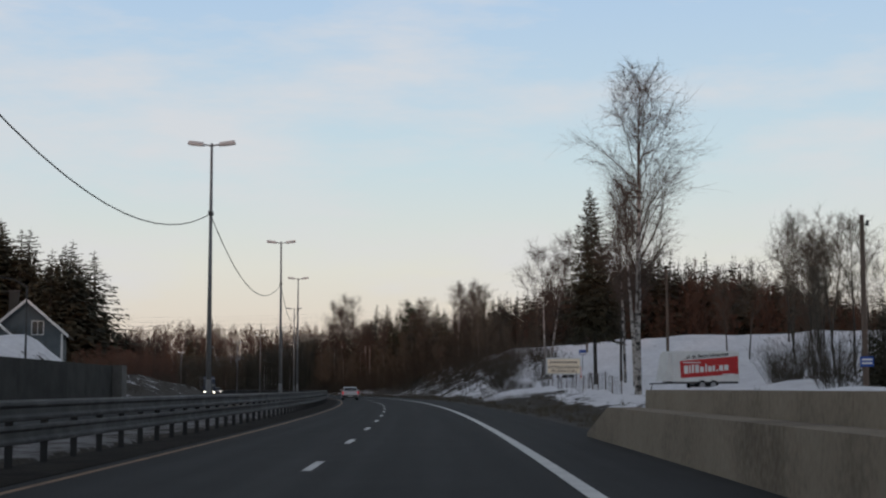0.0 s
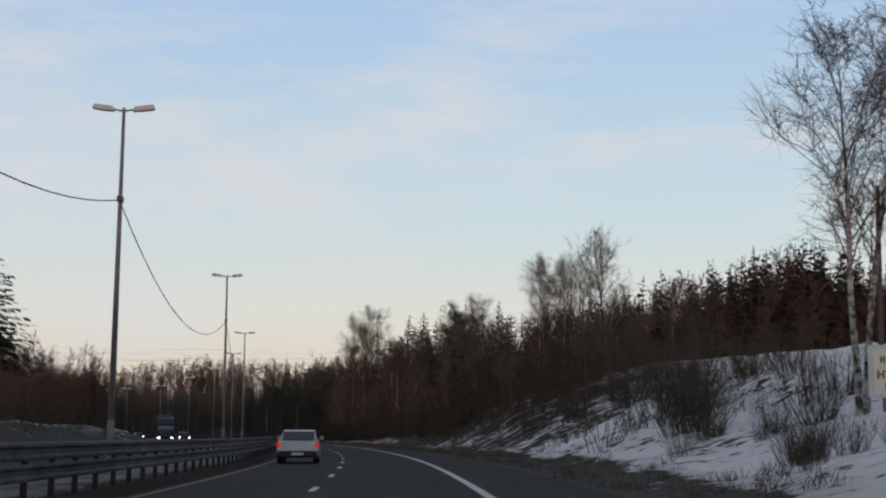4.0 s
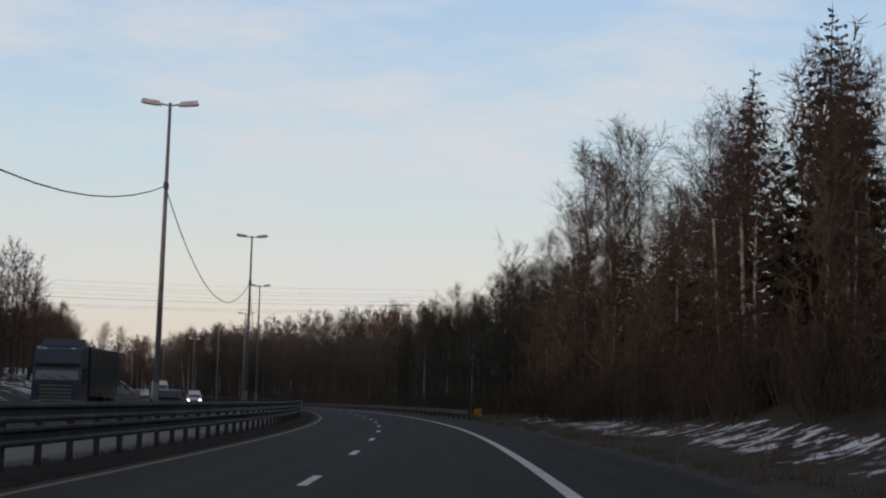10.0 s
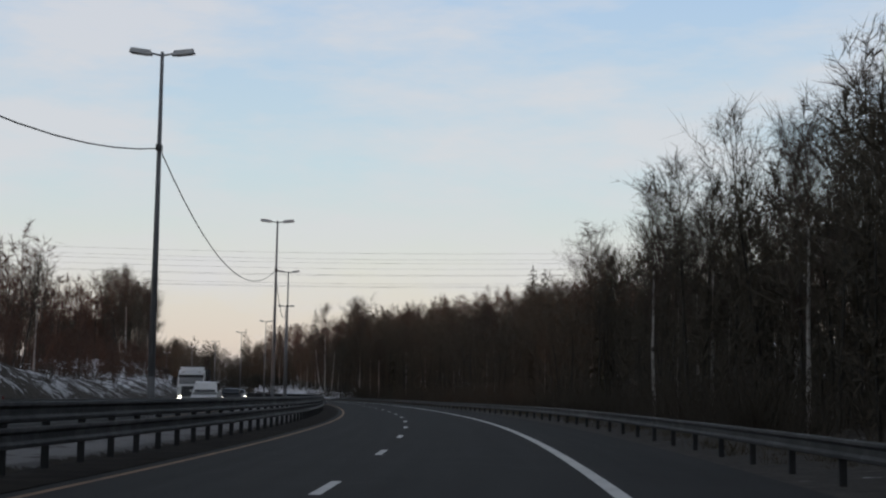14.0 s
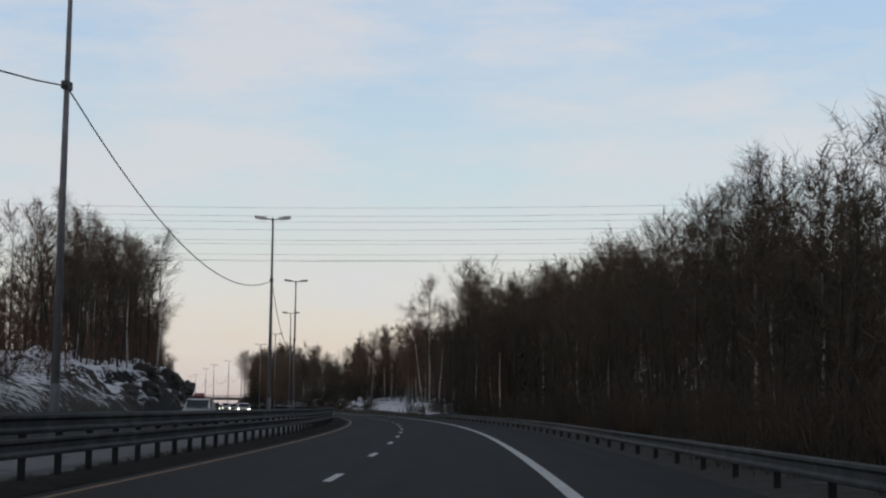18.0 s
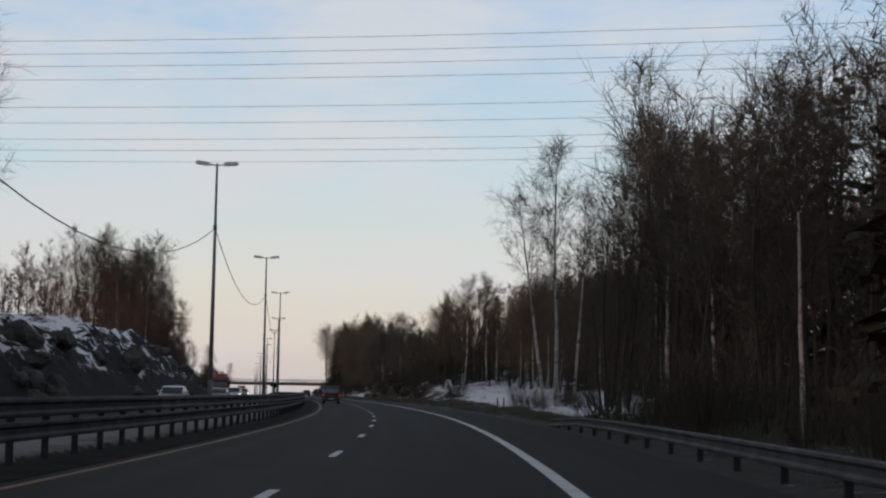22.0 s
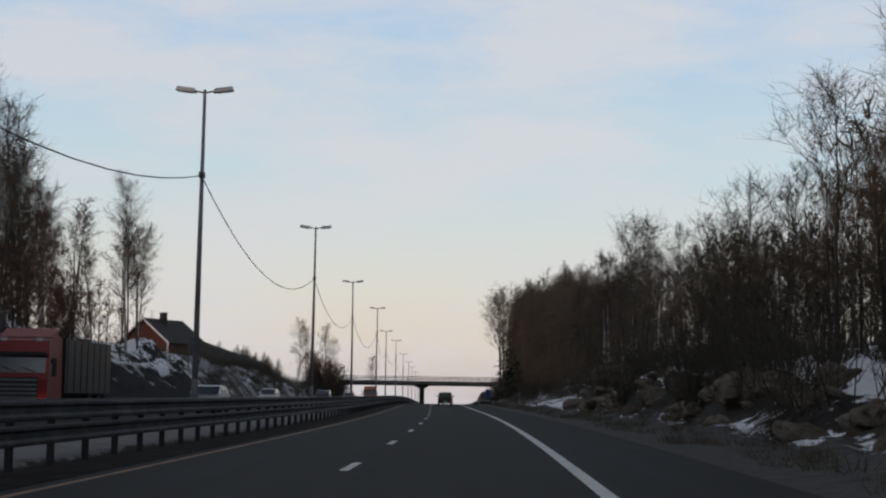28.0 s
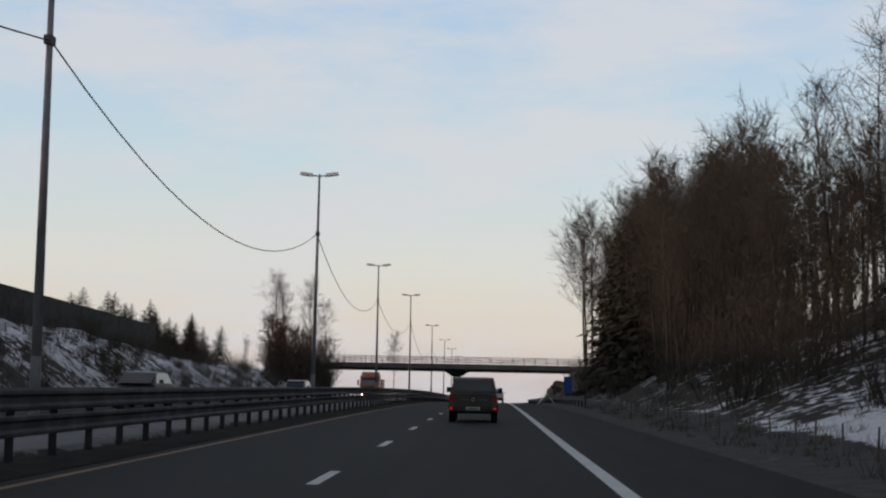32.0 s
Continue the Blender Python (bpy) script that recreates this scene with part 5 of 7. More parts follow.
def pickup(name, label, col, rack, lit, canopy, tail_z=0.95):
    """A double-cab pickup, 5.2 m long, 1.9 m wide."""
    t = thing(name, label, "pickup truck")
    w = 0.95
    part("body", prism([(-2.55, 0.45), (-2.58, 0.62), (-2.56, 1.12), (-0.95, 1.14), (0.9, 1.14), (2.3, 1.05), (2.6, 0.9), (2.62, 0.5), (2.4, 0.36), (-2.3, 0.40)], -w, w, 0.03, 0.8), col, t, bevel=0.04)
    cab = part("cab", prism([(-1.0, 1.13), (-0.82, 1.70), (-0.6, 1.78), (0.55, 1.78), (0.85, 1.68), (1.5, 1.13)], -w + 0.03, w - 0.03, 0.13, 1.3), col, t, bevel=0.05)
    part("rear_window", prism([(-1.0, 1.2), (-0.985, 1.2), (-0.845, 1.66), (-0.86, 1.66)], -w + 0.2, w - 0.2), M_SKY_GLASS if rack else M_GLASS, cab)
    part("windscreen", prism([(1.50, 1.18), (1.515, 1.18), (0.895, 1.68), (0.88, 1.68)], -w + 0.2, w - 0.2), M_GLASS, cab)
    for sg in (-1, 1):
        V = [(sg * (w - 0.035), -0.85, 1.2), (sg * (w - 0.035), 1.25, 1.2), (sg * (w - 0.125), 0.72, 1.66), (sg * (w - 0.125), -0.68, 1.66)]
        link_mesh("side_window", V + [(x - sg * 0.02, y, z) for x, y, z in V], [(0, 1, 2, 3), (7, 6, 5, 4), (0, 4, 5, 1), (3, 2, 6, 7), (0, 3, 7, 4), (1, 5, 6, 2)], M_GLASS, cab)
        part("mirror", boxes((sg * (w + 0.12) - 0.09, sg * (w + 0.12) + 0.09, 1.0, 1.1, 1.15, 1.36)), M_BLACKPLASTIC, t, bevel=0.02)
        for y in (-1.55, 1.6):
            part("wheel_arch", prism([(y - 0.5, 0.45), (y - 0.42, 0.72), (y - 0.2, 0.86), (y + 0.2, 0.86), (y + 0.42, 0.72), (y + 0.5, 0.45)], sg * (w + 0.005) - 0.02, sg * (w + 0.005) + 0.02), M_BLACKPLASTIC, t)
    if canopy:
        c = part("canopy", prism([(-2.52, 1.13), (-2.38, 1.66), (-2.2, 1.74), (-0.9, 1.76), (-0.9, 1.13)], -w + 0.05, w - 0.05, 0.12, 1.3), col, t, "hard canopy over the load bed", bevel=0.04)
        part("canopy_window", prism([(-2.53, 1.22), (-2.515, 1.22), (-2.40, 1.62), (-2.415, 1.62)], -w + 0.22, w - 0.22), M_GLASS, c)
    else:
        part("bed_rim", boxes((-w, w, -2.58, -2.48, 1.12, 1.17), (-w, -w + 0.08, -2.48, -1.0, 1.12, 1.17), (w - 0.08, w, -2.48, -1.0, 1.12, 1.17)), M_BLACKPLASTIC, t)
    gate = part("tailgate", boxes((-w + 0.2, w - 0.2, -2.615, -2.58, 0.66, 1.10)), col, t, bevel=0.012)
    part("handle", boxes((-0.12, 0.12, -2.63, -2.615, 0.99, 1.04)), M_BLACKPLASTIC, gate)
    part("badge", rods(((0, -2.632, 0.90), (0, -2.615, 0.90), 0.075, 0.075, 14)), M_CHROME, gate)
    part("lettering_bar", boxes((-0.5, -0.15, -2.62, -2.615, 0.86, 0.92), (0.15, 0.55, -2.62, -2.615, 0.86, 0.92)), M_STEEL_DARK, gate)
    part("bumper", boxes((-w + 0.04, w - 0.04, -2.72, -2.54, 0.44, 0.62)), M_BLACKPLASTIC, t, bevel=0.03)
    part("front_bumper", boxes((-w + 0.02, w - 0.02, 2.5, 2.68, 0.38, 0.66)), M_BLACKPLASTIC, t, bevel=0.03)
    part("number_plate", boxes((-0.27, 0.27, -2.735, -2.722, 0.49, 0.60)), M_PLATE if rack else M_PLATE_W, t)
    part("plate_bar", boxes((-0.2, 0.2, -2.740, -2.736, 0.52, 0.57)), M_WHITEPAINT if rack else M_BLACK, t)
    wheels(t, w - 0.12, (-1.55, 1.6), 0.38, 0.25)
    for sg in (-1, 1):
        x = sg * (w - 0.095)
        if lit:
            for z in (tail_z - 0.10, tail_z - 0.02):
                part("light_bar", boxes((x - 0.075, x + 0.075, -2.612, -2.60, z, z + 0.012)), M_BLACKPLASTIC, t)
        part("tail_light", boxes((x - 0.07, x + 0.07, -2.60, -2.5, tail_z - 0.12, tail_z + 0.12)), M_TAIL if lit else M_TAIL_DIM, t, bevel=0.012)
        if not lit:
            part("bumper_lamp", boxes((x - 0.05, x + 0.05, -2.745, -2.70, 0.51, 0.58)), M_TAIL, t)
    part("axle", rods(((-0.8, -1.55, 0.38), (0.8, -1.55, 0.38), 0.06)), M_BLACKPLASTIC, t)
    if rack:
        r = part("ladder_rack", boxes((-1.02, 0.98, -2.36, -2.30, 1.90, 1.97), (-1.02, 0.98, -1.42, -1.36, 1.90, 1.97)), M_CAP, t, "bare aluminium ladder rack over the load bed")
        part("load_bar", boxes((-0.55, 0.80, -1.34, -1.28, 1.84, 1.90)), M_CAP, r)
        for sg in (-1, 1):
            for y in (-2.33, -1.39):
                part("rack_leg", rods(((sg * 0.88, y + 0.06, 1.16), (sg * 0.78, y, 1.92), 0.03, 0.03)), M_CAP, r)
                part("foot", boxes((sg * 0.88 - 0.05, sg * 0.88 + 0.05, y, y + 0.12, 1.165, 1.19)), M_STEEL_DARK, r)
        part("bed_cover", boxes((-w + 0.09, w - 0.09, -2.47, -1.02, 1.145, 1.16)), M_BLACKPLASTIC, t)
        part("roof_lamp", boxes((-0.50, -0.38, -0.5, -0.4, 1.79, 1.85), (-0.2, -0.08, -0.5, -0.4, 1.79, 1.85)), M_LENS, cab)
        for sg in (-1, 1):
            part("bumper_end", boxes((min(sg * 0.34, sg * 0.94), max(sg * 0.34, sg * 0.94), -2.75, -2.56, 0.50, 0.63)), M_CHROME, t, "chrome step bumper", bevel=0.03)
            part("tow_step", boxes((sg * 0.5 - 0.18, sg * 0.5 + 0.18, -2.74, -2.60, 0.631, 0.645)), M_BLACKPLASTIC, t)
        part("number_light", boxes((-0.30, -0.275, -2.745, -2.722, 0.49, 0.60), (0.275, 0.30, -2.745, -2.722, 0.49, 0.60)), M_LENS, t)
    return t


def car(name, label, col, outline, cabin, w, lit_front=False, lit_rear=False, category="car", roof_bars=False):
    t = thing(name, label, category)
    part("body", prism(outline, -w / 2, w / 2, 0.05, 0.72), col, t, bevel=0.05)
    c = part("cabin", prism(cabin, -w / 2 + 0.05, w / 2 - 0.05, 0.16, cabin[0][1] + 0.1), col, t, bevel=0.05)
    z0, z1 = cabin[0][1] + 0.05, max(z for y, z in cabin) - 0.07
    ys = [y for y, z in cabin]
    top = [y for y, z in cabin if z > z1]
    y0, y1 = min(ys), max(ys)

    def face(a, b, name):
        (ya, yb) = a, b
        d = 0.012 if a < 0 else -0.012
        part(name, prism([(ya - d, z0), (ya, z0), (yb, z1), (yb - d, z1)] if a < 0 else [(ya - d, z0), (ya, z0), (yb, z1), (yb - d, z1)], -w / 2 + 0.22, w / 2 - 0.22), M_GLASS, c)

    face(y0 - 0.012, min(top) - 0.03, "rear_window")
    face(y1 + 0.012, max(top) + 0.03, "windscreen")
    for sg in (-1, 1):
        x0, x1 = sg * (w / 2 - 0.055), sg * (w / 2 - 0.195)
        V = [(x0, y0 + 0.22, z0), (x0, y1 - 0.28, z0), (x1, max(top) - 0.05, z1), (x1, min(top) + 0.1, z1)]
        link_mesh("side_window", V + [(x - sg * 0.02, y, z) for x, y, z in V], [(0, 1, 2, 3), (7, 6, 5, 4), (0, 4, 5, 1), (3, 2, 6, 7), (0, 3, 7, 4), (1, 5, 6, 2)], M_GLASS, c)
        part("mirror", boxes((sg * (w / 2 + 0.08) - 0.08, sg * (w / 2 + 0.08) + 0.08, y1 - 0.75, y1 - 0.65, z0, z0 + 0.16)), col, t, bevel=0.02)
        if roof_bars:
            part("roof_bar", rods(((sg * (w / 2 - 0.24), min(top) + 0.1, z1 + 0.13), (sg * (w / 2 - 0.24), max(top) - 0.1, z1 + 0.13), 0.025)), M_STEEL, c)
    f, r = max(y for y, z in outline), min(y for y, z in outline)
    wheels(t, w / 2 - 0.11, (r + 0.85, f - 0.88), 0.32)
    lights(t, w, f - 0.02, r, 0.66, 0.80, lit_front, lit_rear)
    part("bumper", boxes((-w / 2 + 0.05, w / 2 - 0.05, r - 0.06, r + 0.1, 0.32, 0.52)), M_BLACKPLASTIC, t, bevel=0.03)
    part("grille", boxes((-0.45, 0.45, f - 0.04, f + 0.025, 0.42, 0.62)), M_BLACKPLASTIC, t, bevel=0.01)
    part("number_plate", boxes((-0.26, 0.26, r - 0.075, r - 0.061, 0.36, 0.47)), M_PLATE_W, t)
    part("number_plate", boxes((-0.26, 0.26, f + 0.026, f + 0.04, 0.38, 0.49)), M_PLATE_W, t)
    return t


SEDAN = [(-2.3, 0.35), (-2.36, 0.55), (-2.3, 0.95), (-1.6, 1.0), (0.9, 0.98), (2.05, 0.78), (2.28, 0.6), (2.28, 0.35), (2.0, 0.24), (-2.0, 0.24)]
SEDAN_C = [(-1.85, 0.97), (-1.15, 1.38), (-0.8, 1.44), (0.1, 1.44), (0.45, 1.38), (1.3, 0.95)]
WAGON = [(-2.25, 0.38), (-2.32, 0.6), (-2.28, 1.02), (-1.6, 1.05), (0.9, 1.02), (2.0, 0.86), (2.25, 0.68), (2.25, 0.38), (2.0, 0.26), (-2.0, 0.26)]
WAGON_C = [(-2.2, 1.03), (-1.85, 1.50), (-1.6, 1.58), (0.2, 1.60), (0.5, 1.54), (1.35, 1.0)]
VAN = [(-2.45, 0.4), (-2.5, 0.65), (-2.48, 1.15), (0.9, 1.15), (2.2, 0.98), (2.45, 0.72), (2.45, 0.4), (2.2, 0.3), (-2.2, 0.3)]
VAN_C = [(-2.45, 1.14), (-2.35, 1.88), (-2.15, 1.95), (0.6, 1.95), (0.95, 1.86), (1.75, 1.12)]


def lorry(name, label, cab_col, box_col, cab_h, box_len, box_h, lit=True):
    """A cab-over lorry with a long box, nose at y = 0."""
    t = thing(name, label, "lorry")
    cab = part("cab", prism([(-2.2, 0.75), (-2.2, cab_h - 0.1), (-1.6, cab_h), (-0.35, cab_h - 0.25), (-0.12, 1.9), (0, 1.6), (0, 0.45), (-1.9, 0.45)], -1.24, 1.24, 0.05, 1.9), cab_col, t, bevel=0.06)
    # pale pane: reflected sky is put into its colour
    part("windscreen", prism([(-0.125, 1.88), (-0.085, 1.88), (-0.24, 2.62), (-0.30, 2.62)], -1.1, 1.1), M_SKY_GLASS, cab, "windscreen with the sky's reflection put into its grey")
    part("sun_visor", boxes((-1.15, 1.15, -0.35, -0.02, 2.6, 2.75)), M_BLACKPLASTIC, cab, bevel=0.02)
    part("grille", boxes((-0.85, 0.85, -0.05, 0.02, 0.72, 1.70)), M_BLACKPLASTIC, cab, bevel=0.01)
    for z in (0.80, 0.98, 1.16, 1.34, 1.54):
        part("grille_bar", boxes((-0.82, 0.82, 0.0, 0.045, z, z + (0.09 if cab_h > 3.4 else 0.05))), M_CAP, cab, "bright metal bar")
    part("wiper", rods(((-0.7, -0.06, 1.92), (-0.1, -0.11, 2.12), 0.018, 0.018, 5), ((0.1, -0.06, 1.92), (0.7, -0.11, 2.12), 0.018, 0.018, 5)), M_BLACK, cab)
    part("deflector", prism([(-1.9, cab_h - 0.06), (-0.9, cab_h - 0.1), (-1.7, cab_h + 0.3), (-1.9, cab_h + 0.3)], -1.1, 1.1), cab_col, cab, bevel=0.03)
    part("step", boxes((-1.24, -1.02, -0.9, -0.4, 0.34, 0.40), (1.02, 1.24, -0.9, -0.4, 0.34, 0.40)), M_STEEL_DARK, t)
    part("bumper", boxes((-1.25, 1.25, -0.5, 0.08, 0.32, 0.62)), M_BLACKPLASTIC, t, bevel=0.04)
    for sg in (-1, 1):
        part("head_light", boxes((sg * 0.98 - 0.16, sg * 0.98 + 0.16, 0.05, 0.10, 0.58, 0.74)), M_HEAD if lit else M_LENS, t, bevel=0.01)
        part("mirror", boxes((sg * 1.45 - 0.08, sg * 1.45 + 0.08, -0.3, -0.15, 1.8, 2.5)), M_BLACKPLASTIC, t, bevel=0.03)
        part("side_window", boxes((sg * 1.215 - 0.012, sg * 1.215 + 0.012, -1.3, -0.45, 1.75, 2.45)), M_GLASS, cab)
        part("roof_lamp", boxes((sg * 0.75 - 0.12, sg * 0.75 + 0.12, -0.42, -0.34, cab_h - 0.28, cab_h - 0.16)), M_LENS, cab)
    part("box", boxes((-1.27, 1.27, -2.5 - box_len, -2.5, 1.05, box_h)), box_col, t, bevel=0.03)
    part("chassis", boxes((-0.5, 0.5, -2.4 - box_len, -0.4, 0.65, 1.04)), M_BLACKPLASTIC, t)
    for i in range(int(box_len / 1.1)):
        for sg in (-1, 1):
            y = -2.9 - i * 1.1
            part("rib", boxes((sg * 1.275 - 0.02, sg * 1.275 + 0.02, y - 0.04, y + 0.04, 1.1, box_h - 0.05)), box_col, t)
    wheels(t, 1.05, (-1.2, -3.4 - box_len * 0.45, -2.2 - box_len * 0.8, -3.4 - box_len * 0.8), 0.5, 0.32)
    return t


silver = paint("silver", (0.42, 0.43, 0.44))
white = paint("white", (0.70, 0.70, 0.69))
dark = paint("dark_grey", (0.035, 0.037, 0.04))
blue = paint("dark_blue", (0.010, 0.018, 0.045))
red = paint("red", (0.22, 0.02, 0.02))
black = paint("black", (0.012, 0.013, 0.014))
brown = paint("brown", (0.040, 0.031, 0.023))
orange = paint("orange", (0.45, 0.12, 0.03))

v = pickup("pickup_truck", "red-brown older pickup with a canopy, driving in the outer lane", brown, False, False, True)
v.matrix_world = place(857.6 + 2.4, -0.6) @ Matrix.Scale(0.86, 4)
v = pickup("pickup_truck", "black double-cab pickup with an aluminium ladder rack and lit tail lights", black, True, True, False)
v.matrix_world = place(682.0, -4.1) @ Matrix.Scale(0.92, 4)
v = car("car", "silver saloon car with lit tail lights in the inner lane", silver, SEDAN, SEDAN_C, 1.78, lit_rear=True)
v.matrix_world = place(158.5, -4.1)
v = car("car", "silver estate car far ahead under the bridge", silver, WAGON, WAGON_C, 1.8, lit_rear=True, category="car")
v.matrix_world = place(975, 0.3)
ONCOMING = (
    ("lorry", "dark blue lorry with lit headlamps in the oncoming lanes", 311, -18.9, (blue, dark, 3.75, 9, 3.7)),
    ("wagon", "grey estate car with lit headlamps in the oncoming lanes", 331, -15.3, (dark,)),
    ("sedan", "dark saloon car with lit headlamps in the oncoming lanes", 386, -18.9, (dark,)),
    ("van", "white van with lit headlamps in the oncoming lanes", 437, -15.3, (white,)),
    ("lorry", "pale lorry with lit headlamps in the oncoming lanes", 466, -18.9, (white, dark, 3.2, 6, 3.3)),
    ("wagon", "grey car with lit headlamps in the oncoming lanes", 470, -15.3, (dark,)),
    ("wagon", "white estate car with lit headlamps in the oncoming lanes", 524, -15.3, (white,)),
    ("sedan", "white saloon car with lit headlamps in the oncoming lanes", 632, -15.4, (white,)),
    ("wagon", "dark estate car with lit headlamps in the oncoming lanes", 668, -18.9, (dark,)),
    ("sedan", "silver saloon car with lit headlamps in the oncoming lanes", 678, -15.4, (silver,)),
    ("wagon", "white car with lit headlamps in the oncoming lanes", 712, -15.4, (white,)),
    ("lorry", "red lorry with a dark container in the oncoming lanes", 758, -18.9, (red, dark, 3.5, 8, 3.4)),
    ("wagon", "white estate car with roof bars in the oncoming lanes", 785, -15.4, (white,)),
    ("wagon", "white estate car in the oncoming lanes", 846, -18.9, (white,)),
    ("wagon", "dark car in the oncoming lanes", 872, -15.4, (dark,)),
    ("wagon", "pale estate car with lit headlamps in the oncoming lanes", 921, -15.4, (silver,)),
    ("lorry", "orange works lorry in the oncoming lanes", 985, -15.4, (orange, orange, 3.2, 5, 2.6)),
)
for kind, label, s, u, args in ONCOMING:
    if kind == "lorry":
        v = lorry("lorry", label, *args)
    elif kind == "sedan":
        v = car("car", label, args[0], SEDAN, SEDAN_C, 1.8, lit_front=True)
    elif kind == "van":
        v = car("van", label, args[0], VAN, VAN_C, 1.92, lit_front=True, category="van", roof_bars=True)
    else:
        v = car("car", label, args[0], WAGON, WAGON_C, 1.82, lit_front=True, roof_bars=True)
    v["group"] = "oncoming traffic"
    v.matrix_world = place(s, u, 0, 180)

# ---------------- trees ----------------
class Bush:
    """Collects tapered sticks as triangles."""

    def __init__(self):
        self.v, self.f = [], []

    def stick(self, pts, radii, sides):
        k0 = len(self.v)
        for i, (p, r) in enumerate(zip(pts, radii)):
            d = (pts[min(i + 1, len(pts) - 1)] - pts[max(i - 1, 0)]).normalized()
            a = d.orthogonal().normalized()
            b = d.cross(a)
            if r <= 0:
                self.v.append(tuple(p))
                continue
            for j in range(sides):
                w = 2 * math.pi * j / sides
                self.v.append(tuple(p + a * (r * math.cos(w)) + b * (r * math.sin(w))))
        n = len(pts)
        for i in range(n - 1):
            lo = k0 + i * sides
            for j in range(sides):
                q = (j + 1) % sides
                if radii[i + 1] <= 0:
                    self.f.append((lo + j, lo + q, lo + sides))
                else:
                    self.f.append((lo + j, lo + q, lo + sides + q))
                    self.f.append((lo + j, lo + sides + q, lo + sides + j))

    def twig(self, a, b, w):
        d = b - a
        s = d.cross(Vector((random.uniform(-1, 1), random.uniform(-1, 1), random.uniform(-1, 1)))).normalized() * w
        k = len(self.v)
        self.v += [tuple(a - s), tuple(a + s), tuple(b)]
        self.f.append((k, k + 1, k + 2))

    def shoot(self, a, m, b, w):
        d = b - a
        s = d.cross(Vector((random.uniform(-1, 1), random.uniform(-1, 1), random.uniform(-1, 1)))).normalized() * w
        k = len(self.v)
        self.v += [tuple(a - s), tuple(a + s), tuple(m + s * 0.6), tuple(m - s * 0.6), tuple(b)]
        self.f += [(k, k + 1, k + 2), (k, k + 2, k + 3), (k + 3, k + 2, k + 4)]

    def needle(self, a, b, w):
        """A flat tuft between two points."""
        d = b - a
        s = d.cross(Vector((random.uniform(-0.4, 0.4), random.uniform(-0.4, 0.4), 1))).normalized() * w
        m = a.lerp(b, 0.45)
        k = len(self.v)
        self.v += [tuple(a), tuple(m + s), tuple(b), tuple(m - s)]
        self.f += [(k, k + 1, k + 2), (k, k + 2, k + 3)]

    def arrays(self):
        return np.array(self.v, np.float32), np.array(self.f, np.int32)


def bend(a, d, length, n, wob, up):
    pts, p, d = [a], a.copy(), d.normalized()
    for i in range(n):
        d = (d + Vector((random.gauss(0, wob), random.gauss(0, wob), random.gauss(0, wob) + up))).normalized()
        p = p + d * (length / n)
        pts.append(p)
    return pts


def fitted(h, *bushes):
    """Brings the highest twigs of a tree to its height."""
    z = sorted(v[2] for bu in bushes for v in bu.v)
    k = h / z[int(len(z) * 0.9992) - 1]
    for bu in bushes:
        bu.v = [(x, y, q * k if q > 0 else q) for x, y, q in bu.v]


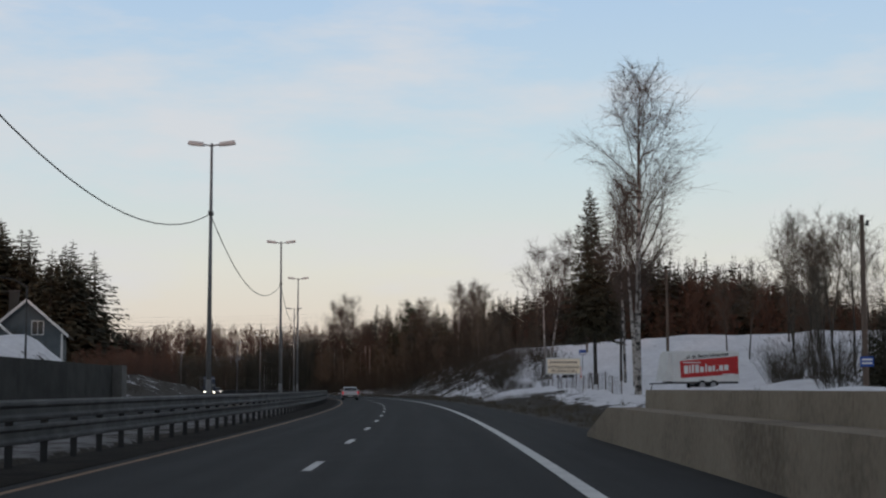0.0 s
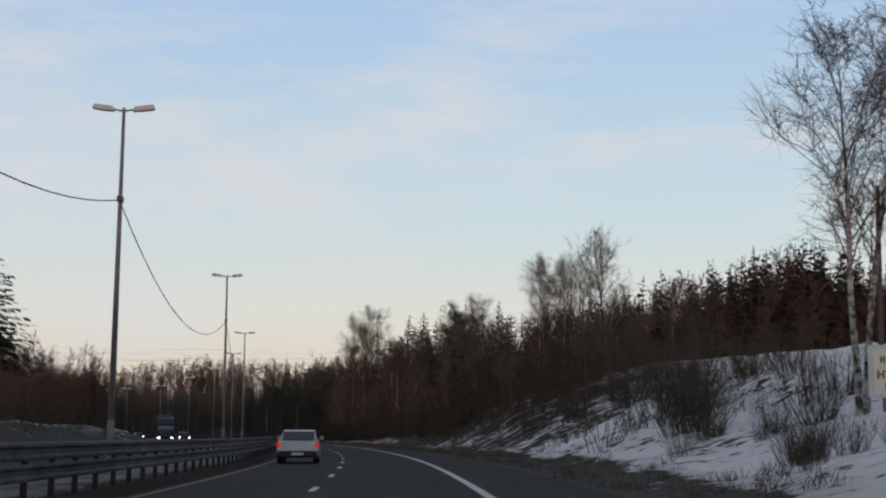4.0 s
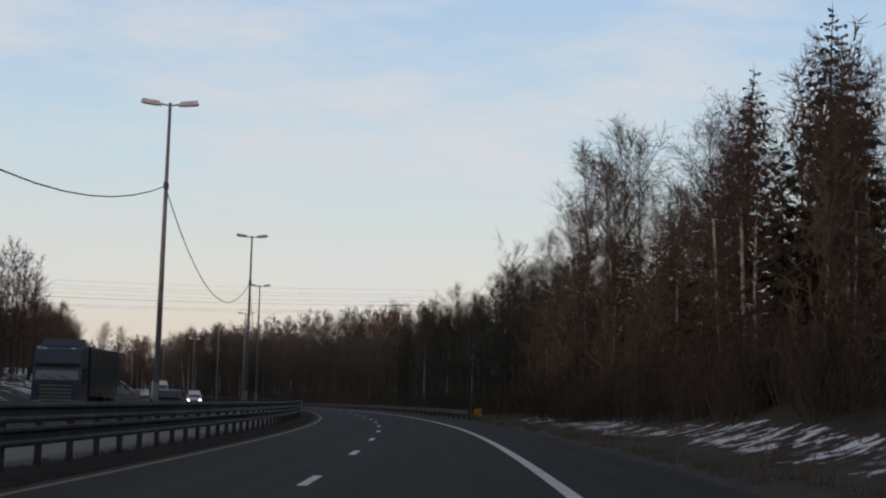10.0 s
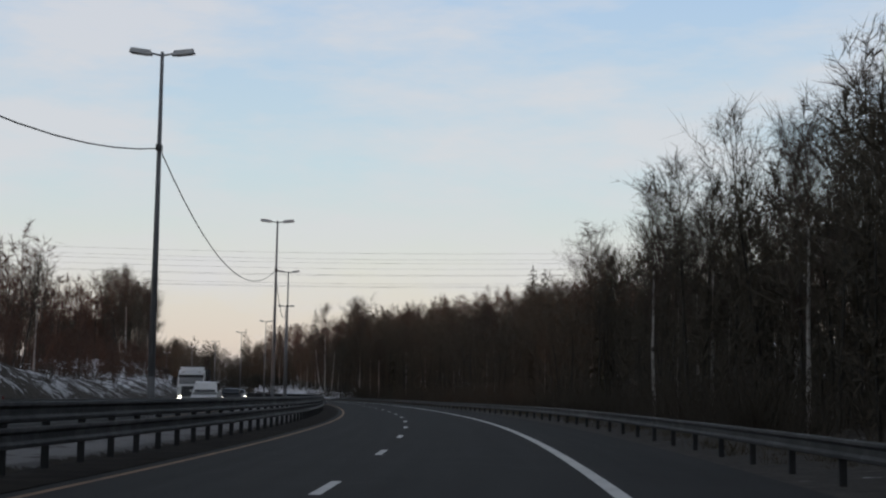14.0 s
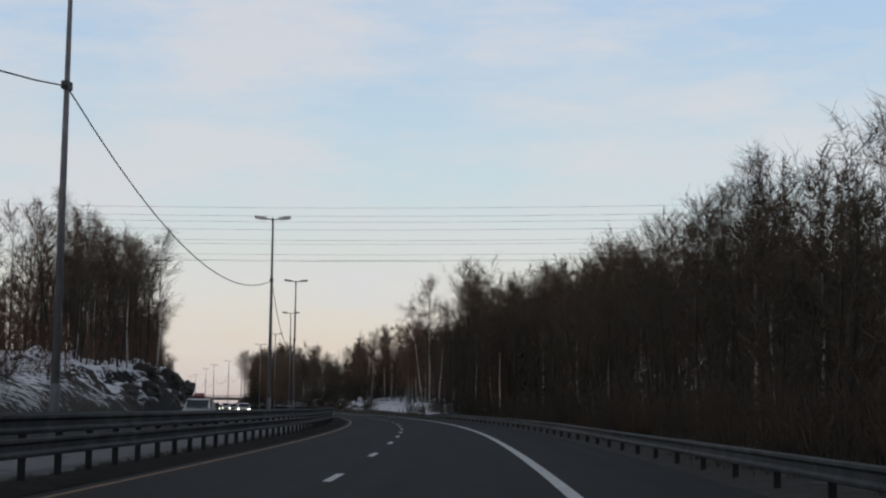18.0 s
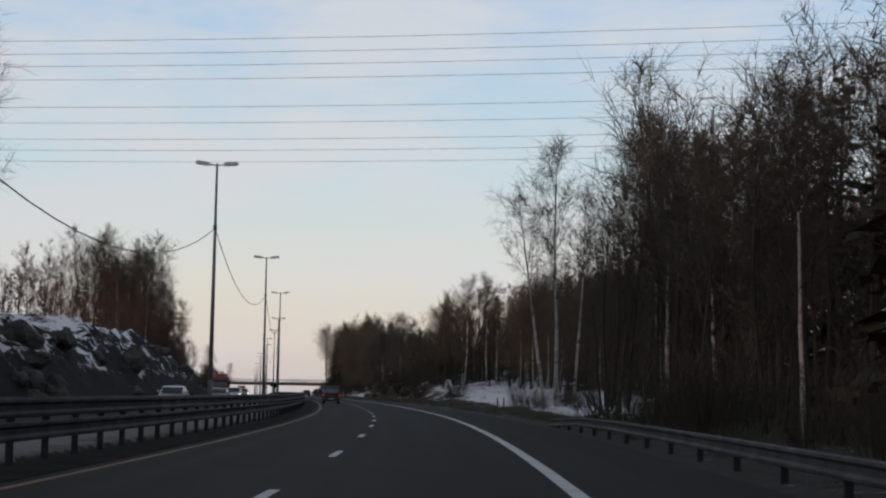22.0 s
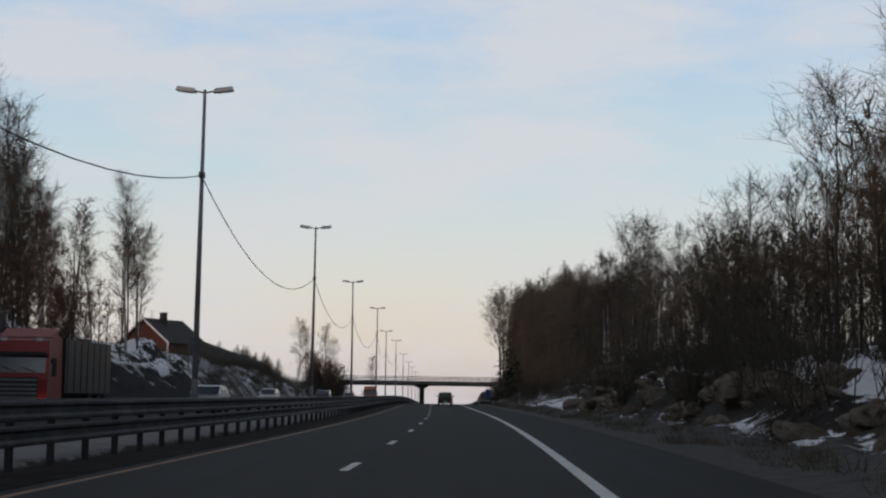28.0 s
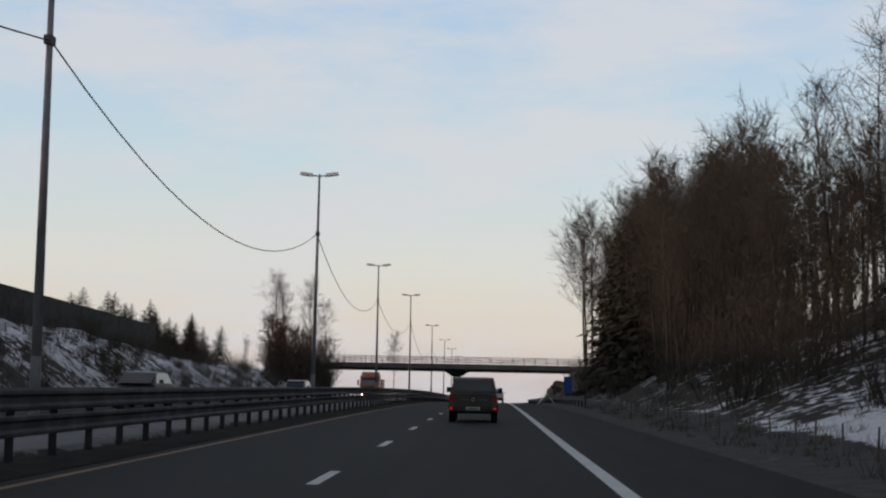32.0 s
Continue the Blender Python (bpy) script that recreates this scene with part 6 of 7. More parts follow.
def bare_tree(h, base, spread, limbs, subs, twigs, r0, stems=1, rise=0.75, thin=1.0, droop=0.0, sides=7, lite=False):
    """A leafless tree: trunk sticks, and a crown of limbs, branches and twigs."""
    trunk, crown = Bush(), Bush()
    for st in range(stems):
        lean = Vector((random.gauss(0, 0.018), random.gauss(0, 0.018), 1)) if stems == 1 else Vector((0.06 * math.cos(st * 2.3), 0.06 * math.sin(st * 2.3), 1))
        hh = h * (1 if st == 0 else random.uniform(0.8, 0.95))
        start = Vector((0.3 * math.cos(st * 2.3), 0.3 * math.sin(st * 2.3), -0.4)) if stems > 1 else Vector((0, 0, -0.4))
        spine = bend(start, lean, hh + 0.4, 9, 0.028, 0.06)
        rad = [r0 * (1 - i / 9.6) ** 0.9 for i in range(10)]
        cut = 7
        trunk.stick(spine[:cut:3 if lite else 1], rad[:cut:3 if lite else 1], sides)
        crown.stick(spine[cut - 1:], rad[cut - 1:-1] + [0.0], 3)
        for i in range(limbs):
            kk = (i + random.random()) / limbs
            k = base + (0.97 - base) * kk
            x = k * 9
            j = min(int(x), 8)
            p = spine[j].lerp(spine[j + 1], x - j)
            a = random.uniform(0, 6.283)
            ln = spread * h * (0.30 + 0.70 * math.sin(math.pi * (0.22 + 0.76 * kk))) * random.uniform(0.7, 1.2)
            d = Vector((math.cos(a), math.sin(a), rise * random.uniform(0.6, 1.4) + 0.4 * k))
            rr = r0 * 0.40 * (1 - k * 0.75)
            limb = bend(p, d, ln, 3, 0.12, 0.10 - droop * 0.3)
            if lite:
                crown.shoot(limb[0], limb[1], limb[3], rr * 0.8)
            else:
                crown.stick(limb, [rr, rr * 0.65, rr * 0.4, 0.0], 3)
            for q in range(subs):
                y = 0.4 + 2.6 * random.random() ** 0.7
                jj = min(int(y), 2)
                b = limb[jj].lerp(limb[jj + 1], y - jj)
                dd = (limb[jj + 1] - limb[jj]).normalized() + Vector((random.gauss(0, 0.6), random.gauss(0, 0.6), random.gauss(0.15 - droop, 0.4)))
                sl = ln * random.uniform(0.28, 0.52) + 0.2
                sub = bend(b, dd, sl, 2, 0.15, 0.05 - droop)
                if lite:
                    crown.twig(sub[0], sub[2], 0.016 * thin)
                else:
                    crown.shoot(sub[0], sub[1], sub[2], 0.015 * thin)
                for w in range(twigs):
                    z = random.random() * 2
                    j3 = min(int(z), 1)
                    c = sub[j3].lerp(sub[j3 + 1], z - j3)
                    e = c + (dd.normalized() * 0.6 + Vector((random.gauss(0, 0.6), random.gauss(0, 0.6), random.gauss(0.15 - droop * 1.5, 0.5)))).normalized() * sl * random.uniform(0.4, 0.85)
                    crown.twig(c, e, 0.010 * thin)
    fitted(h, trunk, crown)
    return trunk.arrays(), crown.arrays()


def spruce(h, base, spread, boughs, tufts, wide=1.0, lite=False, size=1.0):
    """A conifer: boughs wind up the trunk, hang outwards and carry flat tufts, longer and denser below."""
    trunk, crown = Bush(), Bush()
    spine = bend(Vector((0, 0, -0.4)), Vector((0, 0, 1)), h + 0.4, 8, 0.012, 0.05)
    trunk.stick(spine[::4] if lite else spine, [0.015 * h * (1 - i / 8.3) for i in range(0, 9, 4 if lite else 1)], 4 if lite else 6)
    for i in range(boughs):
        k = base + (1 - base) * (1 - (1 - (i + random.random()) / boughs) ** 0.72)
        z = k * 8
        j = min(int(z), 7)
        p = spine[j].lerp(spine[j + 1], z - j)
        full = 1.0 if k > base + 0.12 else 0.75
        r = (spread * h * (1 - k) ** 0.80 * full + 0.10) * random.choice((0.65, 0.85, 1.0, 1.0, 1.12))
        a = i * 2.39996 + random.uniform(-0.5, 0.5)
        d = Vector((math.cos(a), math.sin(a), 0))
        drop = 0.42 - 0.75 * k * k
        tip = p + d * r + Vector((0, 0, -drop * r))
        mid = p.lerp(tip, 0.5) + Vector((0, 0, -0.08 * r))
        if lite:
            crown.needle(p, tip, wide * (0.05 + 0.16 * r))
        else:
            crown.shoot(p, mid, tip, 0.02)
        side = d.cross(Vector((0, 0, 1)))
        for w in range(tufts):
            f = (w + random.random()) / tufts
            c = p.lerp(mid, f * 2) if f < 0.5 else mid.lerp(tip, f * 2 - 1)
            c = c + side * random.uniform(-1, 1) * 0.30 * r * (1.1 - f) * (1.6 - size) / 0.6 if size < 1 else c
            e = c + (d * r * random.uniform(0.10, 0.28) + side * random.choice((-1, 1)) * random.uniform(0.1, 0.38) * r * (1.15 - f) + Vector((0, 0, -random.uniform(0.12, 0.5) * (0.25 + r * 0.32)))) * size
            crown.needle(c, e, wide * (0.05 + 0.065 * r))
    crown.stick([spine[8] - Vector((0, 0, 0.5)), spine[8] + Vector((0, 0, 0.25))], [0.03, 0.0], 3)
    return trunk.arrays(), crown.arrays()


def pine(h, limbs=30, tufts=190):
    """Bare trunk below, a broad uneven crown of needle clumps above."""
    trunk, crown = Bush(), Bush()
    spine = bend(Vector((0, 0, -0.4)), Vector((0.02, 0, 1)), h + 0.2, 8, 0.03, 0.04)
    trunk.stick(spine, [0.017 * h * (1 - i / 9) for i in range(9)], 7)
    for i in range(limbs):
        k = 0.42 + 0.56 * (i + random.random()) / limbs
        z = min(k * 8, 7.99)
        p = spine[int(z)].lerp(spine[int(z) + 1], z - int(z))
        a = i * 2.4 + random.random()
        ln = h * 0.21 * (1.30 - k) * random.uniform(0.9, 1.7)
        limb = bend(p, Vector((math.cos(a), math.sin(a), 0.30)), ln, 3, 0.2, 0.1)
        crown.stick(limb, [0.05, 0.035, 0.025, 0.0], 3)
        for w in range(tufts):
            c = limb[2].lerp(limb[3], random.random()) if random.random() < 0.6 else limb[1].lerp(limb[2], random.random())
            c = c + Vector((random.gauss(0, 0.42), random.gauss(0, 0.42), random.gauss(0.14, 0.24)))
            e = c + Vector((random.gauss(0, 0.20), random.gauss(0, 0.20), random.uniform(-0.05, 0.28)))
            crown.needle(c, e, 0.065)
    return trunk.arrays(), crown.arrays()


def shrub(h, stems, twigs, thin=1.0):
    b, c2 = Bush(), Bush()
    for i in range(stems):
        a, r = random.uniform(0, 6.283), random.uniform(0, 0.5) * h * 0.6
        p = Vector((r * math.cos(a), r * math.sin(a), -0.2))
        d = Vector((math.cos(a) * 0.3 + random.gauss(0, 0.2), math.sin(a) * 0.3 + random.gauss(0, 0.2), 1))
        ln = h * random.uniform(0.55, 1.1)
        st = bend(p, d, ln, 2, 0.12, 0.02)
        b.shoot(st[0], st[1], st[2], 0.018 * thin)
        for w in range(twigs):
            z = random.uniform(0.3, 2)
            j = min(int(z), 1)
            c = st[j].lerp(st[j + 1], z - j)
            e = c + Vector((random.gauss(0, 0.5), random.gauss(0, 0.5), random.uniform(0.2, 1.1))).normalized() * ln * random.uniform(0.15, 0.4)
            c2.twig(c, e, 0.009 * thin)
    return b.arrays(), c2.arrays()


def tree_thing(name, label, category, group, pieces):
    """pieces: (part name, arrays, material, label)"""
    t = thing(name, label, category, group)
    for n, (V, F), mat, lab in pieces:
        o = new(n, tri_object(n, V, F, mat))
        o.parent = t
        if n == "twig_clump":
            o["kind"] = "stuff"
        if lab:
            o["label"] = lab
    return t


def stand(proto, s, u, h, h0, lean=0.0, sink=0.0, wide=1.0):
    k = h / h0
    m = Matrix.Translation(at(s, u, terrain(s, u) - sink)) @ Euler((radians(random.gauss(0, 0.7)), radians(random.gauss(lean, 0.7)), random.uniform(0, 6.28))).to_matrix().to_4x4() @ Matrix.Diagonal((k * wide * random.uniform(0.9, 1.15), k * wide * random.uniform(0.9, 1.15), k, 1))
    return copy_thing(proto, m)


random.seed(11)
BIRCHES = [tree_thing("birch_tree", "leafless birch with white trunk and fine brown twigs", "tree", "birch trees", (("trunk", tr, M_BIRCH, "white birch bark with black marks"), ("crown", cr, M_TWIG, "")))
           for tr, cr in (bare_tree(16, 0.28, 0.24, 34, 8, 11, 0.15, droop=0.14, rise=1.6, thin=0.85), bare_tree(16, 0.40, 0.21, 30, 8, 11, 0.13, droop=0.07, rise=1.7, thin=0.85), bare_tree(16, 0.34, 0.22, 30, 9, 13, 0.13, stems=2, droop=0.06, rise=1.9, thin=0.9))]
HERO = [tree_thing("birch_tree", "tall leafless birch with thick white and black trunk", "tree", "birch trees", (("trunk", tr, M_BIRCH, "white birch bark with black marks"), ("crown", cr, M_TWIG, "")))
        for tr, cr in (bare_tree(22, 0.26, 0.25, 44, 10, 15, 0.24, droop=0.12, rise=1.5, sides=9, thin=0.9), bare_tree(22, 0.38, 0.18, 42, 10, 14, 0.20, droop=0.12, rise=1.5, sides=9, thin=0.9))]
ALDERS = [tree_thing("alder_tree", "leafless grey alder with slender trunk", "tree", "alder trees", (("trunk", tr, M_BARK, ""), ("crown", cr, M_TWIG_GREY, "")))
          for tr, cr in (bare_tree(14, 0.22, 0.25, 30, 7, 8, 0.12, rise=1.7, thin=1.15), bare_tree(14, 0.35, 0.27, 28, 7, 8, 0.11, rise=1.5, thin=1.15), bare_tree(14, 0.2, 0.25, 17, 7, 8, 0.10, stems=2, rise=1.7, thin=1.15), bare_tree(14, 0.45, 0.26, 28, 7, 8, 0.12, rise=1.6, thin=1.15))]
SPRUCES = [tree_thing("spruce_tree", "dark green spruce with drooping branches", "tree", "spruce trees", (("trunk", tr, M_BARK, ""), ("crown", cr, M_NEEDLE, "")))
           for tr, cr in (spruce(14, 0.04, 0.26, 240, 10, 0.86, size=0.85), spruce(14, 0.34, 0.30, 260, 30, 0.42, size=0.6), spruce(14, 0.30, 0.34, 320, 58, 0.27, size=0.55))]
PINES = [tree_thing("pine_tree", "pine with bare reddish trunk and tufted crown", "tree", "pine trees", (("trunk", tr, M_PINEBARK, ""), ("crown", cr, M_PINE, ""))) for tr, cr in (pine(15),)]
SHRUBS = [tree_thing("willow_bush", "leafless reddish willow bush", "bush", "bushes on the verge", (("stem_clump", a[0], M_BUSH, ""), ("twig_clump", a[1], M_BUSH, ""))) for a in (shrub(3.0, 60, 9), shrub(3.0, 80, 8), shrub(3.0, 50, 10))]

# single trees that stand out, largest first
for p, s, u, h, h0 in ((HERO[0], 77, 11.75, 18.9, 22), (HERO[1], 92, 14.3, 14.5, 22), (HERO[1], 107, 16.4, 15.5, 22), (ALDERS[3], 118.5, 18.3, 14, 14), (SPRUCES[2], 110.5, 14.7, 15.8, 14),
                       (BIRCHES[2], 142, 15.75, 15.6, 16), (BIRCHES[1], 128, 20.5, 11, 16), (BIRCHES[1], 636.8, 11.8, 20.8, 16),
                       (PINES[0], 272, 16.4, 14.7, 15), (ALDERS[0], 962, 10.8, 21, 14), (ALDERS[1], 969, 10.4, 21, 14), (ALDERS[3], 976, 10.8, 20, 14), (ALDERS[1], 824, 16, 16, 14), (ALDERS[3], 830, 18.5, 15.5, 14), (ALDERS[0], 818, 17.5, 13.5, 14), (BIRCHES[1], 348, 19, 24, 16), (BIRCHES[0], 351, 21, 23.5, 16), (BIRCHES[1], 260, 17.5, 15, 16), (BIRCHES[0], 265, 19.5, 15.5, 16), (SPRUCES[0], 312, 17.3, 18.6, 14), (SPRUCES[0], 296, 16.8, 17.2, 14), (SPRUCES[0], 326, 17.6, 13.5, 14), (BIRCHES[1], 352.5, 17.0, 23.0, 16),
                       (SPRUCES[0], 360.5, 18.8, 16.8, 14), (SPRUCES[0], 367.4, 15.9, 13.4, 14), (BIRCHES[0], 461.3, 18.0, 17.4, 16), (SPRUCES[0], 564, 34.6, 21.2, 14), (SPRUCES[0], 559, 35.5, 19.8, 14),
                       (ALDERS[0], 629, 14.5, 19, 14), (SPRUCES[0], 939, 19.0, 19.6, 14), (SPRUCES[1], 934, 19.5, 18.5, 14), (BIRCHES[1], 722, 14.8, 15.8, 16), (ALDERS[0], 612, 14.5, 20.5, 14), (ALDERS[2], 616, 17, 21, 14), (ALDERS[1], 620, 13.6, 19.5, 14), (BIRCHES[1], 624, 16.5, 20.5, 16), (ALDERS[3], 627, 18, 20, 14), (SPRUCES[0], 266, 18.5, 14.5, 14), (ALDERS[1], 270, 19.5, 15, 14), (SPRUCES[0], 278, 19, 16, 14), (ALDERS[0], 283, 17, 15.5, 14), (BIRCHES[0], 287, 20, 17, 16), (SPRUCES[0], 259, 20, 13, 14), (BIRCHES[0], 826, -37.5, 13, 16), (BIRCHES[1], 832, -39, 14, 16), (BIRCHES[1], 838, -40, 13, 16), (BIRCHES[0], 845, -42, 12.5, 16), (BIRCHES[1], 822, -36, 14, 16),
                       (BIRCHES[1], 1093, -20.4, 14.5, 16), (BIRCHES[0], 352, 18.5, 21, 16), (BIRCHES[1], 345, 17.5, 20.5, 16), (SPRUCES[0], 341, 18.0, 14, 14), (ALDERS[0], 186, 15.5, 11.5, 14), (ALDERS[1], 191, 16.5, 11, 14), (ALDERS[2], 196, 15.5, 11.5, 14), (BIRCHES[0], 1024, -33.5, 17.2, 16), (BIRCHES[1], 1019, -31.5, 15, 16), (BIRCHES[1], 1014, -27.0, 15.5, 16), (BIRCHES[0], 1020, -25.0, 13.5, 16), (BIRCHES[0], 221, 17.0, 12.5, 16), (BIRCHES[1], 226, 18.5, 13.5, 16), (BIRCHES[0], 231, 19.0, 13, 16), (BIRCHES[1], 217, 18.5, 11.5, 16), (BIRCHES[1], 235, 22, 14, 16), (BIRCHES[0], 228, 21.5, 13, 16)):
    tree = stand(p, s, u, h, h0)
    if p is SPRUCES[2]:
        tree.scale.x, tree.scale.y = tree.scale.x * 0.74, tree.scale.y * 0.82
    if p is HERO[0]:
        tree.matrix_world = place(s, u, terrain(s, u), 10) @ Matrix.Scale(h / h0, 4)   # leans a little over the plot
for s, u, h in ((108, 30, 10), (113, 33.5, 12.5), (117, 36, 12), (121, 34, 13), (126, 38.5, 13), (131, 37, 12), (124, 31, 9.5), (138, 33, 9), (102, 29, 9), (135, 41, 12)):
    stand(random.choice(ALDERS), s, u, h, 14)
kept = random.getstate()
for s, u, h in ((60, 19.5, 4.6), (63.5, 21.5, 5.2), (67, 22.0, 4), (59, 18.6, 3), (71, 24.5, 4.6)):
    stand(SPRUCES[0], s, u, h, 14)
for s, u, h in ((73, 21.5, 8.4), (79, 24.5, 9.6), (88, 25, 8.6), (65, 20.5, 6.5)):
    stand(ALDERS[int(s) % 2 * 3], s, u, h, 14)
for s, u, h in ((74, 19.5, 2.6), (77, 20.5, 3), (80, 20.5, 2.4), (70, 20.0, 3.2), (66, 19.2, 3.0), (62, 18.0, 2.5), (84, 22, 2.6), (88, 23, 3)):
    stand(SHRUBS[int(s) % 3], s, u, h, 3.0)
random.setstate(kept)
for p, s, u, h, tilt, turn in ((BIRCHES[0], 636, 10.9, 17.0, -8.0, 215), (BIRCHES[1], 634, 12.7, 16.5, 4.0, 130)):
    copy_thing(p, place(s, u, terrain(s, u) - 0.1) @ Matrix.Rotation(radians(tilt), 4, "Y") @ Matrix.Rotation(radians(turn), 4, "Z") @ Matrix.Scale(h / 16, 4))
for i in range(42):
    s = 262 + random.uniform(0, 40)
    u = -(40.5 + 0.1 * (s - 262) + 28 * (i / 41) + random.uniform(0, 3))
    stand(SPRUCES[0], s, u, random.uniform(22, 26) + 4.0 * (i > 19), 14, wide=1.5)
for i in range(28):
    stand(SPRUCES[0], 932 + i * 1.9 + random.uniform(0, 5), -random.uniform(33.5, 40), random.uniform(4.2, 6.6), 14, wide=1.6)

TOP_S = (150, 200, 220, 235, 261, 296, 323, 351, 365, 395, 430, 445, 457, 468, 493, 526, 546, 593, 625, 650, 678, 707, 742, 762, 789, 803, 820, 836, 860, 898, 921, 950, 985)
TOP_Z = (8, 9.5, 10.5, 12.5, 16.5, 19, 18, 20, 20, 17, 15.3, 14.8, 13.8, 13.8, 14.2, 15.5, 17, 19.5, 20.5, 13.5, 14.5, 17.5, 19, 16, 13.5, 15, 16.5, 16, 17.5, 20, 23, 26, 26.5)


def crown_top(s, u):
    """Height of the wood's crowns: lower along its front."""
    return float(np.interp(s, TOP_S, TOP_Z)) * (0.80 + 0.20 * min(1.0, max(0.0, (u - 11) / 7)))


def wood_edge(s0, s1, ds, u0, u1, mix, low=0.7, high=1.02):
    """Trees one by one along the wood's front; mix: (protos, height they were built at, weight)."""
    s = s0
    while s < s1:
        r, u = random.random(), random.uniform(u0, u1)
        for protos, h0, w in mix:
            if r < w:
                break
            r -= w
        h = max(5.0, crown_top(s, u) * random.uniform(low, high) - terrain(s, u))
        stand(random.choice(protos), s, u, h, h0)
        s += ds * random.uniform(0.7, 1.3)


random.seed(51)
B_, A_, S_ = (BIRCHES[:2], 16), (ALDERS, 14), (SPRUCES[:1], 14)
wood_edge(186, 236, 3.0, 12, 21, ((*A_, 0.8), (*B_, 0.2)))
wood_edge(236, 292, 2.3, 12.5, 20, ((*B_, 0.3), (*A_, 0.4), (*S_, 0.3)))
wood_edge(292, 312, 2.6, 12.5, 19, ((*S_, 0.35), (*B_, 0.4), (*A_, 0.25)))
wood_edge(312, 345, 3.0, 14, 20, ((*B_, 0.7), (*A_, 0.3)), 0.75)
wood_edge(345, 400, 2.4, 12.0, 19, ((*B_, 0.4), (*A_, 0.6)))
wood_edge(400, 618, 2.0, 10.5, 16.5, ((*A_, 0.75), (*B_, 0.25)))
random.seed(53)
wood_edge(655, 735, 1.7, 18.5, 28, ((*A_, 0.7), (*B_, 0.3)))
wood_edge(730, 880, 2.4, 11.8, 18, ((*A_, 0.86), (*B_, 0.14)))
wood_edge(880, 955, 1.8, 9.8, 16.5, ((*A_, 0.86), (*B_, 0.05), (*S_, 0.09)), 0.75, 1.02)
wood_edge(955, 982, 1.8, 12.5, 18.5, ((*A_, 0.9), (*S_, 0.1)), 0.75, 1.02)


def left_edge(s0, s1, ds, u0, u1, z0, z1, mix):
    s = s0
    while s < s1:
        r, u = random.random(), -random.uniform(u0, u1)
        for protos, h0, w in mix:
            if r < w:
                break
            r -= w
        z = (z0 + (z1 - z0) * (s - s0) / (s1 - s0)) * random.uniform(0.75, 1.02)
        stand(random.choice(protos), s, u, max(4.0, z - terrain(s, u)), h0)
        s += ds * random.uniform(0.7, 1.3)


random.seed(57)
left_edge(372, 440, 4.5, 26, 40, 10, 11.5, ((*A_, 0.6), (*B_, 0.4)))
left_edge(440, 545, 6, 30, 48, 11, 12, ((*A_, 0.6), (*B_, 0.3), (*S_, 0.1)))
left_edge(560, 624, 2.0, 27, 36, 22, 25, ((*A_, 0.8), (*B_, 0.2)))
left_edge(724, 792, 1.9, 28, 38, 24, 25, ((*A_, 0.75), (*B_, 0.25)))
left_edge(792, 828, 2.4, 27, 36, 22, 18, ((*A_, 0.7), (*B_, 0.3)))
left_edge(968, 1000, 3.0, 23, 29, 7, 8, ((*A_, 0.6), (*B_, 0.4)))
for s, u, h in ((633.5, 10.4, 1.5), (635, 12.3, 2.0), (636, 9.9, 1.1), (637.5, 10.8, 1.7), (638.5, 12.6, 2.3), (632, 13.2, 2.0), (640, 13.5, 1.6), (644, 9.9, 1.8), (645.5, 10.6, 2.4), (626, 11.5, 2.4)):
    stand(SHRUBS[int(s) % 3], s, u, h, 3.0)
for i in range(250):
    if i >= 180:
        s, u, h = random.uniform(835, 975), -random.uniform(22.5, 29), random.uniform(0.8, 2.0)
    elif i >= 165:
        s, u, h = random.uniform(976, 996), -random.uniform(22, 27), random.uniform(4.0, 6.5)
    elif i >= 150:
        s, u, h = random.uniform(122, 150), random.uniform(8.5, 12.5), random.uniform(0.6, 1.5)
    elif i < 26:
        s, u, h = random.uniform(140, 232), random.uniform(8.5, 20), random.uniform(1.6, 3.6)
    elif i < 60:
        s, u, h = random.uniform(236, 335), random.uniform(9.5, 12.5), random.uniform(1.4, 2.8)
    elif i < 96:
        s, u, h = random.uniform(338, 598), random.uniform(7.5, 10.5), random.uniform(1.4, 2.8)
    elif i < 126:
        s, u, h = random.uniform(690, 980), random.uniform(8.4, 12), random.uniform(1.5, 3.6)
    else:
        s, u, h = random.uniform(100, 980), -random.uniform(23.5, 30), random.uniform(1.2, 3.0)
    stand(random.choice(SHRUBS), s, u, h, 3.0)
for proto in HERO + BIRCHES + ALDERS + SPRUCES + PINES + SHRUBS:
    for o in (*proto.children_recursive, proto):
        bpy.data.objects.remove(o)


# ---------------- woods behind, as one mass each ----------------
def mass(name, label, mats, protos, spots, kind="stuff"):
    """protos: list of lists of (arrays, material index); spots: proto, position, height factor."""
    Vs, Fs, Ms, base = [], [], [], 0
    for k, pos, sc in spots:
        a = random.uniform(0, 6.283)
        c, s = math.cos(a), math.sin(a)
        R = np.array(((c, s, 0), (-s, c, 0), (0, 0, 1)), np.float32)
        wd = sc * random.uniform(0.85, 1.2)
        for (V, F), mi in protos[k]:
            Vs.append((V * np.array((wd, wd, sc), np.float32)) @ R + np.array(pos, np.float32))
            Fs.append(F + base)
            Ms.append(np.full(len(F), mi))
            base += len(V)
    ob = new(name, tri_object(name, np.concatenate(Vs), np.concatenate(Fs), mats, np.concatenate(Ms)))
    return tagged(ob, label, "woods", kind=kind)


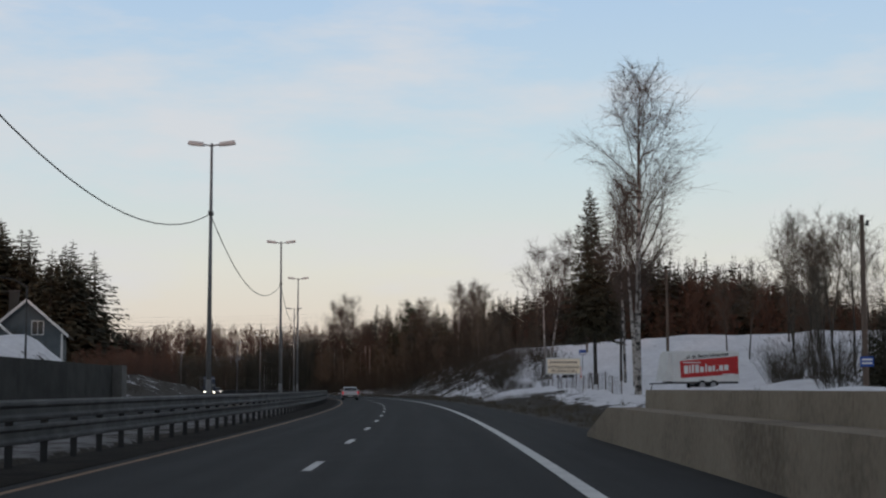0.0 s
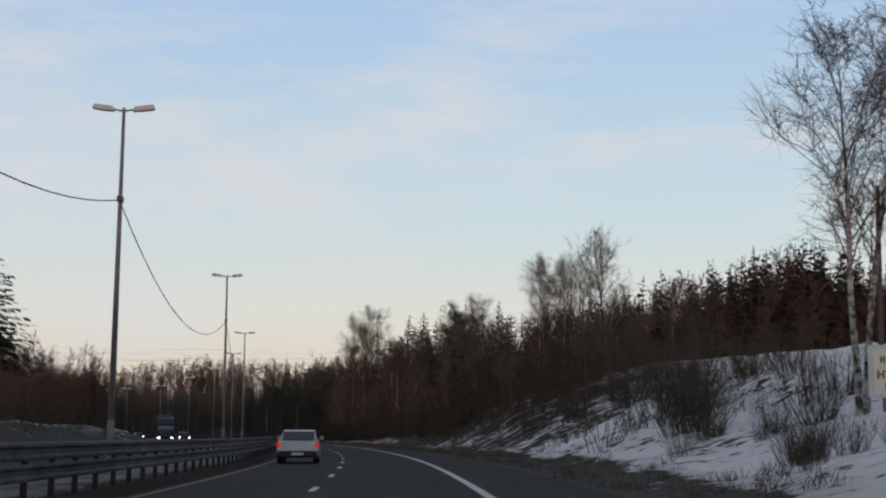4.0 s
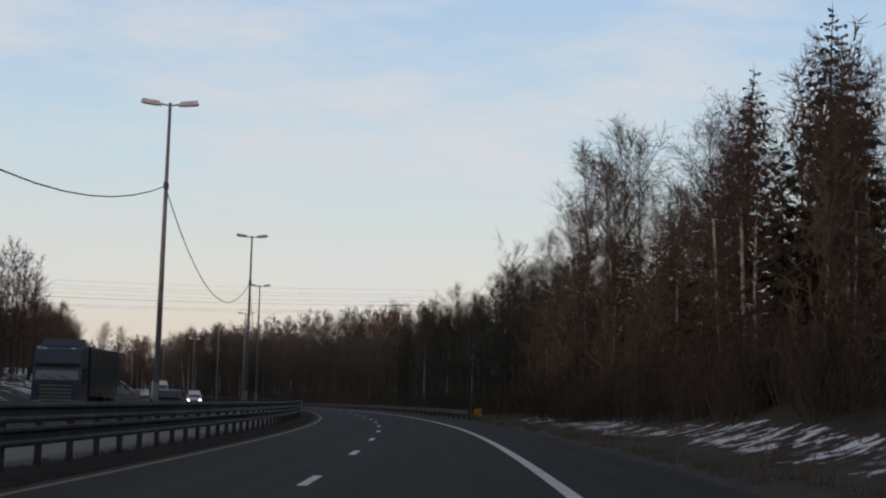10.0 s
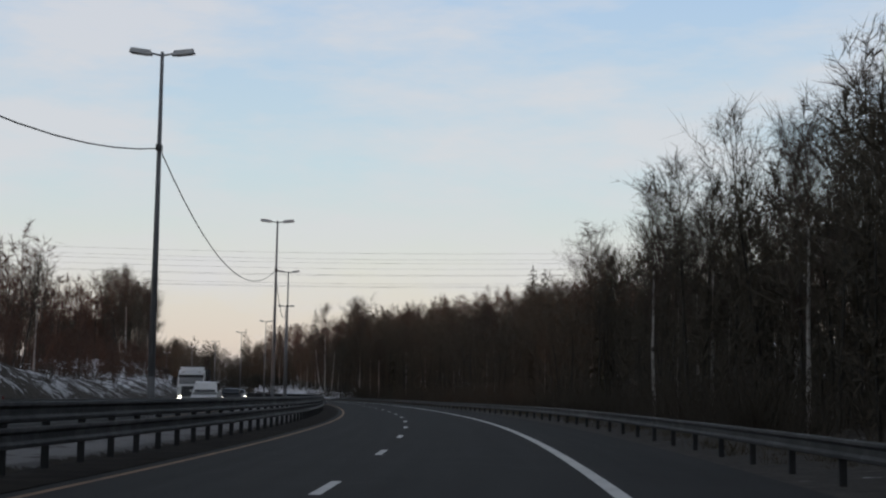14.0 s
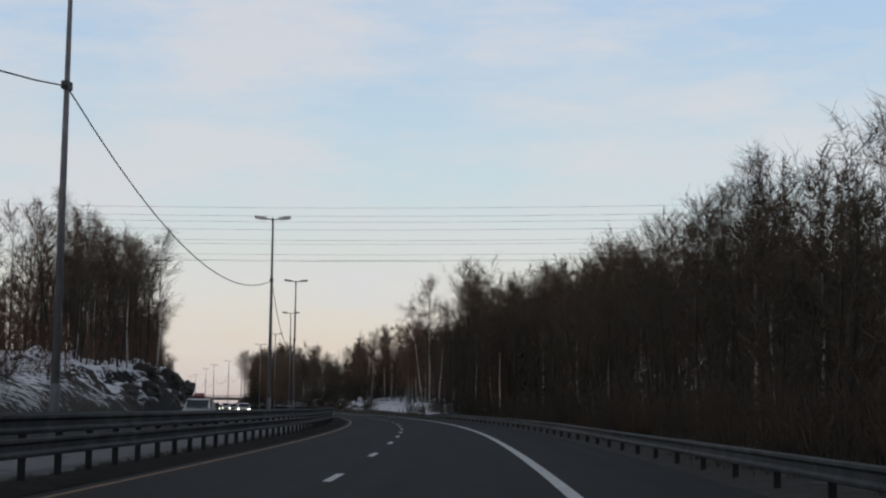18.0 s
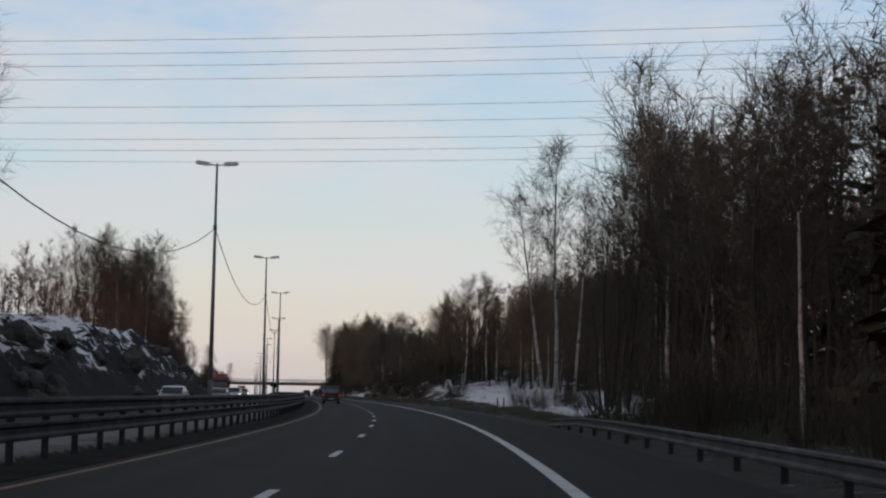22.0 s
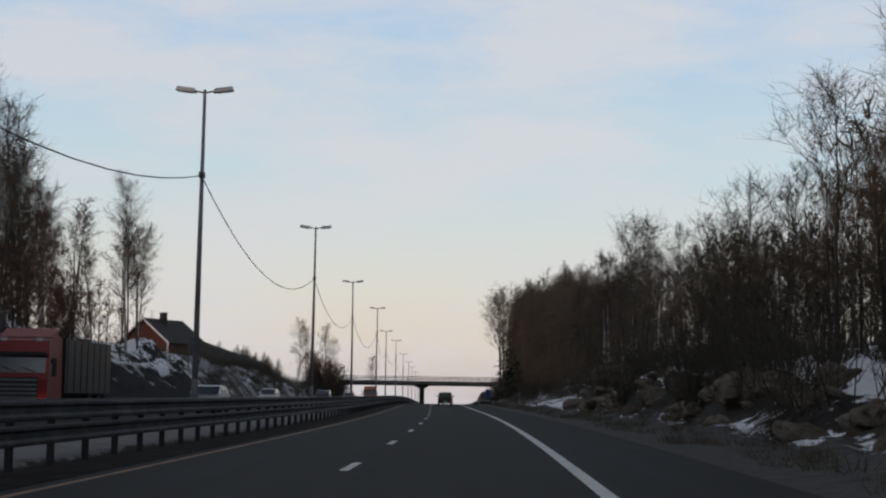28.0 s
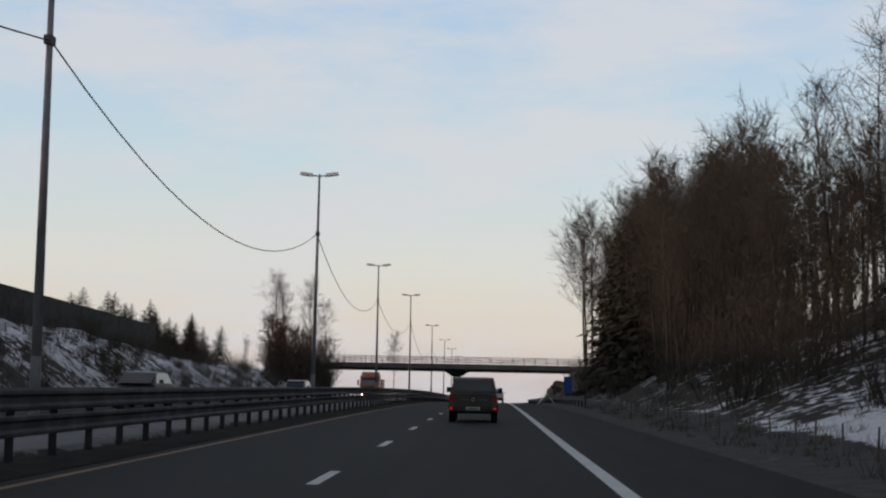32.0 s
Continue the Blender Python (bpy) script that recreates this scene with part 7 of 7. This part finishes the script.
random.seed(23)
LITE = []
for k in range(5):
    tr, cr = bare_tree(14, random.uniform(0.12, 0.3), random.uniform(0.22, 0.27), 14, 4, 7, 0.12, rise=1.5, thin=2.6, sides=3, lite=True)
    LITE.append([(tr, 0), (cr, 1)])
for k in range(2):
    tr, cr = bare_tree(14, 0.3, 0.23, 14, 4, 7, 0.11, rise=1.6, thin=2.4, droop=0.10, sides=3, lite=True)
    LITE.append([(tr, 2), (cr, 3)])
for k in range(2):
    tr, cr = spruce(14, 0.05, 0.19, 84, 2, 2.25, lite=True)
    LITE.append([(tr, 0), (cr, 4)])
for k in range(3):
    tr, cr = bare_tree(8, 0.03, 0.26, 16, 4, 6, 0.07, rise=1.8, thin=2.6, sides=3, lite=True)
    LITE.append([(tr, 0), (cr, 1)])
THICKET = (9, 10, 11)
WOOD_MATS = [M_BARK, M_TWIG_GREY, M_BARK, M_TWIG, M_NEEDLE]
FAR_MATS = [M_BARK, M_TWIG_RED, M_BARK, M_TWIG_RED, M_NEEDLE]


def pick(conifer, birch=0.10):
    r = random.random()
    return random.choice((7, 8)) if r < conifer else (random.choice((5, 6)) if r < conifer + birch else random.randrange(5))


spots = []
for i in range(1000):
    s = random.uniform(240, 985)
    if 775 < s < 890 and i % 5:
        continue
    if 640 < s < 725:
        u = random.uniform(21, 46)
    else:
        u = random.uniform(14, 34)
    z = terrain(s, u)
    top = crown_top(s, u) * random.uniform(0.72, 1.0) * (0.52 if 300 < s < 385 else 1.0) + max(0, u - 24) * 0.08
    spots.append((pick(0.12 if 285 < s < 335 else 0.03), at(s, u, z - 0.3), max(4.5, top - z) / 14))
for i in range(620):
    if i < 330:
        s = random.uniform(236, 618)
        u, h = random.uniform(11, 22), random.uniform(5, 10)
    elif i < 430:
        s = random.uniform(650, 740)
        u, h = random.uniform(20, 34), random.uniform(5, 10)
    elif i < 470:
        s = random.uniform(730, 800)
        u, h = random.uniform(12, 22), random.uniform(3, 7)
    else:
        s = random.uniform(885, 982)
        u, h = random.uniform(11.5, 19) + (2 if s > 955 else 0), random.uniform(5, 10)
    spots.append((random.choice(THICKET), at(s, u, terrain(s, u) - 0.3), h / 8))
random.seed(37)
bank_spots = []
for i in range(150):
    s = random.uniform(185, 268)
    u = random.uniform(11.5, 24)
    bank_spots.append((random.choice(THICKET), at(s, u, terrain(s, u) - 0.3), random.uniform(3.5, 7.5) / 8))
for i in range(150):
    s, u = random.uniform(238, 338), random.uniform(9.0, 14.0)
    bank_spots.append((random.choice(THICKET), at(s, u, terrain(s, u) - 0.3), random.uniform(2.5, 3.0 + 0.6 * (u - 8)) / 8))
for i in range(190):
    s, u = random.uniform(648, 760), random.uniform(19, 36)
    spots.append((random.choice(THICKET), at(s, u, terrain(s, u) - 0.3), random.uniform(5.5, 11) / 8))
for i in range(70):
    s, u = random.uniform(334, 400), random.uniform(12.0, 21)
    spots.append((random.choice(THICKET), at(s, u, terrain(s, u) - 0.3), random.uniform(6.0, 12.5) / 8))
for i in range(75):
    s, u = random.uniform(738, 782), random.uniform(12.0, 24)
    spots.append((random.choice(THICKET), at(s, u, terrain(s, u) - 0.3), random.uniform(4.5, 9.0) / 8))
for i in range(150):
    s, u = random.uniform(834, 892), random.uniform(10.0, 28)
    spots.append((random.choice(THICKET), at(s, u, terrain(s, u) - 0.3), random.uniform(2.5, 4.0 + 0.12 * u) / 8))
for i in range(9):
    s, u = random.uniform(850, 890), random.uniform(14, 28)
    z = terrain(s, u)
    spots.append((pick(0.12, 0.10), at(s, u, z - 0.3), max(4.0, crown_top(s, u) * random.uniform(0.6, 0.9) - z) / 14))
mass("wood_beside_road", "dense leafless wood of alder and birch with some spruce", WOOD_MATS, LITE, spots)
mass("thicket_on_bank", "red-brown leafless thicket on the steep bank", [M_BARK, M_BUSH, M_BARK, M_TWIG, M_NEEDLE], LITE, bank_spots)
spots = []
for i in range(640):
    # the wood's front runs back from the roadside over the hill's shoulder
    u = 22 + 195 * random.random() ** 1.25
    s = 232 + (u - 22) * 0.85 + random.uniform(-6, 46)
    top = min(31.0, 16.5 + (u - 22) * 0.28)
    z = terrain(s, u)
    spots.append((pick(0.8, 0.06), at(s, u, z - 0.3), max(8.0, top * random.uniform(0.80, 1.0) - z) / 14))
for i in range(300):
    # brown young growth fills the wood's front under the spruce tops
    u = 22 + 190 * random.random() ** 1.2
    s = 226 + (u - 22) * 0.85 + random.uniform(-6, 14)
    z = terrain(s, u)
    top = min(27.0, 14.0 + (u - 22) * 0.26) * random.uniform(0.6, 0.95)
    spots.append((random.choice(THICKET), at(s, u, z - 0.3), max(4.0, top - z) / 8))
for i in range(260):
    # close ranks of spruce behind the front
    u = 60 + 160 * random.random()
    s = 240 + (u - 22) * 0.85 + random.uniform(0, 30)
    z = terrain(s, u)
    spots.append((random.choice((7, 8)), at(s, u, z - 0.3), max(8.0, min(31.0, 16.5 + (u - 22) * 0.28) * random.uniform(0.90, 1.0) - z) / 14))
for i in range(60):
    s, u = random.uniform(-30, 160), random.uniform(70, 110)
    spots.append((pick(0.2, 0.3), at(s, u, terrain(s, u) - 0.3), random.uniform(9, 13) / 14))
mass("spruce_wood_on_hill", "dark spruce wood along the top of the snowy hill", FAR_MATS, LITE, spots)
spots = []
for i in range(60):
    s, u = random.uniform(974, 997), -random.uniform(21.8, 28)
    spots.append((random.choice(THICKET), at(s, u, terrain(s, u) - 0.3), random.uniform(4.5, 8.5) / 8))
for i in range(70):
    s = random.uniform(266, 312)
    u = -(43 + 0.1 * (s - 262) + random.uniform(0, 28))
    spots.append((random.choice((7, 8)), at(s, u, terrain(s, u) - 0.3), random.uniform(16, 22) / 14))
for i in range(130):
    s, u = random.uniform(215, 372), -random.uniform(27, 38)
    spots.append((random.choice(THICKET), at(s, u, terrain(s, u) - 0.3), random.uniform(3.5, 6.5) / 8))
kept = random.getstate()
for i in range(50):
    s, u = random.uniform(385, 470), -random.uniform(30, 42)
    spots.append((random.choice(THICKET), at(s, u, terrain(s, u) - 0.3), random.uniform(4, 6.5) / 8))
random.setstate(kept)
for i in range(680):
    # down to the carriageway, in front of it only where the road bends away
    if i < 220:
        s, u = random.uniform(215, 372), -random.uniform(28, 42)
        top = random.uniform(6, 9) if s < 280 else random.uniform(9.5, 14)
    else:
        s, u = random.uniform(372, 622), -random.uniform(38, 80)
        top = random.uniform(13, 21)
    z = terrain(s, u)
    spots.append((pick(0.05, 0.15), at(s, u, z - 0.3), max(5.0, top - z) / 14))
for i in range(420):
    s = random.uniform(560, 825)
    if 630 < s < 724:
        continue
    u = -random.uniform(28, 46)
    if i % 2 == 0:
        spots.append((random.choice(THICKET), at(s, u, terrain(s, u) - 0.3), random.uniform(4, 8) / 8))
    else:
        spots.append((pick(0.0, 0.15), at(s, u, terrain(s, u) - 0.3), random.uniform(9, 15) / 14))
for i in range(170):
    s, u = random.uniform(360, 545), -random.uniform(24.5, 34)
    spots.append((random.choice(THICKET), at(s, u, terrain(s, u) - 0.3), random.uniform(2.5, 5.0) / 8))
for i in range(150):
    s, u = random.uniform(716, 808), -random.uniform(25.5, 31)
    spots.append((random.choice(THICKET), at(s, u, terrain(s, u) - 0.3), random.uniform(3.5, 6.5) / 8))
for i in range(70):
    s, u = random.uniform(624, 720), -random.uniform(30, 50)
    spots.append((random.choice(THICKET), at(s, u, terrain(s, u) - 0.3), random.uniform(4, 7) / 8))
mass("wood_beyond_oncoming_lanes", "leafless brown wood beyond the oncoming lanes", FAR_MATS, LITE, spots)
spots = []
for i in range(140):
    a, r = random.uniform(0, 6.283), random.uniform(420, 900)
    s, u = 450 + r * math.cos(a) * 1.4, r * math.sin(a)
    if abs(u) < 160 or s > 900:
        continue
    spots.append((pick(0.4, 0.2), at(s, max(-420, min(420, u)), terrain(s, max(-400, min(400, u))) - 0.3), random.uniform(12, 17) / 14))
for i in range(300):
    s, u = random.uniform(560, 775), random.uniform(50, 130)
    spots.append((pick(0.10, 0.2), at(s, u, terrain(s, u) - 0.3), random.uniform(16, 22) / 14))
for i in range(170):
    s, u = random.uniform(740, 885), random.uniform(38, 95)
    z = terrain(s, u)
    spots.append((pick(0.12, 0.2), at(s, u, z - 0.3), max(8.0, 19 + u * 0.14 + random.uniform(-3, 1.5) - z) / 14))
for s, u, z in ((826, 53, 32), (898, 41.5, 27.4), (895, 43, 25)):
    spots.append((7, at(s, u, terrain(s, u) - 0.3), (z - terrain(s, u)) / 14))
# unseen trees on the ridge behind the start, added to block the sun
for i in range(120):
    spots.append((pick(0.6, 0.1), at(-random.uniform(180, 330), random.uniform(-220, 220), 14), random.uniform(10, 14) / 14))
mass("far_woods", "distant mixed woods on the skyline, with unseen trees behind added to block the sun", FAR_MATS, LITE, spots)

random.seed(31)
SCRUB = [[(a, 0) for a in shrub(3.0, 18, 7, 1.2)] for k in range(4)]
spots = []
for i in range(1250):
    r = random.random()
    if r < 0.12:
        s, u, h = random.uniform(150, 236), random.uniform(8.5, 20), random.uniform(1.0, 3.2)
    elif r < 0.32:
        s, u, h = random.uniform(232, 345), random.uniform(9.5, 18), random.uniform(1.4, 3.4)
    elif r < 0.68:
        s, u, h = random.uniform(345, 600), random.uniform(7.8, 16), random.uniform(1.4, 3.6)
    elif r < 0.88:
        s, u, h = random.uniform(730, 985), random.uniform(9.5, 17), random.uniform(1.5, 4.5)
    else:
        s, u, h = random.uniform(100, 980), -random.uniform(23, 36), random.uniform(0.8, 2.4)
    spots.append((random.randrange(4), at(s, u, terrain(s, u) - 0.1), h / 3.0))
for i in range(260):
    s, u = random.uniform(830, 975), -random.uniform(22.6, 29.5)
    spots.append((random.randrange(4), at(s, u, terrain(s, u) - 0.1), random.uniform(0.7, 2.0) / 3.0))
mass("undergrowth", "tangled leafless scrub along the wood's edge", [M_BUSH], SCRUB, spots)
TUFT = []
for k in range(4):
    b = Bush()
    for i in range(26):
        a = random.uniform(0, 6.283)
        p = Vector((random.gauss(0, 0.16), random.gauss(0, 0.16), -0.03))
        b.twig(p, p + Vector((math.cos(a) * 0.16, math.sin(a) * 0.16, random.uniform(0.12, 0.42))), 0.008)
    TUFT.append([(b.arrays(), 0)])
spots = []
for i in range(2600):
    s = random.uniform(36, 740) if i % 6 else random.uniform(740, 900)
    u = 4.9 + abs(random.gauss(0, 2.2)) + (0.6 if s > 330 else 0)
    spots.append((random.randrange(4), at(s, u, terrain(s, u)), random.uniform(0.5, 1.3)))
mass("verge_grass", "dead straw-coloured grass on the verge", [M_GRASS], TUFT, spots)
